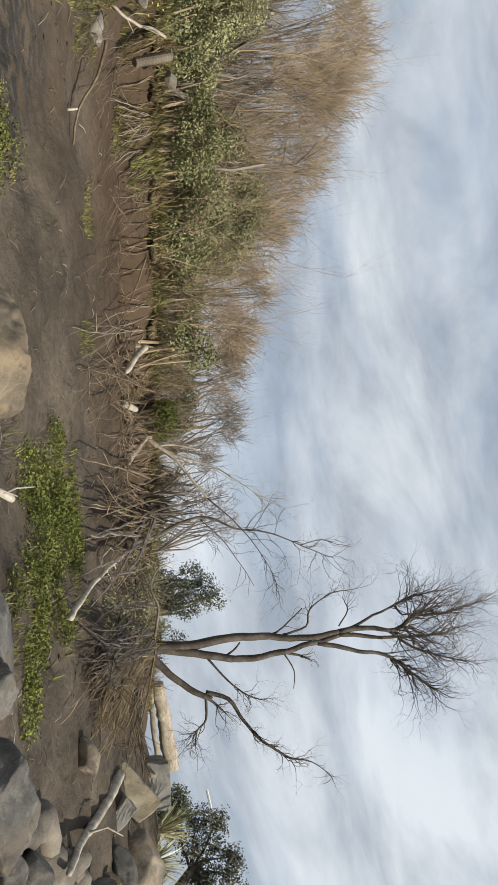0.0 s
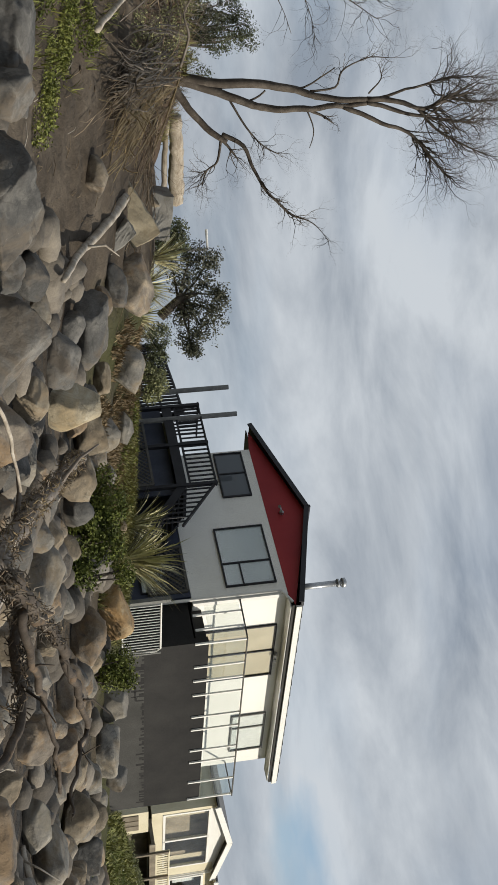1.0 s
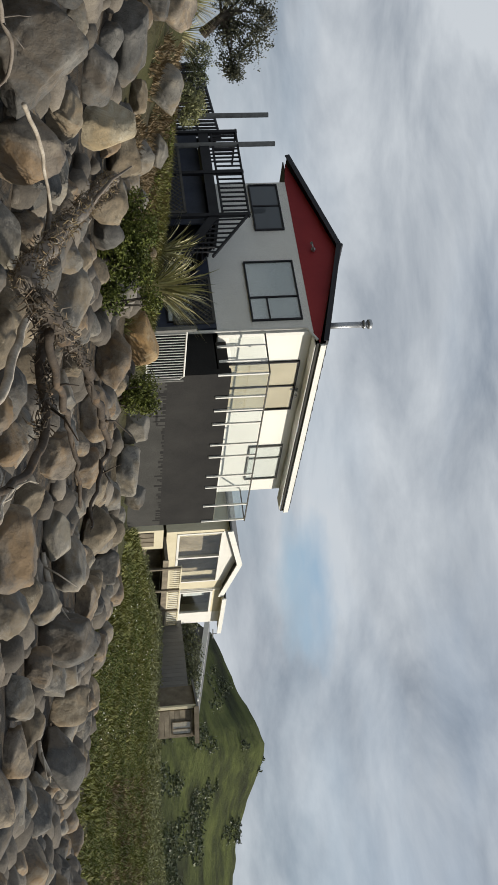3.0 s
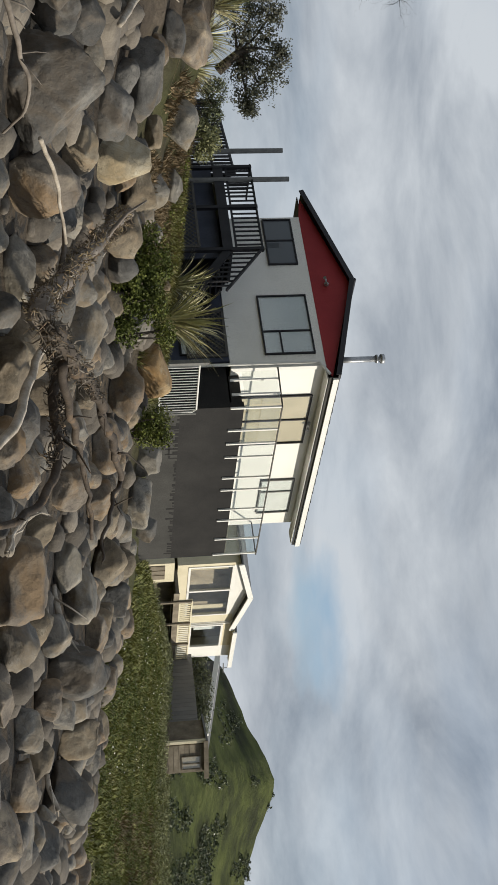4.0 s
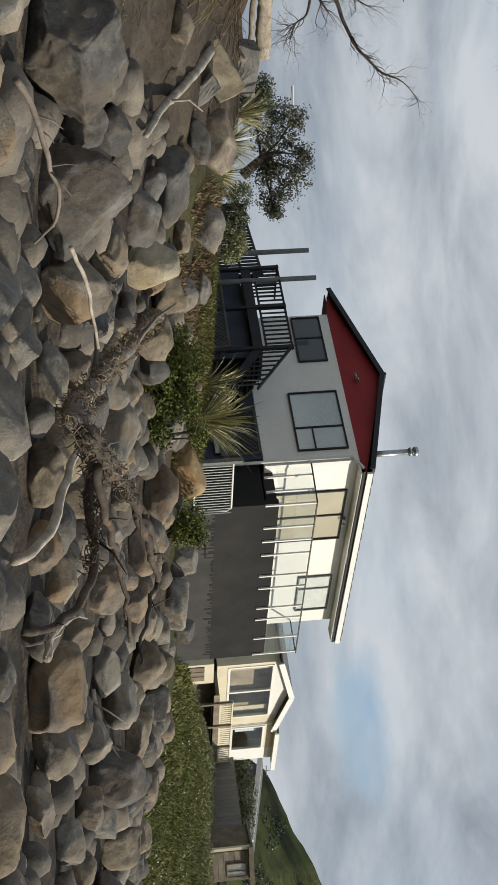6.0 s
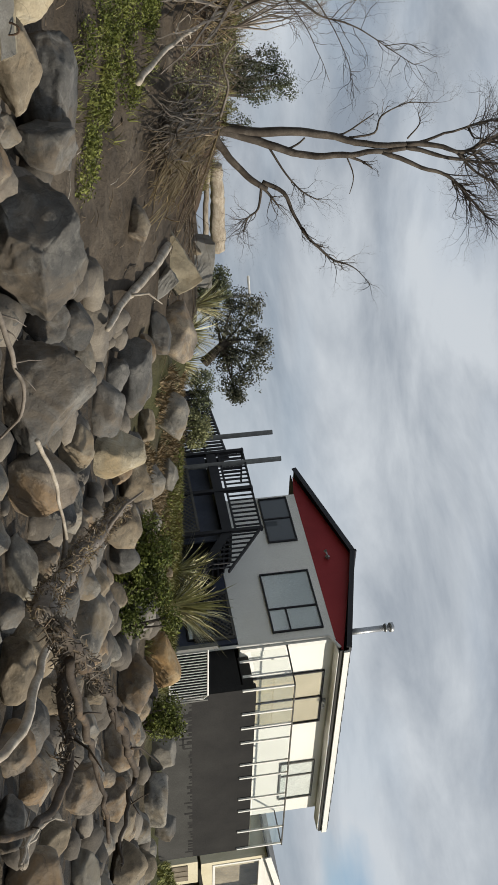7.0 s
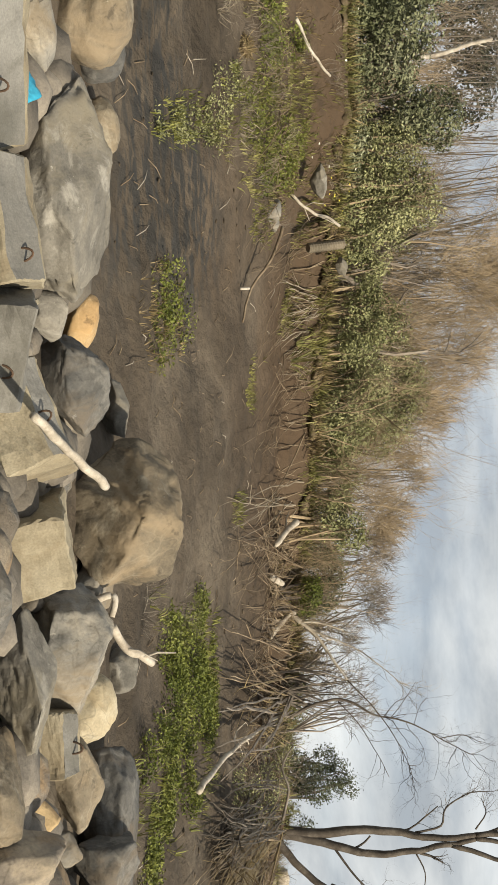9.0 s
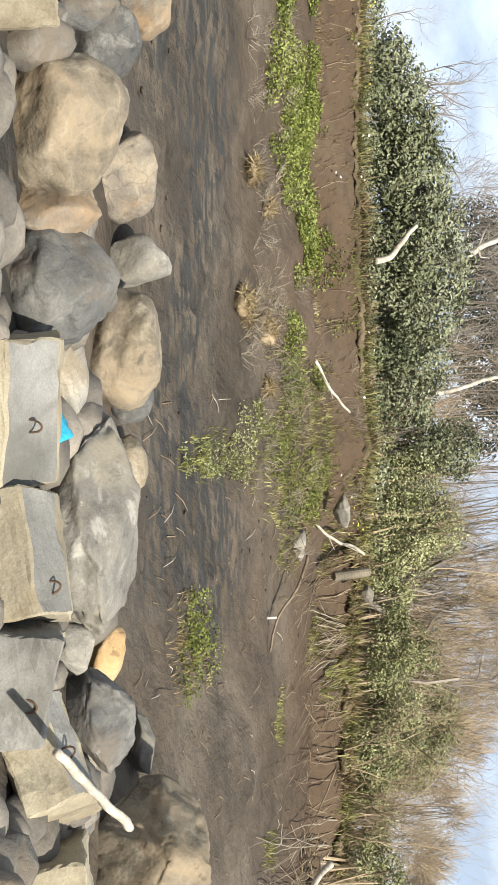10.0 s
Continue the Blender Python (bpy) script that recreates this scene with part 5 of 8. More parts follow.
def rubble():
    """Smaller stones wedged low between the boulders."""
    rng = random.Random(15)
    v, f = sphere_base(2)
    g = Geo()
    for _ in range(2600):
        az = rng.uniform(-60, 55)
        crest = float(np.interp(az, [-60, -5, 4, 11, 18, 25, 33, 40, 50], [8.3, 8.3, 9.4, 15.0, 17.5, 20.0, 22.5, 20.5, 19.5]))
        r = math.sqrt(rng.uniform(4.6 ** 2, crest ** 2))
        s = rng.uniform(0.07, 0.27)
        p = on_ground(az, r, s * 0.2)
        if in_front(p, s):
            continue
        o = jitter(rng, 40)
        k = len(g.v)
        sq = (rng.uniform(0.7, 1.2), rng.uniform(0.7, 1.2), rng.uniform(0.5, 0.9))
        for q in v:
            d = 1 + 0.3 * noise.noise(q * 1.1 + o) + 0.1 * noise.noise(q * 3 + o)
            g.v.append((p.x + q.x * s * d * sq[0], p.y + q.y * s * d * sq[1], p.z + q.z * s * d * sq[2]))
        g.f += [(a + k, b + k, c + k) for a, b, c in f]
    tagged(g.make("rubble", RUBBLE, smooth=True), "small grey and brown stones wedged between boulders", "stones", kind="stuff")


rubble()


def build_tarp():
    p, q, s = at(-36.20, -1.59, 7.1), at(-36.08, -0.74, 7.25), at(-34.35, 0.13, 7.2)
    u = at(-33.93, -0.86, 7.05)
    g = Geo()
    n = 8
    for i in range(n + 1):
        for j in range(n + 1):
            a = p.lerp(q, i / n).lerp(u.lerp(s, i / n), j / n)
            a = a + Vector((0, 0, 0.015 * noise.noise(Vector((i * 0.9, j * 0.9, 3)))))
            g.v.append(tuple(a))
    m = n + 1
    g.f = [(i * m + j, i * m + j + 1, (i + 1) * m + j + 1, (i + 1) * m + j) for i in range(n) for j in range(n)]
    ob = g.make("tarpaulin", TARP, smooth=True)
    mod = ob.modifiers.new("thick", "SOLIDIFY")
    mod.thickness = 0.012
    tagged(ob, "scrap of blue tarpaulin caught between the blocks", "tarpaulin")


build_tarp()


# ---- driftwood ----
def stick(name, label, pts, r0, r1, mat, sides=8, wobble=0.02, category="driftwood", group="driftwood", forks=0, knots=True):
    """A length of driftwood along a few points, smoothed, with bumps and broken side branches."""
    rng = random.Random(int(abs(pts[0].x * 100 + pts[0].y * 37)))
    n = len(pts)
    dense = []
    for i in range(n - 1):
        p0, p1, p2, p3 = pts[max(i - 1, 0)], pts[i], pts[i + 1], pts[min(i + 2, n - 1)]
        for k in range(6):
            t = k / 6
            dense.append(0.5 * (2 * p1 + (p2 - p0) * t + (2 * p0 - 5 * p1 + 4 * p2 - p3) * t * t + (3 * p1 - p0 - 3 * p2 + p3) * t ** 3))
    dense.append(pts[-1])
    m = len(dense)
    radii = [(r0 + (r1 - r0) * i / (m - 1)) * (1 + (0.14 * noise.noise(dense[i] * 4) if knots else 0)) for i in range(m)]
    dense = [d + Vector((noise.noise(d * 5), noise.noise(d * 5 + Vector((7, 0, 0))), noise.noise(d * 5 + Vector((0, 9, 0))))) * wobble for d in dense]
    ob = Geo().tube(dense, radii, sides).make(name, mat, smooth=True)
    for _ in range(forks):
        i = rng.randrange(m // 4, m - 1)
        d = (dense[min(i + 1, m - 1)] - dense[i - 1]).normalized()
        s = (d + Vector((rng.uniform(-1, 1), rng.uniform(-1, 1), rng.uniform(-0.4, 1))) * 0.9).normalized()
        ln = min(0.55, rng.uniform(3, 8) * (r0 + r1))
        q = [dense[i] + s * ln * f + Vector((rng.uniform(-1, 1), rng.uniform(-1, 1), rng.uniform(-1, 1))) * 0.09 * ln for f in (0, 0.5, 1)]
        Geo().tube(q, [radii[i] * 0.42, radii[i] * 0.28, radii[i] * 0.14], 5).make("side_branch", mat, ob, smooth=True)
    return tagged(ob, label, category, group)


def line(r, *aes):
    """World points from (bearing, elevation) pairs at one range, or at ranges running from r[0] to r[1]."""
    n = len(aes) // 2
    rs = np.linspace(r[0], r[1], n) if isinstance(r, tuple) else [r] * n
    return [at(aes[2 * i], aes[2 * i + 1], float(rs[i])) for i in range(n)]


def over(lift, *aes):
    """World points from (bearing, elevation) pairs, lying that far above the ground, on top of the boulders."""
    rs = [hit(aes[i], aes[i + 1], lift) for i in range(0, len(aes), 2)]
    n = len(rs)
    slope, mean = np.polyfit(range(n), rs, 1) if n > 2 else ((rs[-1] - rs[0]), rs[0])
    return [at(aes[2 * i], aes[2 * i + 1], float(mean + slope * i)) for i in range(n)]


DW = "driftwood_branch"
stick(DW, "bleached driftwood pole leaning across the boulders", line((6.0, 7.2), -19.99, -1.44, -18.44, -0.26, -17.16, 0.94, -16.38, 1.67), 0.024, 0.028, WOOD_WHITE, forks=0)
stick(DW, "bleached driftwood branch with a broken end", line((8.3, 8.8), -9.87, 1.40, -8.78, 1.96, -8.38, 2.53, -8.02, 2.97), 0.03, 0.028, WOOD_WHITE, forks=2)
stick(DW, "short white driftwood stump between boulders", line((8.4, 8.4), -11.06, 0.46, -11.30, 1.52, -10.39, 1.40), 0.028, 0.022, WOOD_WHITE)
stick(DW, "golden split driftwood log end", line((7.2, 7.3), -2.87, -3.46, -2.30, -2.70, -1.32, -2.03), 0.06, 0.075, R_ORANGE, forks=0)
stick(DW, "long bleached driftwood branch lying on the sand", line((11.5, 16.5), 8.92, 2.32, 7.86, 3.01, 7.12, 3.79, 6.18, 4.74, 5.32, 5.36), 0.03, 0.075, WOOD_WHITE, wobble=0.012, forks=1, knots=False)
stick(DW, "thin curved driftwood pole propped on a boulder", over(0.55, 13.85, -1.48, 14.70, -1.09, 16.37, -0.71, 18.45, -0.47), 0.015, 0.011, WOOD_WHITE)
stick(DW, "crooked driftwood branch resting on boulders", over(0.6, 6.33, -3.40, 7.63, -2.80, 9.51, -2.32, 10.67, -1.89, 12.53, -2.14, 13.64, -3.12), 0.018, 0.007, WOOD_GREY, wobble=0.035, forks=6)
stick(DW, "large bleached driftwood limb lying over the boulders", over(0.55, 27.97, -4.86, 27.05, -3.41, 24.94, -2.41, 22.87, -1.67, 21.28, -1.98), 0.03, 0.024, WOOD_WHITE, wobble=0.045, forks=2)
shaggy = over(0.5, 21.80, -2.00, 20.57, -1.17, 19.25, 0.07, 18.24, 1.16, 17.18, 2.38)
log = stick(DW, "shaggy driftwood log matted with bark and dead weed", shaggy, 0.075, 0.05, WOOD_GREY, wobble=0.04, sides=12, forks=2)


def matting(log, pts, count, seed, wide, mats):
    """Torn bark, weed and twigs matted over a log."""
    rng = random.Random(seed)
    for mat, share in mats:
        g = Geo()
        for _ in range(int(count * share)):
            f = rng.random() ** 1.3 * (len(pts) - 1)
            i = min(int(f), len(pts) - 2)
            d = (pts[i + 1] - pts[i]).normalized()
            c = pts[i].lerp(pts[i + 1], f - i) + jitter(rng, wide)
            e = (d * rng.choice((-1, 1)) + jitter(rng, 1.2)).normalized() * rng.uniform(0.025, 0.085)
            g.tube([c, c + e * 0.5 + jitter(rng, 0.025), c + e], [0.0042, 0.004, 0.002], 3)
        tagged(g.make("matted_bark", mat, log), kind="stuff")


matting(log, shaggy, 2300, 3, 0.075, ((ROOT, 0.5), (DARK_ROOT, 0.25), (WOOD_WHITE, 0.04), (GRASS_DRY, 0.21)))
dark = over(0.95, 22.35, -1.51, 23.29, -0.90, 24.38, -0.17, 25.61, 0.57, 26.95, 1.03, 28.29, 1.31, 29.50, 1.52)
log = stick(DW, "dark weathered driftwood branch among the boulders", dark, 0.042, 0.024, DARK_WOOD, wobble=0.05, forks=3)
matting(log, dark[:4], 520, 4, 0.04, ((DARK_ROOT, 0.6), (ROOT, 0.4)))
stick(DW, "dark end of a weathered branch bending over the rocks", over(0.95, 29.50, 1.52, 30.53, 1.13, 31.95, 0.79, 33.37, 0.47), 0.022, 0.008, DARK_WOOD, wobble=0.04, forks=4)
low = over(0.82, 22.61, -1.47, 24.47, -1.22, 26.84, -1.33, 28.93, -1.55, 30.34, -2.26, 31.23, -3.46, 31.52, -4.75)
log = stick(DW, "brown curved driftwood branch in the rocks", low, 0.032, 0.015, DARK_WOOD, wobble=0.04, forks=2)
matting(log, low[:4], 420, 5, 0.035, ((DARK_ROOT, 0.5), (ROOT, 0.5)))
stick(DW, "dark middle branch hanging between boulders", over(0.92, 23.94, -1.19, 26.60, -0.71, 28.21, -0.34, 29.81, -0.02, 32.17, 0.08), 0.026, 0.012, DARK_WOOD, wobble=0.04, forks=2)
stick(DW, "small bleached forked twig by the curved branch", over(0.55, 30.34, -2.26, 30.96, -2.80, 31.70, -3.48, 32.59, -3.71), 0.016, 0.008, WOOD_WHITE, forks=3)
stick(DW, "small white driftwood piece in the rocks", line(13.5, 34.26, -1.78, 35.43, -1.62, 36.59, -1.31), 0.03, 0.04, WOOD_WHITE, forks=2)
stick(DW, "small white forked driftwood in the rocks", line(15.5, 38.65, -2.46, 39.07, -1.92, 39.68, -1.99), 0.03, 0.02, WOOD_WHITE, forks=2)
stick(DW, "small white driftwood stick at the grass edge", line(22, 39.17, -0.58, 39.38, -0.08, 39.59, 0.68), 0.05, 0.03, WOOD_WHITE, forks=1)
stick(DW, "pale driftwood fork low in the rocks", line(14, 42.82, -2.41, 43.54, -2.26, 44.40, -1.92), 0.03, 0.025, WOOD_WHITE, forks=3)
stick(DW, "pale driftwood twig low in the rocks", over(0.5, 32.71, -3.77, 31.70, -3.42, 30.92, -2.47), 0.03, 0.015, WOOD_WHITE, forks=3)
stick(DW, "short pale stick standing on the sand", line(12.6, 4.75, 1.40, 4.93, 2.02), 0.03, 0.03, WOOD_WHITE)
# washed-up logs on the bank top
stick("driftwood_log", "huge bleached split log on the bank top", line((24.5, 25.5), 1.81, 7.90, 3.22, 7.88, 4.49, 7.82, 5.61, 7.74), 0.13, 0.18, LOG_WOOD, sides=7, wobble=0.05, group="bank logs", knots=False)
stick("driftwood_log", "long straight pale plank log on the bank", line((24.0, 24.5), 1.26, 7.70, 3.16, 7.36, 5.17, 7.21), 0.05, 0.06, LOG_WOOD, group="bank logs", knots=False)
concrete_block(5.96, 5.56, 2.53, 1.47, 1.0, -30, 10, "tan concrete slab tipped on the sand", None, 17.5)
concrete_block(6.11, 6.77, 2.13, 1.20, 0.8, 8, 10, "grey concrete slab on the bank edge", None, 21)
concrete_block(6.99, 4.92, 1.60, 0.69, 0.6, 55, 10, "pale broken concrete slab beside the driftwood", None, 16.4)
boulder(4.28, 4.11, 1.87, 1.12, 5, 0.6)
boulder(5.46, 6.52, 1.07, 0.43, 2, 0.6, -50)

# ---- bare trees and shrubs ----
def grow(g, rng, p, d, length, radius, depth, spread, up=0.15, kids=3, sides=4, shrink=0.68, wob=0.16, flat=None):
    """A branch with side shoots, into g. Each level is shorter, thinner and wobbles."""
    n = 4 if depth > 1 else ((2 if depth == 1 else 1) if sides > 3 else 3)
    pts, radii = [p.copy()], [radius]
    q, dd = p.copy(), d.copy()
    for i in range(n):
        dd = (dd + jitter(rng, wob) + Vector((0, 0, up * 0.3))).normalized()
        q = q + dd * (length / n)
        pts.append(q.copy())
        radii.append(radius * (1 - 0.55 * (i + 1) / n))
    g.tube(pts, radii, sides if depth > 1 else 3)
    if depth <= 0:
        return
    for k in range(kids):
        i = rng.randint(1, n) if k else n
        axis = jitter(rng, 1)
        if flat is not None:
            axis = axis - flat * axis.dot(flat) * 0.6
        nd = (dd * 1.0 + axis * spread + Vector((0, 0, up))).normalized()
        grow(g, rng, pts[i], nd, length * rng.uniform(shrink * 0.7, shrink * 1.1), radii[i] * 0.6, depth - 1, spread, up, kids, sides, shrink, wob * 1.15, flat)


def limb(parent, name, pts, r0, r1, mat, twigs=0, rng=None, tlen=0.6, depth=2, kids=4, spread=0.6, up=0.1, tip=True):
    """One limb of the bare tree along given points, with a fan of twigs towards its end."""
    dense = []
    n = len(pts)
    for i in range(n - 1):
        p0, p1, p2, p3 = pts[max(i - 1, 0)], pts[i], pts[i + 1], pts[min(i + 2, n - 1)]
        for k in range(4):
            t = k / 4
            dense.append(0.5 * (2 * p1 + (p2 - p0) * t + (2 * p0 - 5 * p1 + 4 * p2 - p3) * t * t + (3 * p1 - p0 - 3 * p2 + p3) * t ** 3))
    dense.append(pts[-1])
    m = len(dense)
    dense = [q + Vector((noise.noise(q * 3), noise.noise(q * 3 + Vector((5, 0, 0))), 0)) * 0.03 for q in dense]
    radii = [r0 + (r1 - r0) * (i / (m - 1)) ** 0.8 for i in range(m)]
    ob = Geo().tube(dense, [q * 0.86 for q in radii], 8).make(name, mat, parent, smooth=True)
    if twigs:
        g = Geo()
        for k in range(int(twigs * 1.6)):
            i = min(m - 1, int(m * (0.45 + 0.55 * rng.random())))
            d = (dense[i] - dense[max(i - 2, 0)]).normalized()
            d = (d + jitter(rng, spread * 1.35)).normalized()
            grow(g, rng, dense[i], d, tlen * rng.uniform(0.6, 1.2), max(0.005, radii[i] * 0.42), depth, spread * 1.7, up * 0.5, kids, 3, 0.66, 0.5)
        tagged(g.make("twig_spray", mat, ob), kind="stuff")
    return ob


def build_bare_tree():
    rng = random.Random(21)
    base = on_ground(0.0, 22.0)
    t = thing("bare_tree", "tall leafless tree with twin grey trunks and fine twigs", "tree", Matrix.Translation(base))
    t.matrix_world = Matrix.Identity(4)
    R_ = 22.0
    L_ = lambda *a: line(R_, *a)
    limb(t, "trunk", L_(0.01, 7.84, 0.34, 9.59, 0.45, 11.45, 0.70, 13.01, 1.24, 14.78, 1.38, 16.64), 0.125, 0.06, BARK)
    limb(t, "trunk", L_(0.16, 8.02, 0.62, 9.53, 1.32, 11.12, 1.65, 12.53, 1.66, 14.14, 1.60, 15.51, 1.54, 16.60), 0.105, 0.05, BARK)
    limb(t, "trunk", L_(0.07, 7.64, 1.48, 8.54, 2.54, 9.51, 3.08, 10.19), 0.10, 0.055, BARK)
    limb(t, "limb", L_(1.38, 16.64, 1.48, 17.96, 1.90, 19.20, 1.40, 20.13, 1.32, 20.95), 0.07, 0.03, BARK, 23, rng, 0.75, 3, 3, 0.5)
    limb(t, "limb", L_(1.48, 16.61, 1.97, 18.11, 2.35, 19.63, 2.64, 21.42), 0.06, 0.02, BARK, 23, rng, 0.7, 3, 3, 0.45)
    limb(t, "limb", L_(1.60, 15.55, 2.45, 17.3, 2.93, 18.41, 3.85, 19.25, 4.89, 20.05), 0.06, 0.022, BARK, 25, rng, 0.65, 3, 3, 0.45)
    limb(t, "limb", L_(1.89, 18.94, 2.66, 19.55, 3.51, 20.67, 4.11, 21.84), 0.04, 0.014, BARK, 23, rng, 0.6, 3, 3, 0.45)
    limb(t, "limb", L_(1.42, 17.0, 0.98, 18.35, 0.59, 20.05, 0.44, 21.42), 0.04, 0.014, BARK, 22, rng, 0.65, 3, 3, 0.45)
    limb(t, "limb", L_(1.46, 20.38, 1.65, 21.67, 1.49, 23.29), 0.035, 0.012, BARK, 23, rng, 0.6, 3, 3, 0.45)
    limb(t, "limb", L_(0.81, 19.46, 1.23, 19.68, 1.28, 20.10), 0.03, 0.01, BARK, 4, rng, 0.4, 3, 3)
    limb(t, "branch", L_(0.70, 13.01, 0.70, 13.82, -0.13, 15.23), 0.035, 0.012, BARK, 3, rng, 0.3, 3, 3)
    limb(t, "branch", L_(0.87, 14.06, 0.76, 15.22, 0.01, 15.55, -0.46, 16.52, -0.49, 17.61), 0.03, 0.010, BARK, 8, rng, 0.5, 3, 3, 0.5)
    limb(t, "branch", L_(1.12, 16.70, 0.42, 17.27, -0.01, 17.23), 0.02, 0.01, BARK, 5, rng, 0.35, 3, 3)
    limb(t, "branch", L_(1.32, 11.12, 1.03, 11.73, 0.78, 12.05), 0.025, 0.02, BARK)
    limb(t, "branch", L_(1.66, 13.95, 2.0, 14.59, 2.37, 15.05), 0.04, 0.015, BARK, 3, rng, 0.3, 2, 3)
    limb(t, "branch", L_(1.66, 13.90, 2.7, 14.19, 3.47, 13.98), 0.02, 0.008, BARK)
    limb(t, "branch", L_(0.97, 10.30, 2.1, 10.95, 3.11, 11.65, 3.64, 12.47), 0.03, 0.012, BARK, 11, rng, 0.4, 3, 3, 0.5)
    limb(t, "branch", L_(2.71, 10.00, 3.26, 10.95, 4.30, 11.37, 5.32, 11.93, 6.35, 12.87, 6.69, 13.45), 0.055, 0.02, BARK, 10, rng, 0.4, 3, 3, 0.5)
    limb(t, "branch", L_(6.69, 13.45, 7.13, 14.13, 7.83, 14.69), 0.018, 0.005, BARK, 5, rng, 0.25, 3, 3)
    limb(t, "branch", L_(2.9, 9.95, 3.89, 9.73, 4.30, 9.24, 4.89, 8.97), 0.035, 0.012, BARK, 13, rng, 0.45, 3, 3, 0.6)
    limb(t, "branch", L_(2.54, 9.51, 3.22, 10.23, 3.84, 10.68), 0.05, 0.015, BARK, 6, rng, 0.4, 3, 3)
    return t


build_bare_tree()


def build_fallen_tree():
    """The pale tree that leans out over the scarp, and its long thin shoots."""
    rng = random.Random(8)
    t = thing("leaning_dead_tree", "bleached dead tree leaning over the eroded bank edge", "tree")
    R_ = 19.6
    L_ = lambda *a: line(R_, *a)
    limb(t, "trunk", L_(-8.62, 8.59, -9.73, 9.77, -9.44, 9.93, -8.40, 10.84, -7.11, 11.51, -6.25, 11.95), 0.055, 0.018, WOOD_WHITE, 6, rng, 0.5, 2, 3)
    limb(t, "branch", L_(-10.15, 9.67, -9.59, 9.83, -9.23, 10.12), 0.04, 0.05, WOOD_WHITE)
    limb(t, "branch", L_(-9.23, 10.17, -9.02, 11.17, -8.61, 12.06), 0.03, 0.012, WOOD_WHITE, 6, rng, 0.4, 2, 3)
    limb(t, "branch", L_(-8.85, 10.48, -8.35, 11.37, -7.69, 12.50, -6.76, 13.59, -5.71, 14.53), 0.026, 0.005, WOOD_WHITE, 9, rng, 0.5, 2, 3, 0.5)
    limb(t, "branch", L_(-4.93, 9.15, -5.43, 10.80, -5.31, 11.85, -4.51, 13.08, -4.10, 14.35, -3.12, 15.80, -2.30, 16.99), 0.038, 0.006, BARK, 16, rng, 0.7, 3, 3, 0.6, -0.12)
    limb(t, "branch", L_(-6.25, 11.95, -5.07, 12.88, -3.48, 13.75, -2.08, 14.24, -1.27, 14.32), 0.016, 0.004, BARK, 8, rng, 0.5, 2, 3, 0.5, -0.2)
    limb(t, "branch", L_(-5.36, 11.40, -4.19, 12.26, -2.77, 12.88, -1.65, 13.27), 0.012, 0.005, BARK, 3, rng, 0.4, 1, 2, 0.4, -0.2)
    limb(t, "branch", L_(-3.12, 15.80, -3.14, 16.84, -2.78, 17.57), 0.01, 0.004, BARK, 3, rng, 0.4, 1, 3)
    limb(t, "trunk", over(0.3, -2.14, 4.65, -3.23, 5.78, -3.97, 6.79, -4.53, 7.78, -4.98, 8.63), 0.04, 0.025, WOOD_WHITE, 3, rng, 0.5, 1, 2)
    limb(t, "branch", L_(-0.37, 8.24, -1.64, 8.68, -2.72, 8.51, -3.59, 9.14), 0.03, 0.015, WOOD_GREY, 2, rng, 0.4, 1, 2)
    return t


build_fallen_tree()


def shrub_mesh(seed, stems, height, spread, depth, kids, r0, lean=0.5, up=0.25, wob=0.14, sp=0.45):
    rng = random.Random(seed)
    g = Geo()
    for k in range(stems):
        a = rng.uniform(0, 2 * math.pi)
        d = Vector((math.cos(a) * lean * rng.random(), math.sin(a) * lean * rng.random(), 1)).normalized()
        p = Vector((math.cos(a), math.sin(a), 0)) * spread * rng.random()
        grow(g, rng, p, d, height * rng.uniform(0.45, 0.65), r0 * rng.uniform(0.7, 1.1), depth, sp, up, kids, 4, 0.56, wob)
    return g


SHRUBS = {}


def shrub(kind, seed, az, r, height, sx=1.0, label="", lift=-0.1):
    """A leafless shrub or small tree: kinds share a few meshes."""
    spec = {"willow": (14, 1.0, 0.8, 3, 6, 0.0052, 1.05, 0.16, 0.38, 0.68, TWIG_BROWN), "grey": (5, 1.0, 0.35, 4, 4, 0.021, 0.95, 0.13, 0.42, 0.66, TWIG_GREY),
            "scrub": (12, 1.0, 0.4, 3, 3, 0.0075, 1.2, 0.1, 0.25, 0.6, TWIG_GREY),
            "dead": (14, 1.0, 0.5, 2, 4, 0.012, 1.6, 0.0, 0.45, 0.9, TWIG_PALE)}[kind]
    key = (kind, seed)
    if key not in SHRUBS:
        SHRUBS[key] = shrub_mesh(seed, *spec[:10])
        ob = SHRUBS[key].make("bare_shrub", spec[10])
        SHRUBS[key] = ob
    else:
        ob = new("bare_shrub", SHRUBS[key].data)
    p = on_ground(az, r)
    s = height / 1.25
    ob.matrix_world = pose(p.x, p.y, p.z + lift, 0, 0, (az * 57 + seed * 91) % 360) @ Matrix.Diagonal((s * sx, s * sx, s, 1))
    return tagged(ob, label or {"willow": "leafless brown willow shrub on the bank top", "grey": "bare grey-branched small tree behind the bank", "scrub": "low tangled leafless scrub on the bank", "dead": "pale dead twigs tangled on the slumped bank"}[kind], "shrub", "bare shrubs")


rng = random.Random(77)
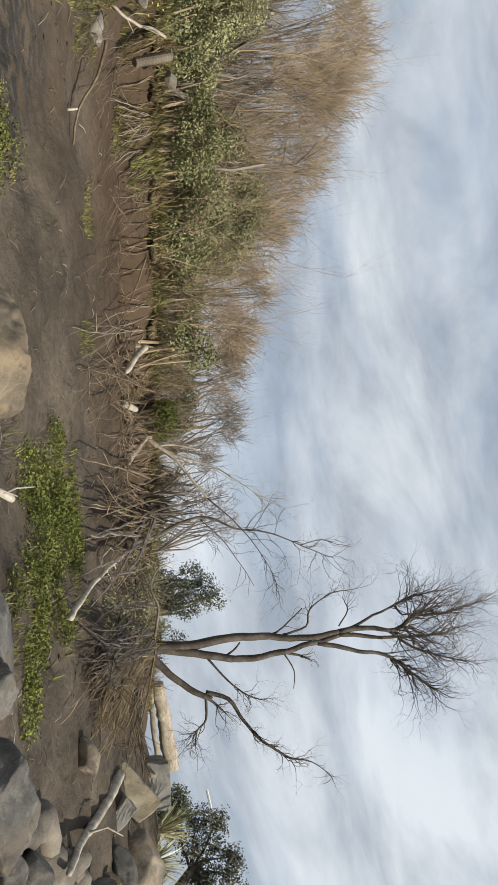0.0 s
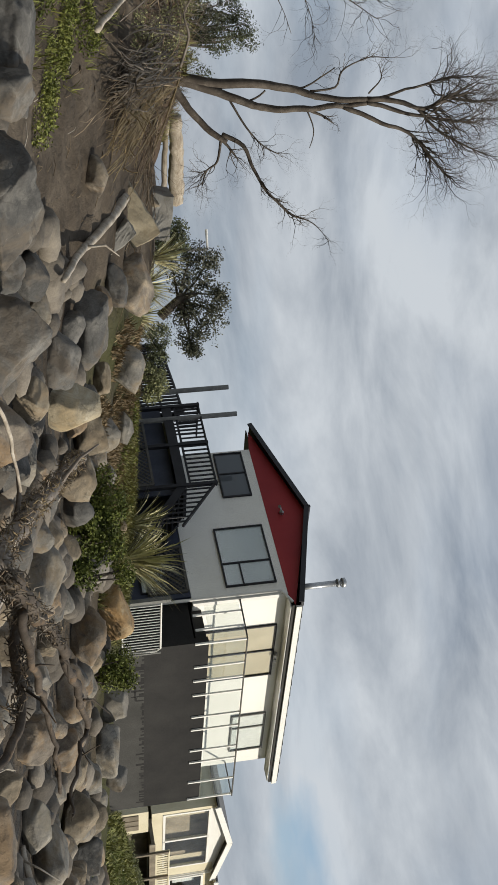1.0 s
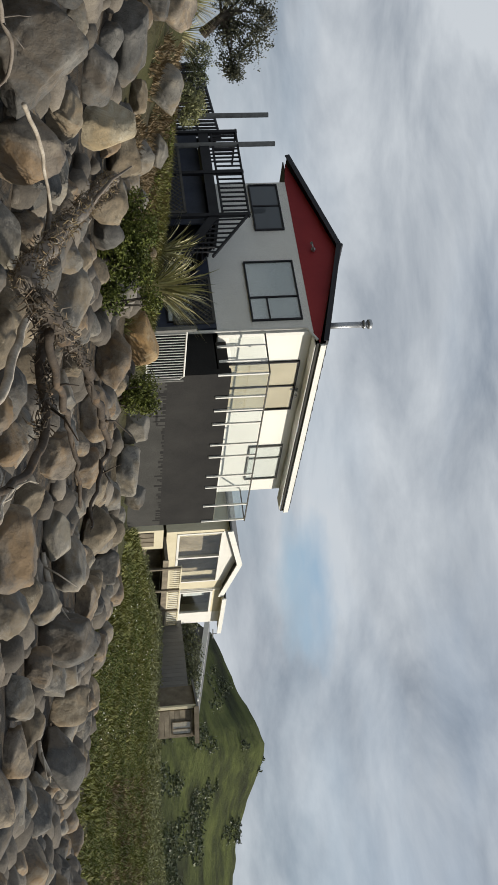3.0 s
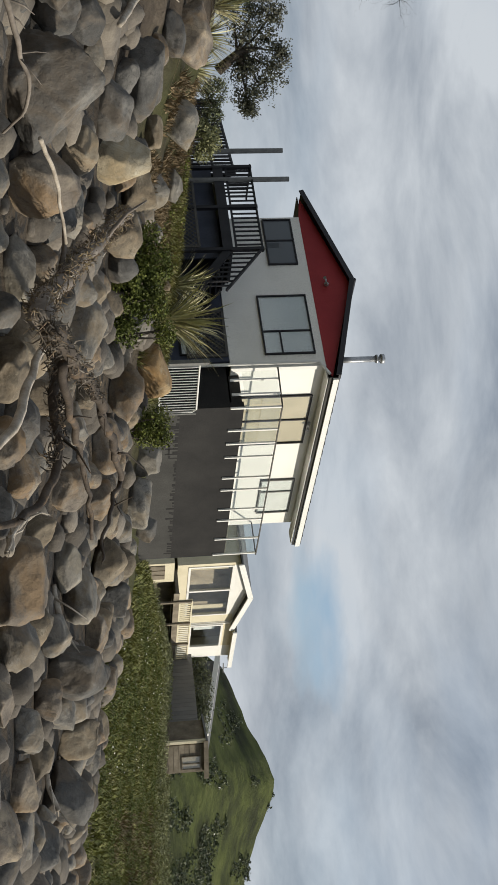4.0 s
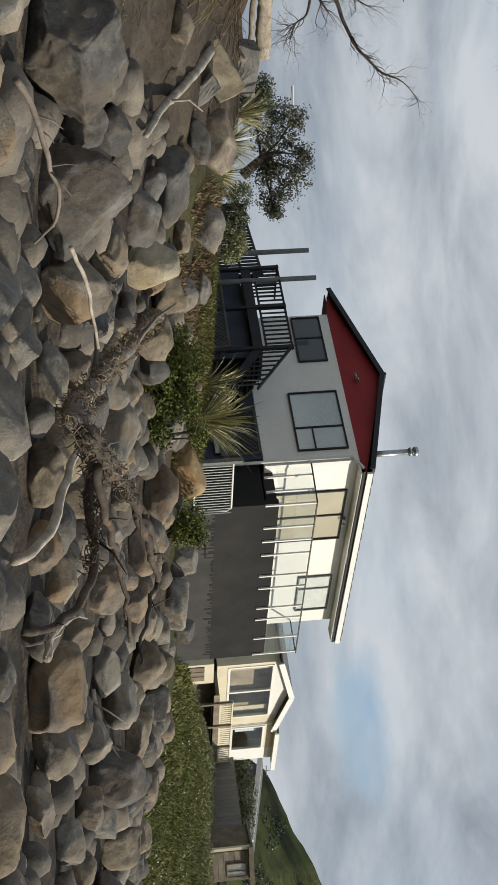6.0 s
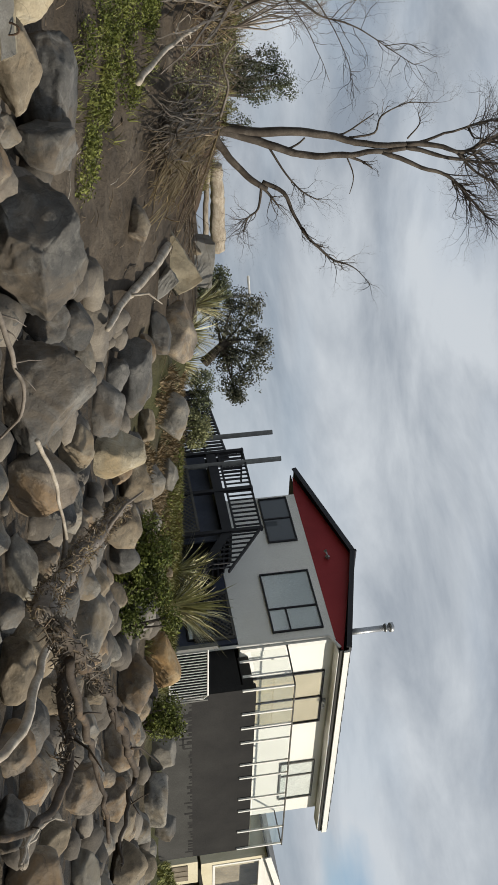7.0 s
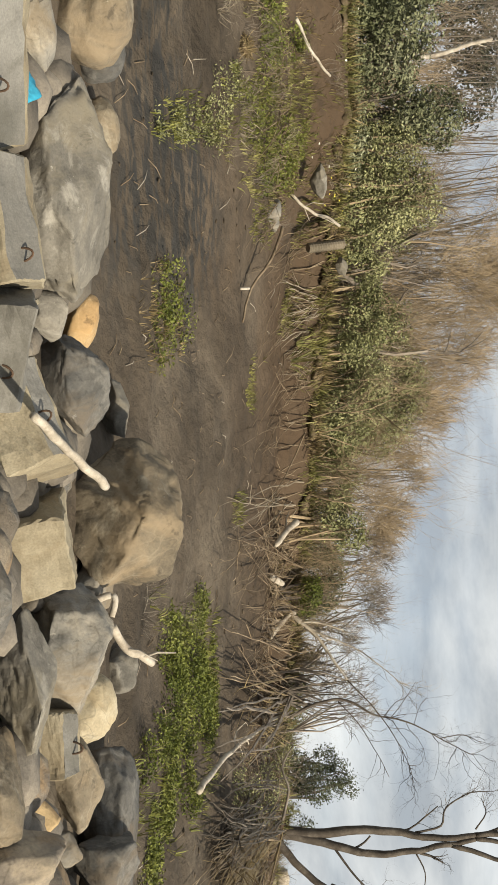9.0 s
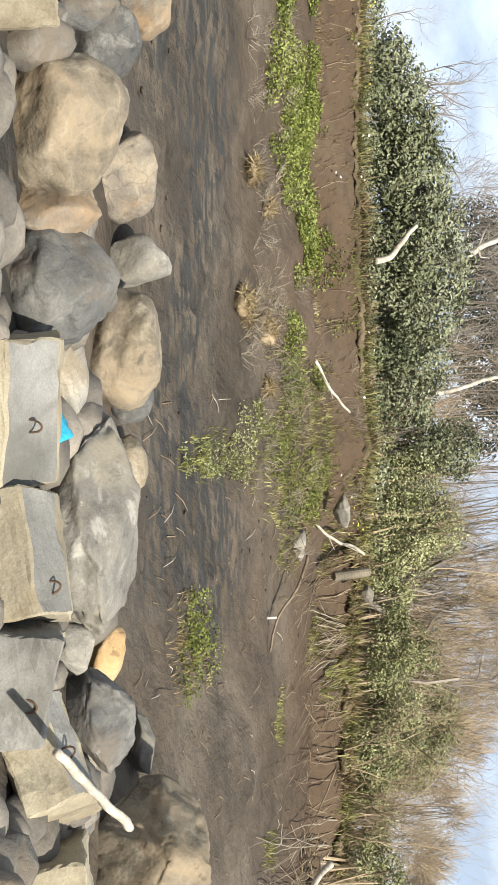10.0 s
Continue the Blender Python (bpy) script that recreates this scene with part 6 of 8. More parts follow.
# brown willows: skyline of the thicket as (bearing, elevation)
SKYLINE = [-54.0, 20.5, -44.0, 22.0, -36.0, 23.0, -28.04, 23.36, -26.13, 23.00, -24.26, 22.10, -22.26, 20.94, -19.93, 20.12, -18.87, 18.02, -16.52, 17.17, -12.86, 15.80, -9.73, 14.58, -7.51, 13.09]
for k in range(44):
    az = -31.5 + 24 * k / 43 + rng.uniform(-0.5, 0.5)
    r = rng.uniform(18.6, 23.5)
    p = on_ground(az, r)
    top = float(np.interp(az, SKYLINE[0::2], SKYLINE[1::2]))
    h = (EYE.z + r * math.tan(radians(top + rng.uniform(-2.6, 0.1)))) - p.z
    shrub("willow", k % 4, az, r, max(0.7, h * 1.06), 0.95 if h > 1.6 else 1.1)
for k in range(40):
    az = -49 + 42 * k / 39 + rng.uniform(-0.8, 0.8)
    r = rng.uniform(19.0, 25.0)
    p = on_ground(az, r)
    top = float(np.interp(az, SKYLINE[0::2], SKYLINE[1::2]))
    h = (EYE.z + r * math.tan(radians(top + rng.uniform(-1.0, 0.3)))) - p.z
    shrub("grey", k % 4, az, r, max(0.8, h * 1.08), 0.85)
for az, r, h in ((-7.5, 21.0, 1.3), (-6.2, 21.5, 1.0), (-9.8, 21, 1.2), (-4.5, 22.0, 0.9), (-12, 21, 1.3), (-14.5, 20, 1.5), (-16.5, 19.5, 1.6), (-2.0, 22.4, 1.0), (-3.2, 21.2, 1.1), (1.5, 21.6, 0.8)):
    shrub("scrub", int(h * 10) % 3, az, r, h)
for az, r, h in ((-41, 14.6, 0.5), (-36, 13.9, 0.55), (-34.0, 14.2, 0.6), (-30, 14.0, 0.5), (-45, 14.2, 0.45), (-49, 13.6, 0.45), (-52, 14.0, 0.5), (-13.3, 9.8, 0.45), (-14.5, 9.6, 0.4), (-28, 15.2, 0.6), (-9.5, 18.3, 0.8), (-7.0, 18.6, 0.9)):
    shrub("scrub", int(h * 10) % 3, az, r, h, 1.3, "low tangled dead twigs on the sand slope", -0.05)


def twig_head(label, lumps, count, mat, seed, length=0.4, rise=0.9):
    """A dense head of fine bare twigs over a few stems. lumps: (centre, radius)."""
    rng = random.Random(seed)
    t = thing("bare_shrub", label, "shrub", group="bare shrubs")
    g, st = Geo(), Geo()
    total = sum(b[1] ** 2 for b in lumps)
    for c, rad in lumps:
        gz = ground_z(c.x, c.y)
        fork = Vector((c.x + rng.uniform(-0.3, 0.3), c.y + rng.uniform(-0.3, 0.3), gz + (c.z - gz) * 0.25))
        for k in range(7):
            end = c + jitter(rng, rad * 0.9)
            mid = fork.lerp(end, 0.5) + jitter(rng, 0.18)
            st.tube([Vector((fork.x, fork.y, gz - 0.05)), fork, mid, end], [0.022, 0.02, 0.012, 0.005], 4)
        for k in range(int(count * rad * rad / total)):
            d = jitter(rng, 1)
            if d.length > 1 or d.length < 0.05:
                continue
            p = c + d * rad * (1 + 0.7 * noise.noise(c * 2 + d * 2.4))
            u = (d * 0.6 + Vector((0, 0, rise)) + jitter(rng, 0.8)).normalized()
            ln = length * rng.uniform(0.4, 1.2)
            q = p + u * ln * 0.55 + jitter(rng, ln * 0.2)
            e = q + (u + jitter(rng, 0.7)).normalized() * ln * 0.5
            w = rng.uniform(0.0025, 0.0048)
            g.tube([p, q, e], [w, w * 0.8, w * 0.35], 3)
            if rng.random() < 0.6:
                g.tube([q, q + (u + jitter(rng, 0.8)).normalized() * ln * 0.4], [w * 0.7, w * 0.3], 3)
    tagged(st.make("woody_stem", TWIG_GREY, t), kind="stuff")
    tagged(g.make("twig_spray", mat, t), kind="stuff")
    return t


def skyline(az):
    return float(np.interp(az, SKYLINE[0::2], SKYLINE[1::2]))


def lumps_under(r, a0, a1, step, below, wide, seed):
    """Lumps set along the thicket's skyline, a little below it."""
    rng = random.Random(seed)
    k = 2 * math.tan(radians(1) / 2)
    out = []
    for az in np.arange(a0, a1, step):
        w = wide * rng.uniform(0.55, 1.35)
        out.append((at(az, skyline(az) - below * w / wide - rng.uniform(0, 1.0), r + rng.uniform(-0.9, 0.9)), w * k * r))
    return out


twig_head("dense brown willow head against the sky", lumps_under(21.0, -31.0, -24.5, 1.0, 1.5, 1.25, 1), 5600, TWIG_BROWN, 1, 0.42)
twig_head("dense brown willow head against the sky", lumps_under(20.4, -25.0, -18.5, 1.0, 1.4, 1.15, 2), 6000, TWIG_BROWN, 2, 0.38)
twig_head("lower brown willow among leafy bushes", lumps_under(19.6, -27.0, -17.5, 1.1, 3.9, 1.2, 3), 5200, TWIG_BROWN, 3, 0.38)
twig_head("feathery brown willow tops on grey stems", lumps_under(21.0, -18.6, -13.0, 0.8, 1.0, 0.85, 4), 4800, TWIG_BROWN, 4, 0.34)
twig_head("feathery grey-brown willow tops on grey stems", lumps_under(21.4, -13.2, -7.6, 0.75, 0.9, 0.7, 5), 3400, TWIG_GREY, 5, 0.3)
twig_head("fine grey twigs round the leaning dead tree", [(at(a, e, 20.2), w) for a, e, w in ((-6.6, 12.0, 0.3), (-5.7, 12.3, 0.36), (-5.0, 11.8, 0.34), (-4.4, 12.4, 0.3), (-5.4, 11.1, 0.34), (-6.4, 11.1, 0.3))], 900, TWIG_GREY, 7, 0.32, 0.6)
twig_head("grey bare branches behind the hedge", lumps_under(22.5, -45.0, -31.0, 1.3, 1.6, 1.3, 6), 5200, TWIG_GREY, 6, 0.5)


# ---- leafy bushes ----
def leaf_bush(name, label, blobs, leaf, count, mat, stem_mat=BARK, upright=0.3, hollow=0.55):
    """A bush: short limbs, and leaves gathered in clumps over uneven lumps. blobs: (centre, radius)."""
    rng = random.Random(int(count + blobs[0][0].x * 100))
    t = thing(name, label, "bush", group="leafy bushes")
    g, st = Geo(), Geo()
    total = sum(b[1] ** 2 for b in blobs)
    foot = min(blobs, key=lambda b: b[0].z)[0]
    for c, rad in blobs:
        gz = ground_z(c.x, c.y)
        for k in range(3):
            root = Vector((c.x + rng.uniform(-0.3, 0.3) * rad, c.y + rng.uniform(-0.3, 0.3) * rad, min(gz, c.z - rad) - 0.05))
            end = c + jitter(rng, rad * 0.7)
            mid = root.lerp(end, 0.5) + jitter(rng, rad * 0.2)
            st.tube([root, mid, end], [0.03, 0.02, 0.008], 5)
        for k in range(int(count * rad * rad / total / 7)):
            d = jitter(rng, 1)
            if d.length < 0.1:
                continue
            d.normalize()
            q = rng.uniform(hollow, 1.0) ** 0.6
            lump = 1 + 0.35 * noise.noise(c * 3 + d * 2.2)
            cl = c + d * rad * q * lump
            for j in range(7):
                n = (d + jitter(rng, 0.9) + Vector((0, 0, upright))).normalized()
                dirn = n.cross(jitter(rng, 1))
                if dirn.length < 0.05:
                    continue
                g.leaf(cl + jitter(rng, leaf * 1.3), dirn.normalized(), n, leaf * rng.uniform(0.7, 1.3), leaf * rng.uniform(0.4, 0.65))
    tagged(st.make("woody_stem", stem_mat, t), kind="stuff")
    tagged(g.make("foliage", mat, t), kind="stuff")
    return t


def blobs(r, *rows):
    k = 2 * math.tan(radians(1) / 2)
    return [(at(a, e, r), w * k * r) for a, e, w in rows]


leaf_bush("coastal_hedge", "dense grey-green leathery-leaved hedge on the bank top", blobs(17.6, (-51.48, 15.14, 1.12), (-49.85, 15.43, 1.47), (-47.92, 15.84, 1.73), (-45.96, 16.24, 2.00), (-47.02, 15.47, 1.47)), 0.075, 12000, LEAF_HEDGE)
leaf_bush("coastal_hedge", "dense grey-green leathery-leaved hedge on the bank top", blobs(17.8, (-43.70, 16.63, 2.08), (-41.41, 16.86, 2.27), (-39.25, 16.43, 2.19), (-42.53, 15.45, 1.60), (-40.12, 15.28, 1.60)), 0.075, 14000, LEAF_HEDGE)
leaf_bush("coastal_hedge", "rounded dark leathery-leaved bush on the bank top", blobs(17.4, (-37.08, 16.10, 1.92), (-35.19, 15.63, 1.55), (-32.72, 17.72, 1.47), (-32.92, 16.69, 1.28), (-37.67, 15.34, 1.33)), 0.06, 12000, LEAF_HEDGE)
leaf_bush("coastal_bush", "feathery olive-green bush on the bank top", blobs(17.4, (-31.33, 15.68, 1.47), (-29.91, 16.50, 1.33), (-30.01, 14.94, 1.12), (-28.62, 17.19, 1.12), (-28.32, 15.73, 1.20)), 0.045, 9000, LEAF_OLIVE, TWIG_BROWN)
leaf_bush("coastal_bush", "olive-green bush among bare willows", blobs(18.2, (-19.31, 13.02, 1.28), (-17.96, 13.20, 1.20), (-18.57, 12.19, 1.01), (-20.27, 14.37, 1.20), (-18.92, 14.56, 0.93)), 0.05, 8000, LEAF_OLIVE, TWIG_BROWN)
leaf_bush("coastal_bush", "olive-brown bush among bare willows", blobs(20.0, (-28.97, 14.88, 1.60), (-27.42, 15.86, 1.33), (-27.24, 14.61, 1.20)), 0.05, 5000, LEAF_OLIVE, TWIG_BROWN)
leaf_bush("coastal_bush", "small dark bush at the bank edge", blobs(20.6, (-10.40, 11.30, 1.01), (-11.44, 11.79, 0.80), (-12.18, 11.19, 0.75)), 0.05, 3500, LEAF_DARK)
leaf_bush("coastal_bush", "dark spreading bush beside the bare tree", blobs(23.0, (-2.77, 10.51, 0.75), (-2.06, 10.90, 0.80), (-2.18, 9.78, 0.80), (-1.48, 11.28, 0.59), (-1.35, 10.07, 0.69), (-2.12, 9.11, 0.69), (-2.90, 9.33, 0.53)), 0.045, 6000, LEAF_DARK, TWIG_GREY, hollow=0.3)
leaf_bush("coastal_bush", "low bright green shrub on the bank edge", blobs(19.0, (-10.45, 10.72, 0.55), (-9.93, 10.51, 0.45), (-10.85, 10.86, 0.42)), 0.045, 2600, LEAF_GREEN)
for az, el, h in ((-7.01, 9.90, 1.1), (-6.20, 9.82, 1.2), (-5.54, 9.75, 0.9), (-7.64, 10.37, 1.0)):
    shrub("grey", 1, az, 20.4, h, 1.0)


leaf_bush("coastal_bush", "straggling olive scrub along the crest of the bank", blobs(20.8, *[(az, 9.9 + 0.5 * math.sin(az * 3.1), 0.55 + 0.2 * math.sin(az * 1.7)) for az in np.arange(-13.0, -6.0, 0.8)]), 0.045, 5200, LEAF_OLIVE, TWIG_GREY, hollow=0.2)
leaf_bush("coastal_bush", "straggling dark scrub around the bare tree", blobs(22.6, *[(az, 9.2 + 0.4 * math.sin(az * 2.3), 0.5 + 0.2 * math.sin(az * 1.9)) for az in np.arange(-6.0, 0.4, 0.75)]), 0.045, 3600, LEAF_DARK, TWIG_GREY, hollow=0.2)
leaf_bush("coastal_bush", "olive-green undergrowth among the bare willows", blobs(17.5, *[(az, 14.6 + 0.7 * math.sin(az * 2.9), 1.05 + 0.35 * math.sin(az * 1.3)) for az in np.arange(-33.0, -21.5, 0.9)]), 0.05, 16000, LEAF_OLIVE, TWIG_BROWN, hollow=0.2)
leaf_bush("coastal_bush", "grey-green undergrowth at the foot of the willows", blobs(18.5, *[(az, 12.5 + (-az - 14) * 0.13 + 0.5 * math.sin(az * 2.3), 0.9 + 0.3 * math.sin(az * 1.7)) for az in np.arange(-23.0, -13.0, 0.9)]), 0.05, 10000, LEAF_OLIVE, TWIG_BROWN, hollow=0.2)


leaf_bush("coastal_bush", "tall olive-green bush rising to the tops of the willows", blobs(19.4, (-23.9, 14.2, 1.1), (-22.6, 14.9, 1.2), (-21.4, 15.6, 1.2), (-20.3, 16.2, 1.1), (-19.2, 16.0, 1.0), (-18.2, 15.4, 1.0), (-17.4, 14.6, 0.9), (-22.0, 13.6, 1.1), (-20.0, 14.4, 1.1)), 0.05, 13000, LEAF_OLIVE, TWIG_BROWN, hollow=0.25)
leaf_bush("coastal_bush", "grey-green bush in the shade of bare branches", blobs(21.5, (-15.8, 12.6, 0.8), (-14.6, 12.4, 0.8), (-13.2, 12.1, 0.8), (-12.0, 11.7, 0.75), (-10.9, 11.5, 0.7), (-9.8, 11.0, 0.6)), 0.045, 6500, LEAF_DARK, TWIG_GREY, hollow=0.2)
leaf_bush("coastal_hedge", "low dense skirt of the leathery-leaved hedge", blobs(17.0, *[(a, 13.9 + 0.25 * math.sin(a * 2.1), 0.75) for a in np.arange(-57.0, -30.0, 1.2)]), 0.06, 15000, LEAF_HEDGE)
leaf_bush("shelter_trees", "dark evergreen shelter trees behind the hedge", blobs(33.0, *[(a, 19.6 + 0.7 * math.sin(a * 1.9), 1.5 + 0.4 * math.sin(a * 3.1)) for a in np.arange(-43.5, -33.0, 1.2)]), 0.12, 15000, LEAF_SHADE)


def build_leafy_tree():
    rng = random.Random(31)
    t = thing("coastal_tree", "round-headed evergreen coastal tree with a dark open crown", "tree", group="coastal trees")
    r = 27.0
    trunk = line(r, 10.91, 6.61, 10.17, 7.52, 9.93, 8.30)
    Geo().tube(trunk, [0.12, 0.09, 0.06], 7).make("trunk", BARK, t, smooth=True)
    g = Geo()
    st = Geo()
    k = 2 * math.tan(radians(1) / 2)
    for a, e, w in ((8.19, 8.31, 0.69), (8.44, 9.07, 0.59), (9.31, 8.68, 0.75), (10.06, 9.37, 0.48), (10.82, 9.19, 0.59), (10.55, 8.29, 0.69), (11.57, 8.54, 0.69), (12.07, 7.88, 0.59), (10.92, 7.64, 0.59), (12.58, 8.06, 0.32), (9.30, 7.79, 0.69), (8.18, 7.29, 0.64)):
        c, rad = at(a, e, r), w * k * r
        st.tube([trunk[1], trunk[1].lerp(c, 0.5) + jitter(rng, 0.1), c], [0.04, 0.025, 0.01], 5)
        for i in range(115):
            d = jitter(rng, 1).normalized()
            cl = c + d * rad * rng.uniform(0.3, 1.35) * (1 + 0.4 * noise.noise(c + d * 2))
            for j in range(6):
                n = (d + jitter(rng, 0.8)).normalized()
                dirn = n.cross(jitter(rng, 1))
                if dirn.length > 0.05:
                    g.leaf(cl + jitter(rng, 0.07), dirn.normalized(), n, 0.065 * rng.uniform(0.7, 1.2), 0.036)
    tagged(st.make("crown_limb", BARK, t), kind="stuff")
    tagged(g.make("crown", LEAF_COAST, t), kind="stuff")


build_leafy_tree()
leaf_bush("coastal_bush", "dark low bush behind the boulders", blobs(26.5, (6.97, 7.55, 0.59), (7.57, 7.67, 0.53), (7.45, 7.04, 0.53), (11.79, 6.46, 0.59), (12.68, 6.32, 0.53), (13.70, 6.16, 0.48)), 0.07, 4200, LEAF_DARK)
leaf_bush("coastal_bush", "grey-green bush at the foot of the fence", blobs(24.0, (13.96, 6.29, 0.53), (14.47, 6.01, 0.48), (13.44, 5.78, 0.48)), 0.05, 2500, LEAF_OLIVE)
leaf_bush("ground_cover_shrub", "bright green succulent shrub growing among boulders", blobs(15.6, (20.63, 1.97, 1.12), (21.67, 1.45, 0.91), (20.13, 2.79, 1.07), (19.50, 3.47, 0.85), (22.62, 2.15, 0.64), (21.47, 3.26, 0.80), (18.31, 3.26, 0.59), (22.83, 3.87, 0.48)), 0.05, 11000, LEAF_GREEN)
leaf_bush("ground_cover_shrub", "dull green shrub beside the base wall", blobs(19.5, (26.93, 3.28, 0.69), (27.44, 2.86, 0.64), (27.61, 3.57, 0.43), (27.03, 2.48, 0.48)), 0.055, 3200, LEAF_GREEN)


# ---- flax and grasses ----
def flax(az, el, r, height, count, label, seed, mat=None):
    rng = random.Random(seed)
    g = Geo()
    p = at(az, el, r)
    for k in range(count):
        a = rng.uniform(0, 2 * math.pi)
        out = Vector((math.cos(a), math.sin(a), 0))
        d = (out * rng.uniform(0.1, 1.4) + Vector((0, 0, 1))).normalized()
        ln = height * rng.uniform(0.6, 1.15)
        bend = (out * 0.8 - Vector((0, 0, 0.55 * rng.random()))).normalized()
        base = out * rng.uniform(0, 0.14)
        pts = [base, base + d * ln * 0.4, base + d * ln * 0.74 + bend * ln * 0.06, base + d * ln * 0.98 + bend * ln * 0.18]
        s = d.cross(out)
        s = (s.normalized() if s.length > 0.05 else Vector((1, 0, 0))) * 0.016 * height
        n = len(g.v)
        for q, w in zip(pts, (0.8, 1.0, 0.7, 0.05)):
            g.v += [tuple(q - s * w), tuple(q + s * w)]
        g.f += [(n + 2 * i, n + 2 * i + 1, n + 2 * i + 3, n + 2 * i + 2) for i in range(3)]
    ob = g.make("flax_clump", mat or FLAX)
    ob.location = (p.x, p.y, min(p.z, ground_z(p.x, p.y) + 0.1))
    return tagged(ob, label, "flax", "flax clumps")


flax(22.20, 4.82, 22.6, 1.2, 130, "large flax clump with straw-striped blades below the gable", 1)
flax(20.60, 4.75, 23.0, 0.85, 70, "flax clump against the lattice", 2)
flax(10.76, 5.19, 19.5, 0.62, 110, "straw-coloured flax clump above the boulders", 3)
flax(9.40, 5.79, 20.0, 0.62, 110, "green flax clump above the boulders", 4)
flax(8.18, 6.52, 20.5, 0.62, 80, "green flax clump above the boulders", 5)
flax(-21.57, 12.87, 16.9, 0.5, 24, "small flax plant on the bank edge", 6, GRASS_LIME)
flax(-22.46, 13.18, 17.0, 0.5, 20, "small flax plant on the bank edge", 7, GRASS_LIME)


def oval(u, v):
    """Falls from 1 in the middle of a stretch to below 0 past its rounded edge."""
    return 1.6 * (1 - (abs(2 * u - 1) ** 2.6 + abs(2 * v - 1) ** 2.6))


def grass(name, label, areas, per, height, mat, seed, width=0.012, patch=0.0, lean=0.7, cat="grass"):
    """Blades over stretches of the ground: areas of (bearing from, to, range from, to)."""
    rng = random.Random(seed)
    g = Geo()
    for a0, a1, r0, r1 in areas:
        n = int(per * abs(a1 - a0) * math.pi / 180 * (r1 * r1 - r0 * r0) / 2)
        for _ in range(n):
            az, r = rng.uniform(a0, a1), math.sqrt(rng.uniform(r0 * r0, r1 * r1))
            x, y = r * math.sin(radians(az)), r * math.cos(radians(az))
            edge = oval((az - a0) / (a1 - a0), (r - r0) / (r1 - r0))
            if noise.noise(Vector((x, y, seed)) * 1.3) + 0.5 * noise.noise(Vector((x, y, seed)) * 3.5) < patch - max(-1.0, min(edge, 1.0)) * 0.45 + 0.3:
                continue
            p = Vector((x, y, ground_z(x, y) - 0.01))
            for k in range(3):
                a = rng.uniform(0, 2 * math.pi)
                out = Vector((math.cos(a), math.sin(a), 0))
                d = (out * rng.uniform(0.1, lean) + Vector((0, 0, 1))).normalized()
                g.blade(p + out * 0.02, d, out, height * rng.uniform(0.5, 1.25), width * rng.uniform(0.7, 1.4))
    ob = g.make(name, mat)
    return tagged(ob, label, cat, kind="stuff")


def creeper(name, label, areas, per, leaf, mat, seed, patch=0.0, high=0.12):
    """Low leafy ground cover: short leafy shoots over stretches of the ground."""
    rng = random.Random(seed)
    g = Geo()
    for a0, a1, r0, r1 in areas:
        n = int(per * abs(a1 - a0) * math.pi / 180 * (r1 * r1 - r0 * r0) / 2)
        for _ in range(n):
            az, r = rng.uniform(a0, a1), math.sqrt(rng.uniform(r0 * r0, r1 * r1))
            x, y = r * math.sin(radians(az)), r * math.cos(radians(az))
            edge = oval((az - a0) / (a1 - a0), (r - r0) / (r1 - r0))
            q = 1.5 * noise.noise(Vector((x, y, seed)) * 1.1) + 0.8 * noise.noise(Vector((x, y, seed)) * 3.1) - (patch - max(-1.0, min(edge, 1.0)) * 0.45 + 0.3)
            if q < 0:
                continue
            top = high * min(1.0, 0.35 + q * 1.6)
            for k in range(5):
                p = Vector((x + rng.gauss(0, 0.03), y + rng.gauss(0, 0.03), ground_z(x, y) + top * rng.random()))
                n_ = (jitter(rng, 0.9) + Vector((0, 0, 0.8))).normalized()
                dirn = n_.cross(jitter(rng, 1))
                if dirn.length > 0.05:
                    g.leaf(p, dirn.normalized(), n_, leaf * rng.uniform(0.7, 1.3), leaf * rng.uniform(0.45, 0.7))
    ob = g.make(name, mat)
    return tagged(ob, label, "ground cover", kind="stuff")


def rr(az, e0, e1):
    return hit(az, e0), hit(az, e1)


def band(a0, a1, e0, e1):
    """A stretch of ground between two bearings, its ranges taken where two elevations meet the slope half-way."""
    q = rr((a0 + a1) / 2, e0, e1)
    return (a0, a1, q[0], q[1])


creeper("ground_cover", "bright green ground cover spreading over the sand", [band(-11.5, -7.0, 3.2, 5.9), band(-8.0, -3.6, 2.6, 5.8), band(-5.0, -0.8, 1.6, 4.4), band(-2.5, 1.2, 1.2, 3.4), band(0.0, 3.0, 1.0, 2.7)], 620, 0.034, LEAF_GREEN, 3, 0.0, 0.13)
grass("sand_grass", "thin olive grass tufts over the sand", [band(-11.5, -6.0, 2.6, 6.2), band(-7.0, 0.5, 1.2, 5.4)], 80, 0.16, GRASS_GREEN, 4, 0.009, 0.05)
creeper("ground_cover", "yellow-green ground cover below the bank edge", [band(-58, -47, 9.4, 13.2), band(-51, -41, 9.6, 13.2), band(-45.0, -36, 9.6, 13.0)], 560, 0.042, LEAF_LIME, 5, -0.02, 0.15)
grass("bank_grass", "yellow-green grass on the slumped bank", [band(-38.0, -29.0, 8.6, 12.8), band(-35.5, -30.5, 9.2, 11.8), band(-54, -46, 12.6, 13.8)], 110, 0.13, GRASS_LIME, 6, 0.010, -0.12)
creeper("ground_cover", "yellow-green weeds on the slumped bank", [band(-37.0, -29.5, 9.0, 12.4)], 420, 0.036, LEAF_GREEN, 61, 0.08, 0.12)
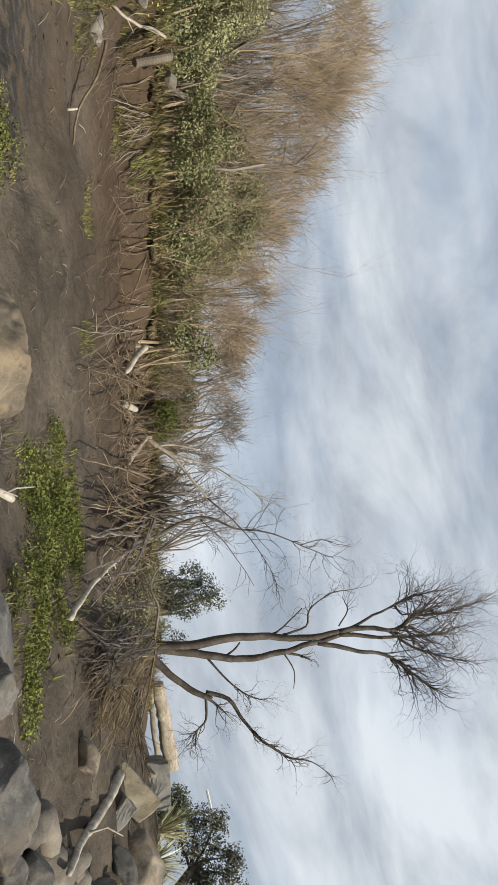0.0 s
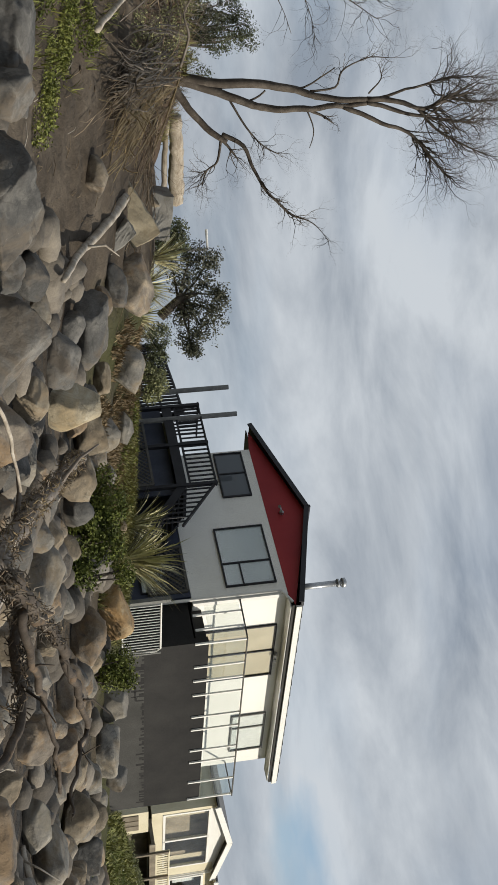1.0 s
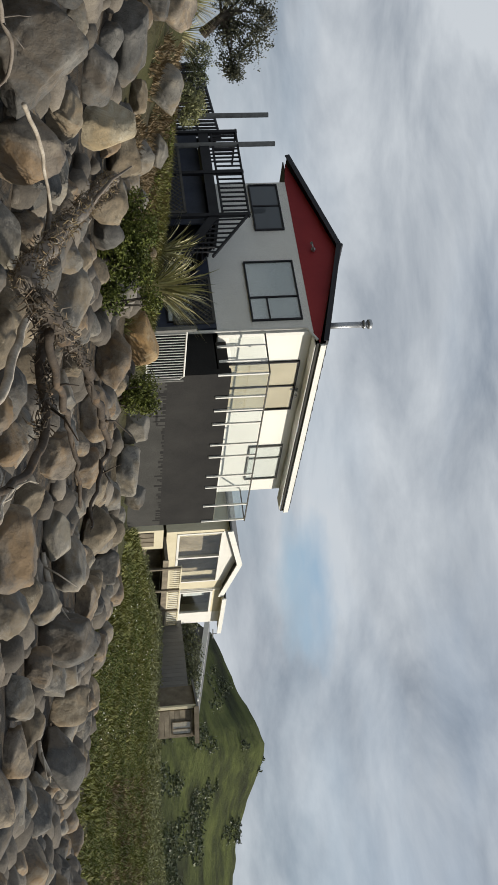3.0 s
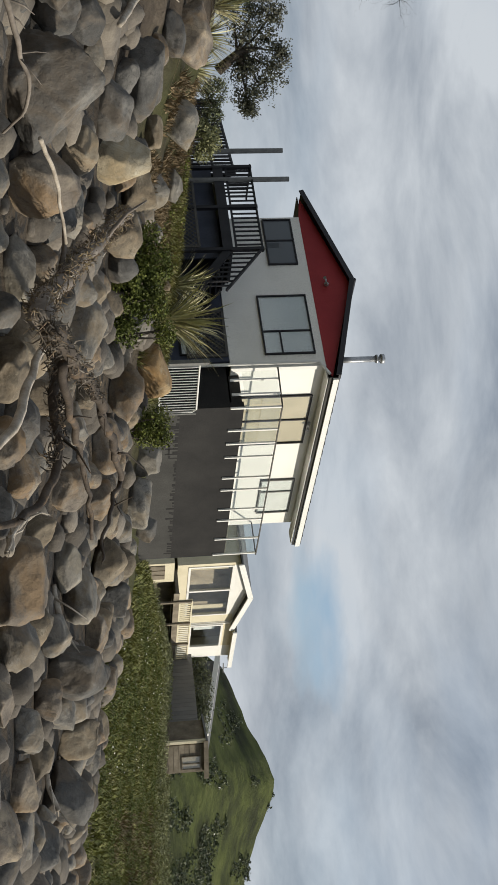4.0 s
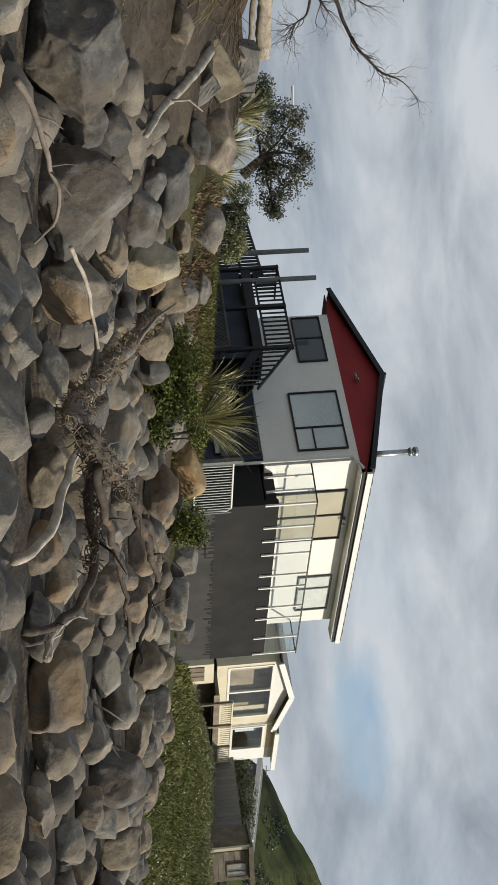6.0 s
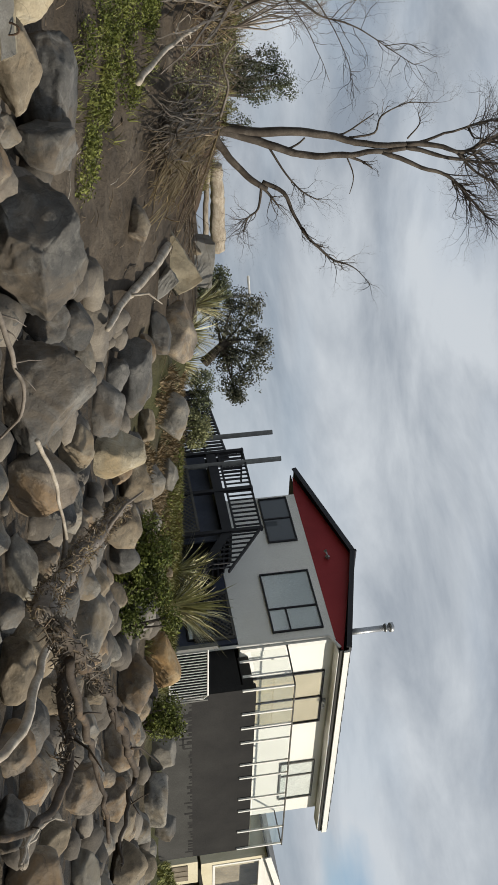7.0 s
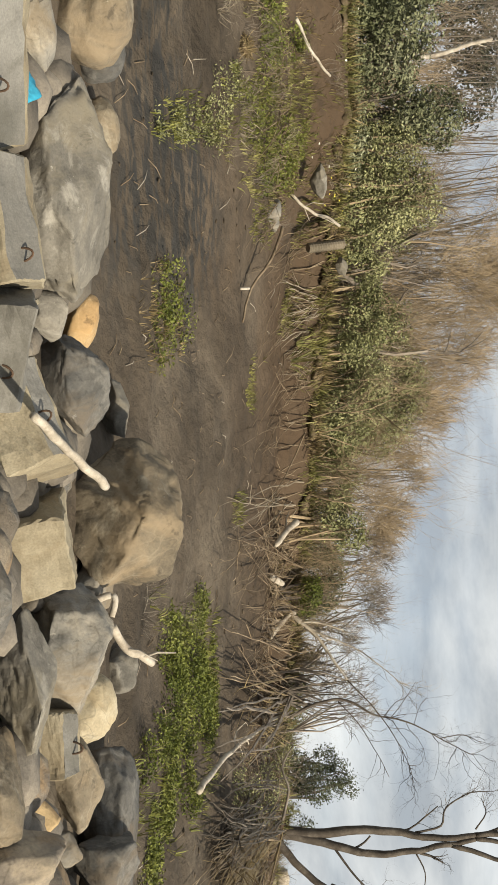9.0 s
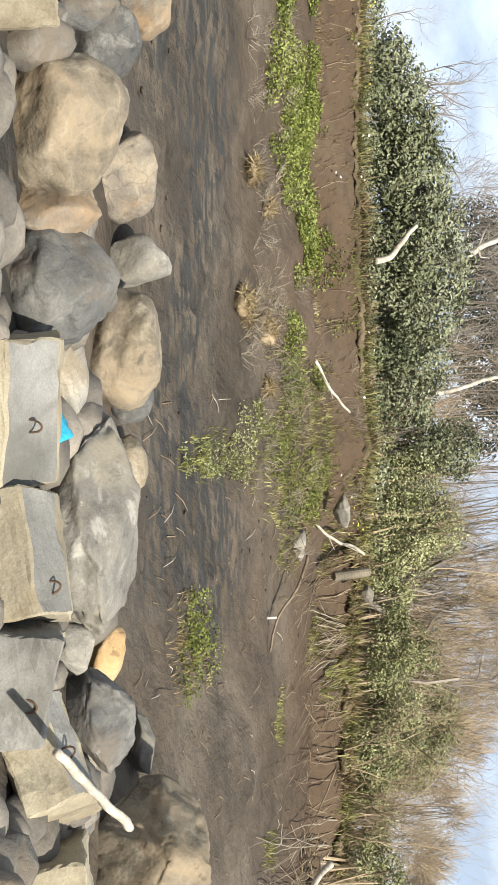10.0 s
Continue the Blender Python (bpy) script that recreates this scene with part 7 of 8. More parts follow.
grass("crest_grass", "green and straw grass along the bank edge", [(-58, -44, 16.15, 17.0), (-47, -33, 16.15, 17.0), (-36, -23, 16.25, 17.3), (-26, -20, 17.3, 18.2), (-21, -15, 18.0, 19.2), (-18, -10, 18.8, 20.6), (-11, -3, 20.4, 22.0)], 420, 0.12, GRASS_LIME, 7, 0.009, -0.4)
grass("dry_grass", "straw-coloured dry grass along the bank edge", [(-56, -33, 15.4, 16.6), (-34, -25, 16.3, 17.4), (-18, -11, 18.6, 20.2)], 120, 0.13, GRASS_DRY, 8, 0.009, -0.1)
grass("sand_grass", "olive grass tongue growing down to the boulders", [band(-34.0, -31.9, 4.2, 6.6), band(-34.4, -31.7, 5.6, 8.2), band(-35.6, -31.2, 7.4, 9.8)], 160, 0.12, GRASS_GREEN, 9, 0.009, -0.3)
creeper("ground_cover", "olive-green weeds trailing down to the boulders", [band(-34.0, -32.2, 4.0, 6.6), band(-34.2, -32.0, 5.6, 8.4), band(-35.6, -31.6, 7.4, 10.0)], 330, 0.03, LEAF_OLIVE, 62, -0.12, 0.10)
grass("sand_grass", "grass tussock growing behind the boulders", [band(-26.8, -23.2, 3.2, 5.4), band(-25.0, -21.4, 3.5, 5.6)], 110, 0.12, GRASS_DRY, 10, 0.008, 0.0)
creeper("ground_cover", "olive-green weeds behind the boulders", [band(-26.8, -23.2, 3.2, 5.4), band(-25.0, -21.4, 3.5, 5.6)], 420, 0.034, LEAF_GREEN, 63, -0.15, 0.12)
grass("sand_grass", "small grass tufts on the sand slope", [band(-22.5, -19.2, 8.0, 9.2), band(-16.5, -14.0, 7.3, 8.0), band(-29.5, -27.0, 8.8, 10.5)], 260, 0.08, GRASS_GREEN, 12, 0.008, 0.12)
grass("dry_grass", "dry brown grass between the boulders", [band(11.0, 15.5, 3.6, 5.8), band(14.0, 18.5, 3.0, 5.0), band(17, 22, 2.8, 4.8)], 210, 0.14, GRASS_RUST, 13, 0.018, -0.3)
grass("wall_grass", "green grass behind the boulders", [band(16.5, 24.0, 3.4, 5.2), band(19, 25, 2.6, 4.6), (11, 26, 20.5, 25.0)], 140, 0.2, GRASS_LIME, 14, 0.02, -0.25)
creeper("ground_cover", "mixed weeds on the sea wall", [band(17.0, 23.0, 2.8, 4.8), band(13.0, 17.5, 4.4, 6.0)], 200, 0.045, LEAF_GREEN, 15, 0.0, 0.12)
creeper("bank_cover", "dark green weeds covering the bank below the bungalow", [(35.0, 54.5, 19.0, 44.0)], 95, 0.045, WEED, 16, 0.12, 0.18)
creeper("bank_cover", "grey-green weeds on the upper bank", [(34.5, 54.5, 42.0, 57.0)], 34, 0.09, LEAF_OLIVE, 17, -0.1, 0.28)
grass("bank_grass", "long grass on the bank below the bungalow", [(33.5, 41.5, 24.5, 50.0), (36.0, 48.5, 18.5, 56.0), (45.5, 55.0, 18.5, 56.0)], 36, 0.17, GRASS_GREEN, 18, 0.034, -0.35)
grass("bank_grass", "yellow-green grass patches on the bank below the bungalow", [(35.5, 48.5, 20.0, 50.0), (46.0, 55.0, 20.0, 48.0)], 110, 0.12, GRASS_LIME, 28, 0.022, -0.15)
grass("dry_grass", "brown grass at the end of the bank", [(44.4, 48.0, 34.0, 46.0), (44.6, 47.6, 26.0, 36.0), (48.0, 54.0, 24.0, 40.0)], 50, 0.2, GRASS_RUST, 19, 0.03, 0.0)


def flower_heads(name, label, areas, per, size, mat, seed, lift):
    rng = random.Random(seed)
    g = Geo()
    for a0, a1, r0, r1 in areas:
        for _ in range(int(per * abs(a1 - a0) * math.pi / 180 * (r1 * r1 - r0 * r0) / 2)):
            az, r = rng.uniform(a0, a1), math.sqrt(rng.uniform(r0 * r0, r1 * r1))
            p = on_ground(az, r, lift * rng.uniform(0.6, 1.2))
            n = (Vector((-p.x, -p.y, 0)).normalized() + Vector((0, 0, 1)) + jitter(rng, 0.5)).normalized()
            u = n.orthogonal().normalized()
            v = n.cross(u)
            k = len(g.v)
            g.v.append(tuple(p + n * size * 0.25))
            g.v += [tuple(p + (u * math.cos(a) + v * math.sin(a)) * size * rng.uniform(0.8, 1.1)) for a in np.linspace(0, 2 * math.pi, 7)[:-1]]
            g.f += [(k, k + 1 + i, k + 1 + (i + 1) % 6) for i in range(6)]
    return tagged(g.make(name, mat), label, "flowers", kind="stuff")


flower_heads("flowers", "small white flowers scattered over the bank", [(35.5, 43.0, 21.0, 40.0)], 1.0, 0.017, PETAL, 1, 0.2)
flower_heads("flowers", "small yellow flowers along the bank edge", [(-30.2, -28.4, 16.2, 16.8), (-54, -50, 16.2, 16.7)], 40, 0.015, FLOWER, 2, 0.2)
flower_heads("flowers", "pale flower heads in the bank-edge grass", [(-54, -28, 15.9, 17.0)], 3, 0.02, PETAL, 3, 0.18)


def turf_lip():
    """Ragged edge of turf and soil that hangs out over the eroded scarp in places, with grass falling over it."""
    rng = random.Random(52)
    g, green, straw = Geo(), Geo(), Geo()
    azs = np.arange(-62.0, 3.0, 0.1)
    m = 8
    for a in azs:
        crest = float(np.interp(a, P_AZ, P_R[:, 4]))
        p = Vector((a * 0.35, 3.0, 0))
        far = min(1.0, max(0.25, (a + 36) / 8))
        out = far * (0.03 + 0.42 * max(0.0, 0.12 + noise.noise(p * 1.3) + 0.5 * noise.noise(p * 4.1)) + 0.09 * abs(noise.noise(p * 9)))
        thick = 0.05 + 0.14 * max(0.0, 0.2 + noise.noise(p * 2.1 + Vector((0, 7, 0))) + 0.5 * noise.noise(p * 8))
        top = on_ground(a, crest + 0.1).z + 0.02
        sag = 0.5 * out + 0.06 * noise.noise(p * 4)
        row = []
        for dr, dz in ((0.25, -0.01), (0.05, 0.02), (-out * 0.4, 0.0 - sag * 0.25), (-out * 0.8, -sag * 0.7), (-out, -sag - 0.03), (-out * 0.9, -sag - thick), (-out * 0.4, -thick * 1.2), (0.12, -thick * 1.6)):
            q = Vector((a * 2.2, dr * 9, 1))
            r = crest + dr + 0.05 * noise.noise(q) + 0.03 * noise.noise(q * 3)
            z = top + dz + 0.04 * noise.noise(q + Vector((0, 0, 6))) + 0.02 * noise.noise(q * 3.3)
            row.append(Vector((r * math.sin(radians(a)), r * math.cos(radians(a)), z)))
        g.v += [tuple(q) for q in row]
        lush = noise.noise(p * 2.2 + Vector((9, 0, 0)))
        toward = Vector((-math.sin(radians(a)), -math.cos(radians(a)), 0))
        for _ in range(26 if a > -32 else 16):
            f = rng.random() * (3 if a > -32 else 1.6)
            i = int(f)
            c = row[1 + i].lerp(row[2 + i], f - i) + jitter(rng, 0.02)
            c += Vector((toward.y, -toward.x, 0)) * rng.uniform(-0.03, 0.03)
            if rng.random() < 0.6 or a < -32:
                d = (Vector((0, 0, 1)) + jitter(rng, 0.55)).normalized()
            else:
                d = (toward * 0.4 - Vector((0, 0, 0.8)) + jitter(rng, 0.45)).normalized()
            bend = jitter(rng, 1.0)
            bend = (bend - toward * bend.dot(toward)).normalized()
            (green if rng.random() < 0.42 + lush else straw).blade(c, d, bend, rng.uniform(0.07, 0.22), rng.uniform(0.007, 0.016))
    n = len(azs)
    g.f = [(i * m + j, (i + 1) * m + j, (i + 1) * m + (j + 1) % m, i * m + (j + 1) % m) for i in range(n - 1) for j in range(m)]
    g.f += [tuple(range(m)), tuple(range((n - 1) * m, n * m))[::-1]]
    tagged(g.make("turf_edge", TURF, smooth=True), "ragged brown turf edge overhanging the eroded sand bank", "turf", kind="structure")
    tagged(green.make("edge_grass", GRASS_LIME), "green grass falling over the bank edge", "grass", kind="stuff")
    tagged(straw.make("edge_grass", GRASS_DRY), "straw-coloured grass falling over the bank edge", "grass", kind="stuff")


turf_lip()


# ---- roots, twigs and litter on the slope ----
def root_tangle(label, a0, a1, count, seed, drop=(0.8, 2.0), rad=0.009, start=0.15, drift=0.3, mat=ROOT):
    """Roots that hang from the bank edge down over the sand."""
    rng = random.Random(seed)
    t = thing("root_tangle", label, "roots", group="exposed roots")
    for _ in range(count):
        g = Geo()
        az = rng.uniform(a0, a1)
        foot = float(np.interp(az, P_AZ, P_R[:, 3]))
        crest = float(np.interp(az, P_AZ, P_R[:, 4]))
        r = foot + (crest - foot) * rng.uniform(0.0, 0.9) + start
        run = rng.uniform(*drop)
        bear = rng.gauss(drift * 0.5, 0.4)
        pts, radii = [], []
        n = 9
        for i in range(n):
            f = i / (n - 1)
            a = az + math.degrees(bear * run * f ** 1.4 / r) + rng.gauss(0, 0.05)
            q = on_ground(a, r - run * f, 0.02 + 0.12 * math.sin(f * math.pi) * rng.random())
            pts.append(q + jitter(rng, 0.02))
            radii.append(rad * (1.3 - f) * rng.uniform(0.8, 1.2))
        g.tube(pts, radii, 4)
        if rng.random() < 0.6:
            k = rng.randint(3, 6)
            d = (pts[k] - pts[k - 1]).normalized()
            grow(g, rng, pts[k], (d + jitter(rng, 0.6)).normalized(), run * 0.35, rad * 0.6, 1, 0.5, -0.1, 2, 3)
        g.make("root", mat, t)
    return t


root_tangle("pale exposed roots hanging from the eroded bank", -28.5, -24.5, 14, 1, (0.3, 2.6), 0.006, drift=0.7)
root_tangle("pale exposed roots hanging from the eroded bank", -24.5, -20.0, 15, 2, (0.3, 2.4), 0.006, drift=0.7)
root_tangle("thin exposed roots hanging from the eroded bank", -20.0, -14.0, 11, 3, (0.3, 2.6), 0.006, drift=0.6)
root_tangle("long exposed roots reaching down the sand slope", -14.0, -9.0, 20, 4, (0.8, 3.2), 0.013, drift=-0.4)
root_tangle("tangled roots below the leaning dead tree", -9.5, -5.0, 34, 5, (0.6, 3.5), 0.009, drift=-0.4)
root_tangle("dense root mass below the bare tree", -5.5, 1.2, 50, 6, (0.8, 4.0), 0.009, drift=-0.1, mat=DARK_ROOT)
root_tangle("brown hanging roots spreading down from the bare tree", -0.8, 3.2, 50, 7, (1.5, 5.0), 0.009, start=-0.2, drift=0.35)
root_tangle("twiggy roots on the slumped bank", -38.0, -29.0, 34, 8, (0.4, 1.6), 0.007, start=-1.2)
root_tangle("thin roots below the green bank", -54.0, -38.0, 12, 9, (0.3, 1.0), 0.004, drift=0.8)


def draped(label, count, seed, start, end, jit, rad, mat, lift=0.18):
    """Long roots lying down the slope between two places, each given as bearing, elevation; jit: spread at both ends in degrees."""
    rng = random.Random(seed)
    t = thing("root_tangle", label, "roots", group="exposed roots")
    for _ in range(count):
        a = (start[0] + rng.gauss(0, jit[0]), start[1] + rng.gauss(0, jit[0] * 0.6))
        b = (end[0] + rng.gauss(0, jit[1]), end[1] + rng.gauss(0, jit[1] * 0.45))
        cut, bow = rng.uniform(0.6, 1.0), rng.gauss(0, 0.35)
        pts = []
        for i in range(10):
            f = i / 9 * cut
            az, el = a[0] + (b[0] - a[0]) * f + bow * math.sin(math.pi * f) + rng.gauss(0, 0.04), a[1] + (b[1] - a[1]) * f + 0.5 * bow * math.sin(math.pi * f)
            pts.append((az, el, hit(az, el, lift * (0.35 + math.sin(math.pi * f)))))
        rs = np.convolve([pts[0][2]] * 2 + [p[2] for p in pts] + [pts[-1][2]] * 2, np.ones(5) / 5, "valid")
        line_ = [at(p[0], p[1], float(q)) for p, q in zip(pts, rs)]
        w = rad * rng.uniform(0.6, 1.3)
        g = Geo().tube(line_, [w * (1.2 - 0.9 * i / 9) for i in range(10)], 4)
        for _ in range(rng.choice((0, 1, 2))):
            k = rng.randint(3, 8)
            d = (line_[k] - line_[k - 1]).normalized()
            grow(g, rng, line_[k], (d + jitter(rng, 0.5)).normalized(), rng.uniform(0.2, 0.6), w * 0.6, 1, 0.5, -0.05, 2, 3)
        g.make("root", mat, t)
    return t


draped("straw-coloured roots fanning down from the bare tree", 60, 41, (0.20, 7.51), (3.73, 4.74), (0.45, 1.0), 0.013, GRASS_DRY)
draped("brown roots hanging below the bare tree", 40, 42, (0.09, 7.66), (1.77, 4.31), (0.6, 0.9), 0.012, ROOT)
draped("dark roots and suckers below the bare tree", 34, 43, (-1.19, 7.94), (-0.23, 4.92), (0.9, 1.1), 0.013, DARK_ROOT, 0.3)
draped("pale roots hanging under the leaning dead tree", 12, 44, (-6.66, 9.33), (-7.50, 6.34), (1.0, 1.2), 0.012, ROOT, 0.3)
draped("straw-coloured dead shoots at the crest of the bank", 24, 45, (-5.14, 9.71), (-4.46, 7.24), (0.9, 1.2), 0.010, GRASS_DRY, 0.3)
draped("bleached roots lying down the slope", 8, 46, (-5.55, 9.62), (-3.28, 5.78), (0.9, 1.2), 0.022, WOOD_GREY, 0.35)
draped("thin dead shoots over the bank edge", 30, 47, (-12.52, 10.42), (-11.17, 7.36), (1.6, 2.0), 0.009, ROOT, 0.2)
draped("pale straw roots fanning down the scarp", 13, 49, (-24.4, 12.9), (-24.7, 10.4), (0.35, 1.0), 0.008, TWIG_PALE, 0.12)
draped("pale straw roots fanning down the scarp", 12, 50, (-22.3, 12.6), (-21.2, 10.1), (0.4, 1.0), 0.008, TWIG_PALE, 0.12)
draped("long pale roots trailing down the sand slope", 9, 51, (-15.8, 10.4), (-14.3, 6.4), (0.7, 0.9), 0.008, TWIG_PALE, 0.1)
draped("thin roots over the grassed bank edge", 12, 48, (-20.14, 12.61), (-19.51, 10.17), (2.2, 2.4), 0.008, ROOT, 0.15)


def debris():
    """Sticks, twigs and shell bits strewn over the sand."""
    rng = random.Random(12)
    g, w = Geo(), Geo()
    for _ in range(380):
        az, r = rng.uniform(-36, 8), rng.uniform(9.5, 18.5)
        a = rng.gauss(2.1, 0.6)
        ln = rng.uniform(0.04, 0.28)
        p = on_ground(az, r, 0.012)
        e = Vector((p.x + math.cos(a) * ln, p.y + math.sin(a) * ln, 0))
        e.z = ground_z(e.x, e.y) + 0.015
        (w if rng.random() < 0.12 else g).tube([p, p.lerp(e, 0.5) + Vector((0, 0, 0.02)), e], [0.0045, 0.004, 0.002], 4)
    tagged(g.make("beach_litter", ROOT), "brown twigs strewn over the sand slope", "twigs", kind="stuff")
    tagged(w.make("beach_litter", WOOD_WHITE), "bleached twigs strewn over the sand slope", "twigs", kind="stuff")


debris()
grass("dry_grass", "straw tufts hanging from the slumped turf clods", [band(-41.0, -38.4, 7.8, 9.8), band(-47.0, -45.5, 8.3, 9.4)], 260, 0.12, GRASS_DRY, 23, 0.009, -0.2, 1.4)
rng = random.Random(38)
for _ in range(16):
    az, el = rng.uniform(-14.4, -9.6), rng.uniform(2.6, 4.9)
    shrub("scrub", rng.randrange(3), az, hit(az, el), rng.uniform(0.22, 0.4), 1.5, "dark mat of dead twigs on the sand", -0.04)
stick("root_log", "white broken branch sticking out of the bank", line((17.0, 17.6), -12.92, 9.30, -13.57, 9.90, -13.93, 10.38), 0.04, 0.05, WOOD_WHITE, forks=1, group="bank branches")
stick("root_log", "pale branch end poking from the bank", line((18.0, 18.3), -11.51, 8.96, -11.06, 9.44), 0.06, 0.04, WOOD_WHITE, group="bank branches")
stick("root_log", "thin branched stick standing on the sand", line((13.8, 14.6), -23.67, 8.59, -25.23, 9.09, -26.50, 10.08, -28.05, 10.69), 0.012, 0.02, ROOT, group="bank branches", forks=5)
stick("root_log", "short stick on the sand slope", line((13.9, 14.0), -25.21, 8.21, -25.24, 9.01), 0.015, 0.015, WOOD_WHITE, group="bank branches")
stick("root_log", "bleached curved driftwood limb at the hedge", line((16.6, 17.0), -41.98, 14.53, -42.14, 15.19, -42.92, 15.85, -43.62, 16.45), 0.055, 0.03, WOOD_WHITE, group="bank branches")
stick("root_log", "pale bare trunk rising out of the hedge", line((17.8, 18.6), -35.40, 16.81, -35.65, 18.25, -35.96, 19.17, -36.18, 20.20), 0.035, 0.03, WOOD_WHITE, group="bank branches", forks=2)
stick("root_log", "pale bare trunk rising out of the hedge", line((18.2, 19), -42.15, 18.80, -42.53, 19.56, -42.90, 20.57), 0.05, 0.04, WOOD_WHITE, group="bank branches", forks=3)
stick("root_log", "pale roots hanging over the scarp", line((15.6, 16.0), -29.47, 11.14, -28.64, 12.02, -28.35, 12.66, -27.91, 13.30), 0.02, 0.02, WOOD_WHITE, group="bank branches", forks=5)
stick("root_log", "grey branch lying on the slumped grass", line((14.5, 15.4), -37.30, 11.63, -35.91, 12.23, -34.77, 13.10), 0.02, 0.015, WOOD_WHITE, group="bank branches", forks=3)


def build_pipe():
    """Corrugated drain pipe hanging from the bank edge."""
    a, b = at(-26.94, 11.82, 15.9), at(-27.05, 13.47, 16.1)
    pts = [a.lerp(b, i / 28) for i in range(29)]
    ob = Geo().tube(pts, [0.06 + (0.012 if i % 2 else -0.004) for i in range(29)], 12).make("drain_pipe", FENCE_WOOD)
    tagged(ob, "grey corrugated drain pipe hanging out of the bank", "pipe")


build_pipe()
for row, lab in (((-28.67, 9.93, 1.33, 1.39, 0), 15.0), ((-28.13, 10.22, 0.69, 0.69, 0), 15.1), ((-25.99, 13.32, 0.91, 0.59, 3), 16.4), ((-30.04, 12.43, 1.60, 0.80, 3), 15.7)):
    boulder(*row, angular=1.0, r=lab)


def turf_clod(az, el, wide, seed):
    """A slumped lump of turf: a broken earthen body with straw hanging over it."""
    rng = random.Random(seed)
    r = hit(az, el)
    w = wide * 2 * math.tan(radians(1) / 2) * r
    p = on_ground(az, r)
    t = thing("turf_clod", "slumped straw-coloured clod of turf on the slope", "turf clod", Matrix.Translation(p), "turf clods")
    body = boulder_mesh((w, w * 0.8, w * 0.6), seed, 0.7, 0).make("body", STRAW_TURF, t, smooth=True)
    body.location = (0, 0, w * 0.12)
    g = Geo()
    toward = Vector((-p.x, -p.y, 0)).normalized()
    for _ in range(300):
        d = (jitter(rng, 1) + toward * 0.5)
        d.z = abs(d.z)
        d.normalize()
        q = Vector((d.x * w * 0.48, d.y * w * 0.4, w * 0.12 + d.z * w * 0.3))
        u = jitter(rng, 1.0)
        u = (u - toward * u.dot(toward) * 0.8).normalized()
        g.blade(q, u, jitter(rng, 1.0).normalized(), rng.uniform(0.05, 0.13), rng.uniform(0.006, 0.014))
    tagged(g.make("straw", GRASS_DRY, t), kind="stuff")


for k, (az, el, wide) in enumerate(((-40.2, 8.0, 1.9), (-38.9, 8.9, 1.7), (-46.4, 8.5, 1.3), (-44.6, 9.2, 0.9), (-36.2, 9.0, 0.9))):
    turf_clod(az, el, wide, 300 + k)


def build_signboard():
    a, b = at(6.97, 9.04, 34), at(7.90, 9.04, 34)
    g = thing("mast", "thin white mast arm above the trees", "mast")
    Geo().tube([a, b], [0.035, 0.03], 6).make("arm", PAINT_TRIM, g)
    foot = Vector((b.x, b.y, ground_z(b.x, b.y)))
    Geo().tube([foot, b + Vector((0, 0, 0.02))], [0.05, 0.04], 6).make("pole", POLE_WOOD, g)


build_signboard()


# scrub that grows down the slope below the trees
rng = random.Random(93)
for az, el in ((-0.70, 7.62), (-0.53, 6.81), (-0.24, 5.98), (-1.66, 7.33), (-1.62, 6.53), (-1.95, 8.29), (-2.66, 7.84), (-2.62, 7.04), (-3.54, 8.34), (-3.74, 7.69), (-4.28, 8.95), (-4.88, 8.35), (0.76, 5.60), (0.48, 6.56)):
    shrub("scrub", rng.randrange(3), az, hit(az, el), rng.uniform(0.45, 0.75), 1.2, "low tangled dead scrub draping the eroded bank", -0.06)
leaf_bush("coastal_bush", "olive-brown scrub draping the bank under the bare tree", [(at(a, e, hit(a, e) - 0.1), 0.42) for a, e in ((-2.25, 7.93), (-1.80, 7.21), (-1.36, 6.50), (-3.29, 8.18), (-3.10, 7.49), (-4.17, 8.67), (-5.60, 9.09), (-0.96, 7.65), (-6.77, 9.61), (-2.18, 6.20))], 0.04, 6500, LEAF_OLIVE, TWIG_GREY, hollow=0.1)
leaf_bush("coastal_bush", "dark hedge behind the grey boundary fence", blobs(61.0, (38.17, 4.71, 0.37), (38.94, 4.77, 0.45), (39.69, 4.77, 0.48), (40.44, 4.72, 0.43), (41.06, 4.67, 0.37)), 0.16, 2600, LEAF_HEDGE)


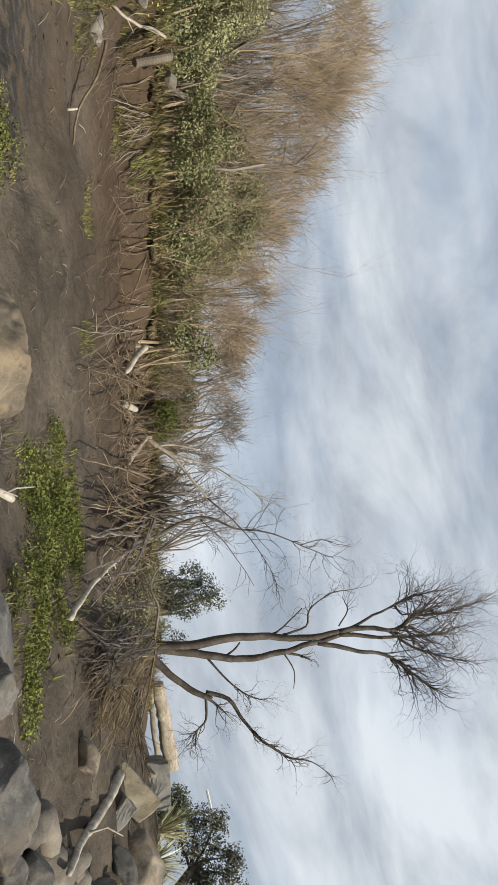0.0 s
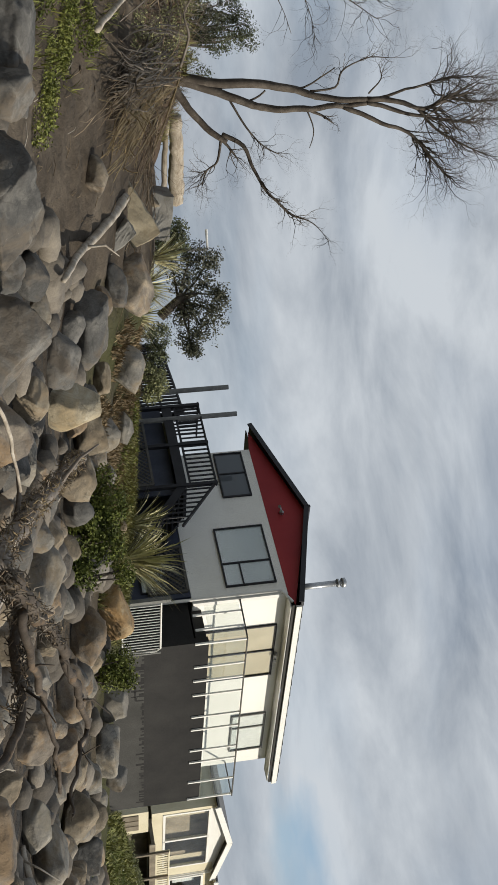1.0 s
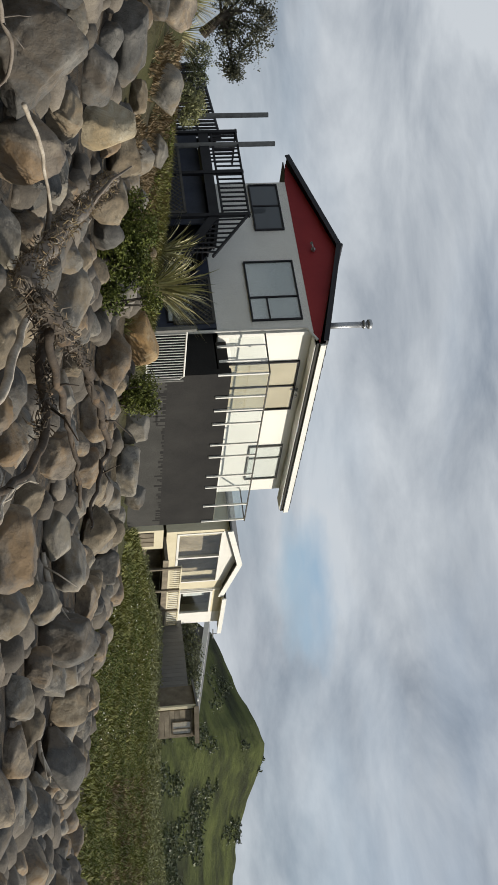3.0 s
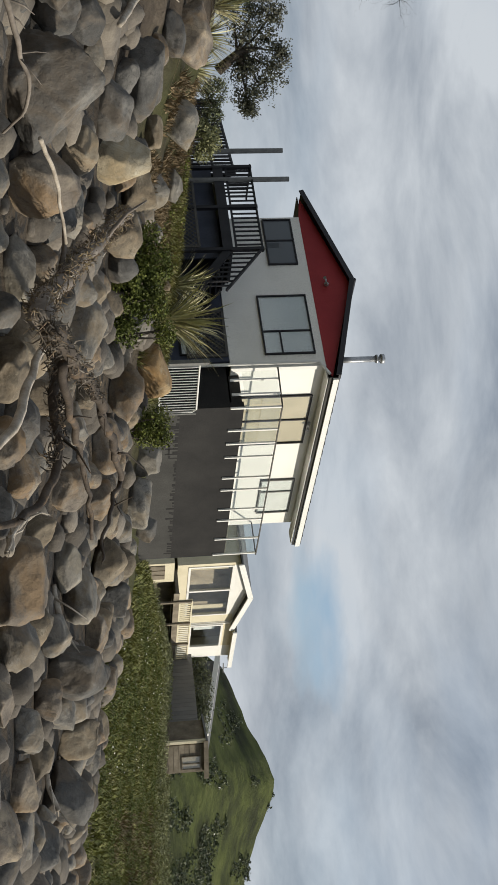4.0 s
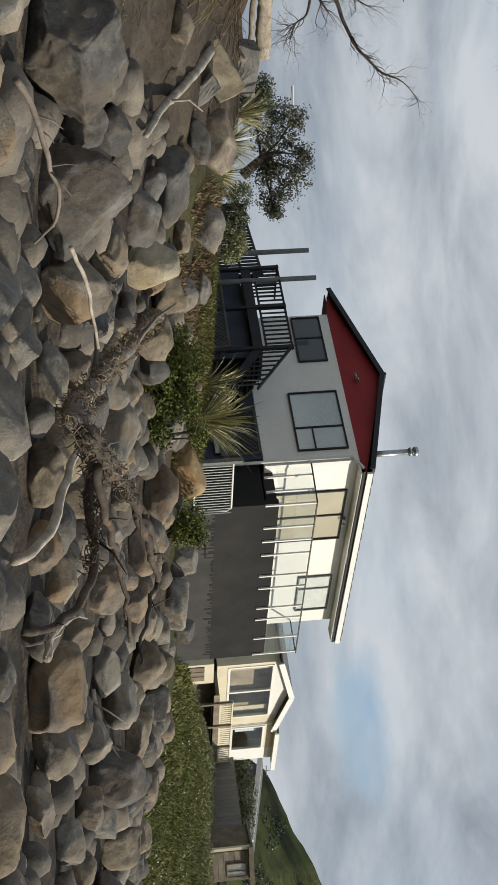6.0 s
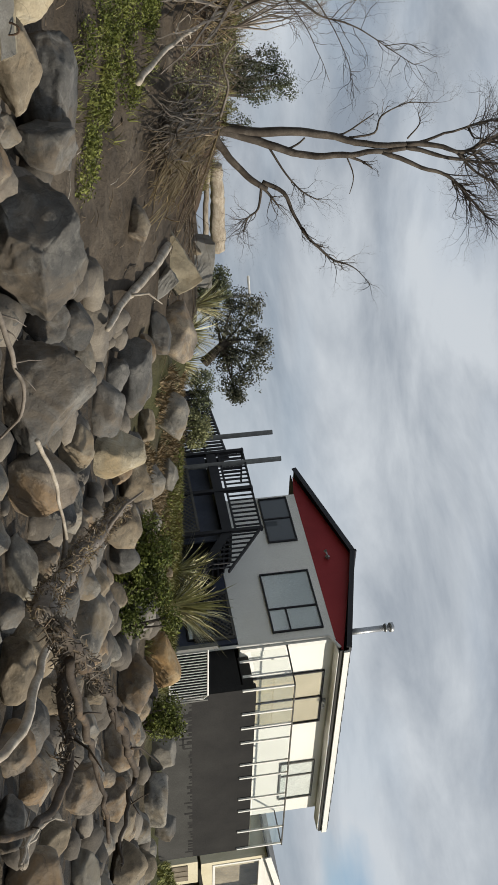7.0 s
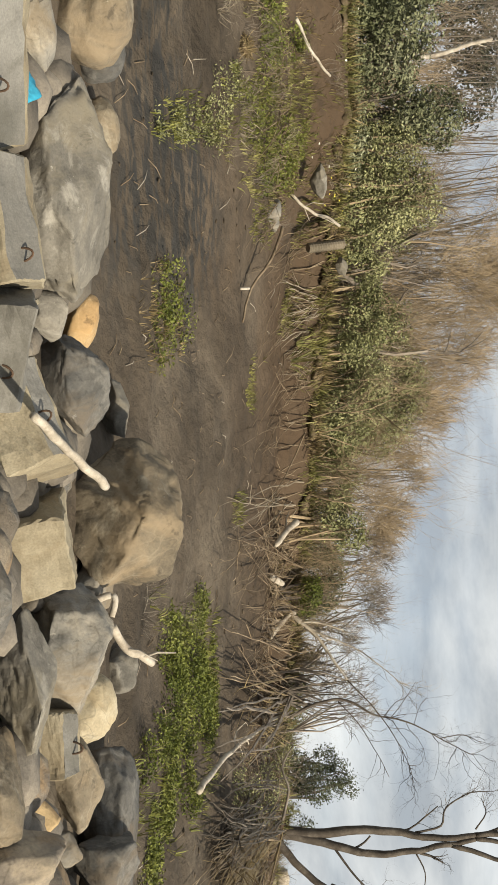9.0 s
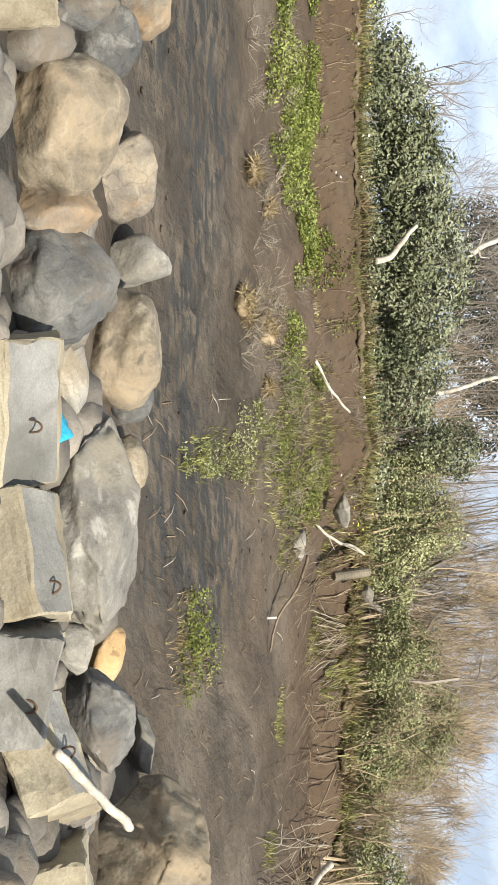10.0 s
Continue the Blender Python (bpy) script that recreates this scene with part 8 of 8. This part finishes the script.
def hill_scrub():
    """Dark scrub scattered over the hill in gullies and along its foot."""
    rng = random.Random(6)
    g = Geo()
    for _ in range(2200):
        az, q = rng.uniform(36, 52), rng.random()
        r = 232 + 148 * q
        if noise.noise(Vector((az * 0.6, q * 3.5, 4.0))) < 0.02 + 0.25 * q:
            continue
        top = float(np.interp(az, [34, 37.5, 38.6, 40, 41.4, 43.2, 43.9, 44.6, 45.8, 48, 54], [2.5, 4.6, 5.8, 6.3, 6.9, 7.75, 7.85, 7.6, 7.0, 6.2, 5]))
        c = at(az, 2.0 + (top - 2.0) * q ** 0.8, r)
        s = rng.uniform(0.5, 1.7)
        for k in range(16):
            d = jitter(rng, 1)
            n = (d + Vector((0, 0, 0.5))).normalized()
            u = n.cross(jitter(rng, 1))
            if u.length > 0.05:
                g.leaf(c + Vector((d.x * s, d.y * s, abs(d.z) * s * 0.7)), u.normalized(), n, rng.uniform(0.5, 1.0), 0.6)
    tagged(g.make("hill_scrub", LEAF_DARK), "dark scrub patches on the pasture hill", "scrub", kind="stuff")


hill_scrub()


# dead twigs round the turf clod and along the foot of the green bank
for az, el in ((-39.59, 8.27), (-38.26, 8.21), (-38.78, 8.63), (-45.10, 8.98), (-46.39, 9.14), (-37.14, 9.23), (-36.58, 9.73), (-36.00, 10.51), (-37.37, 10.04), (-35.67, 11.55), (-35.09, 12.32), (-37.22, 13.21), (-33.97, 12.80)):
    shrub("scrub", rng.randrange(3), az, hit(az, el), rng.uniform(0.25, 0.42), 1.3, "small tangle of dead twigs on the slumped bank", -0.03)


rng = random.Random(64)
for _ in range(46):
    az = rng.uniform(-42.0, -29.0) if rng.random() < 0.75 else rng.uniform(-53.0, -42.0)
    el = rng.uniform(8.0, 13.2) if az > -38 else rng.uniform(8.6, 10.2)
    shrub("dead", rng.randrange(3), az, hit(az, el), rng.uniform(0.2, 0.42), 1.4, "", -0.03)


def clods():
    """Crumbled clods and small slumps of sand on the slope."""
    rng = random.Random(71)
    v, f = sphere_base(1)
    g = Geo()
    for _ in range(420):
        az, r = rng.uniform(-58, 5), rng.uniform(9.6, 18.0)
        p = on_ground(az, r)
        if noise.noise(p * 0.5) < 0.05:
            continue
        s = rng.uniform(0.012, 0.035)
        k, o = len(g.v), jitter(rng, 30)
        for q in v:
            d = s * (1 + 0.5 * noise.noise(q * 1.3 + o))
            g.v.append((p.x + q.x * d * 1.5, p.y + q.y * d, p.z + q.z * d * 0.55))
        g.f += [(a + k, b + k, c + k) for a, b, c in f]
    ob = g.make("sand_clods", CLOD, smooth=True)
    tagged(ob, "crumbled clods of brown sand on the slope", "clods", kind="stuff")


clods()
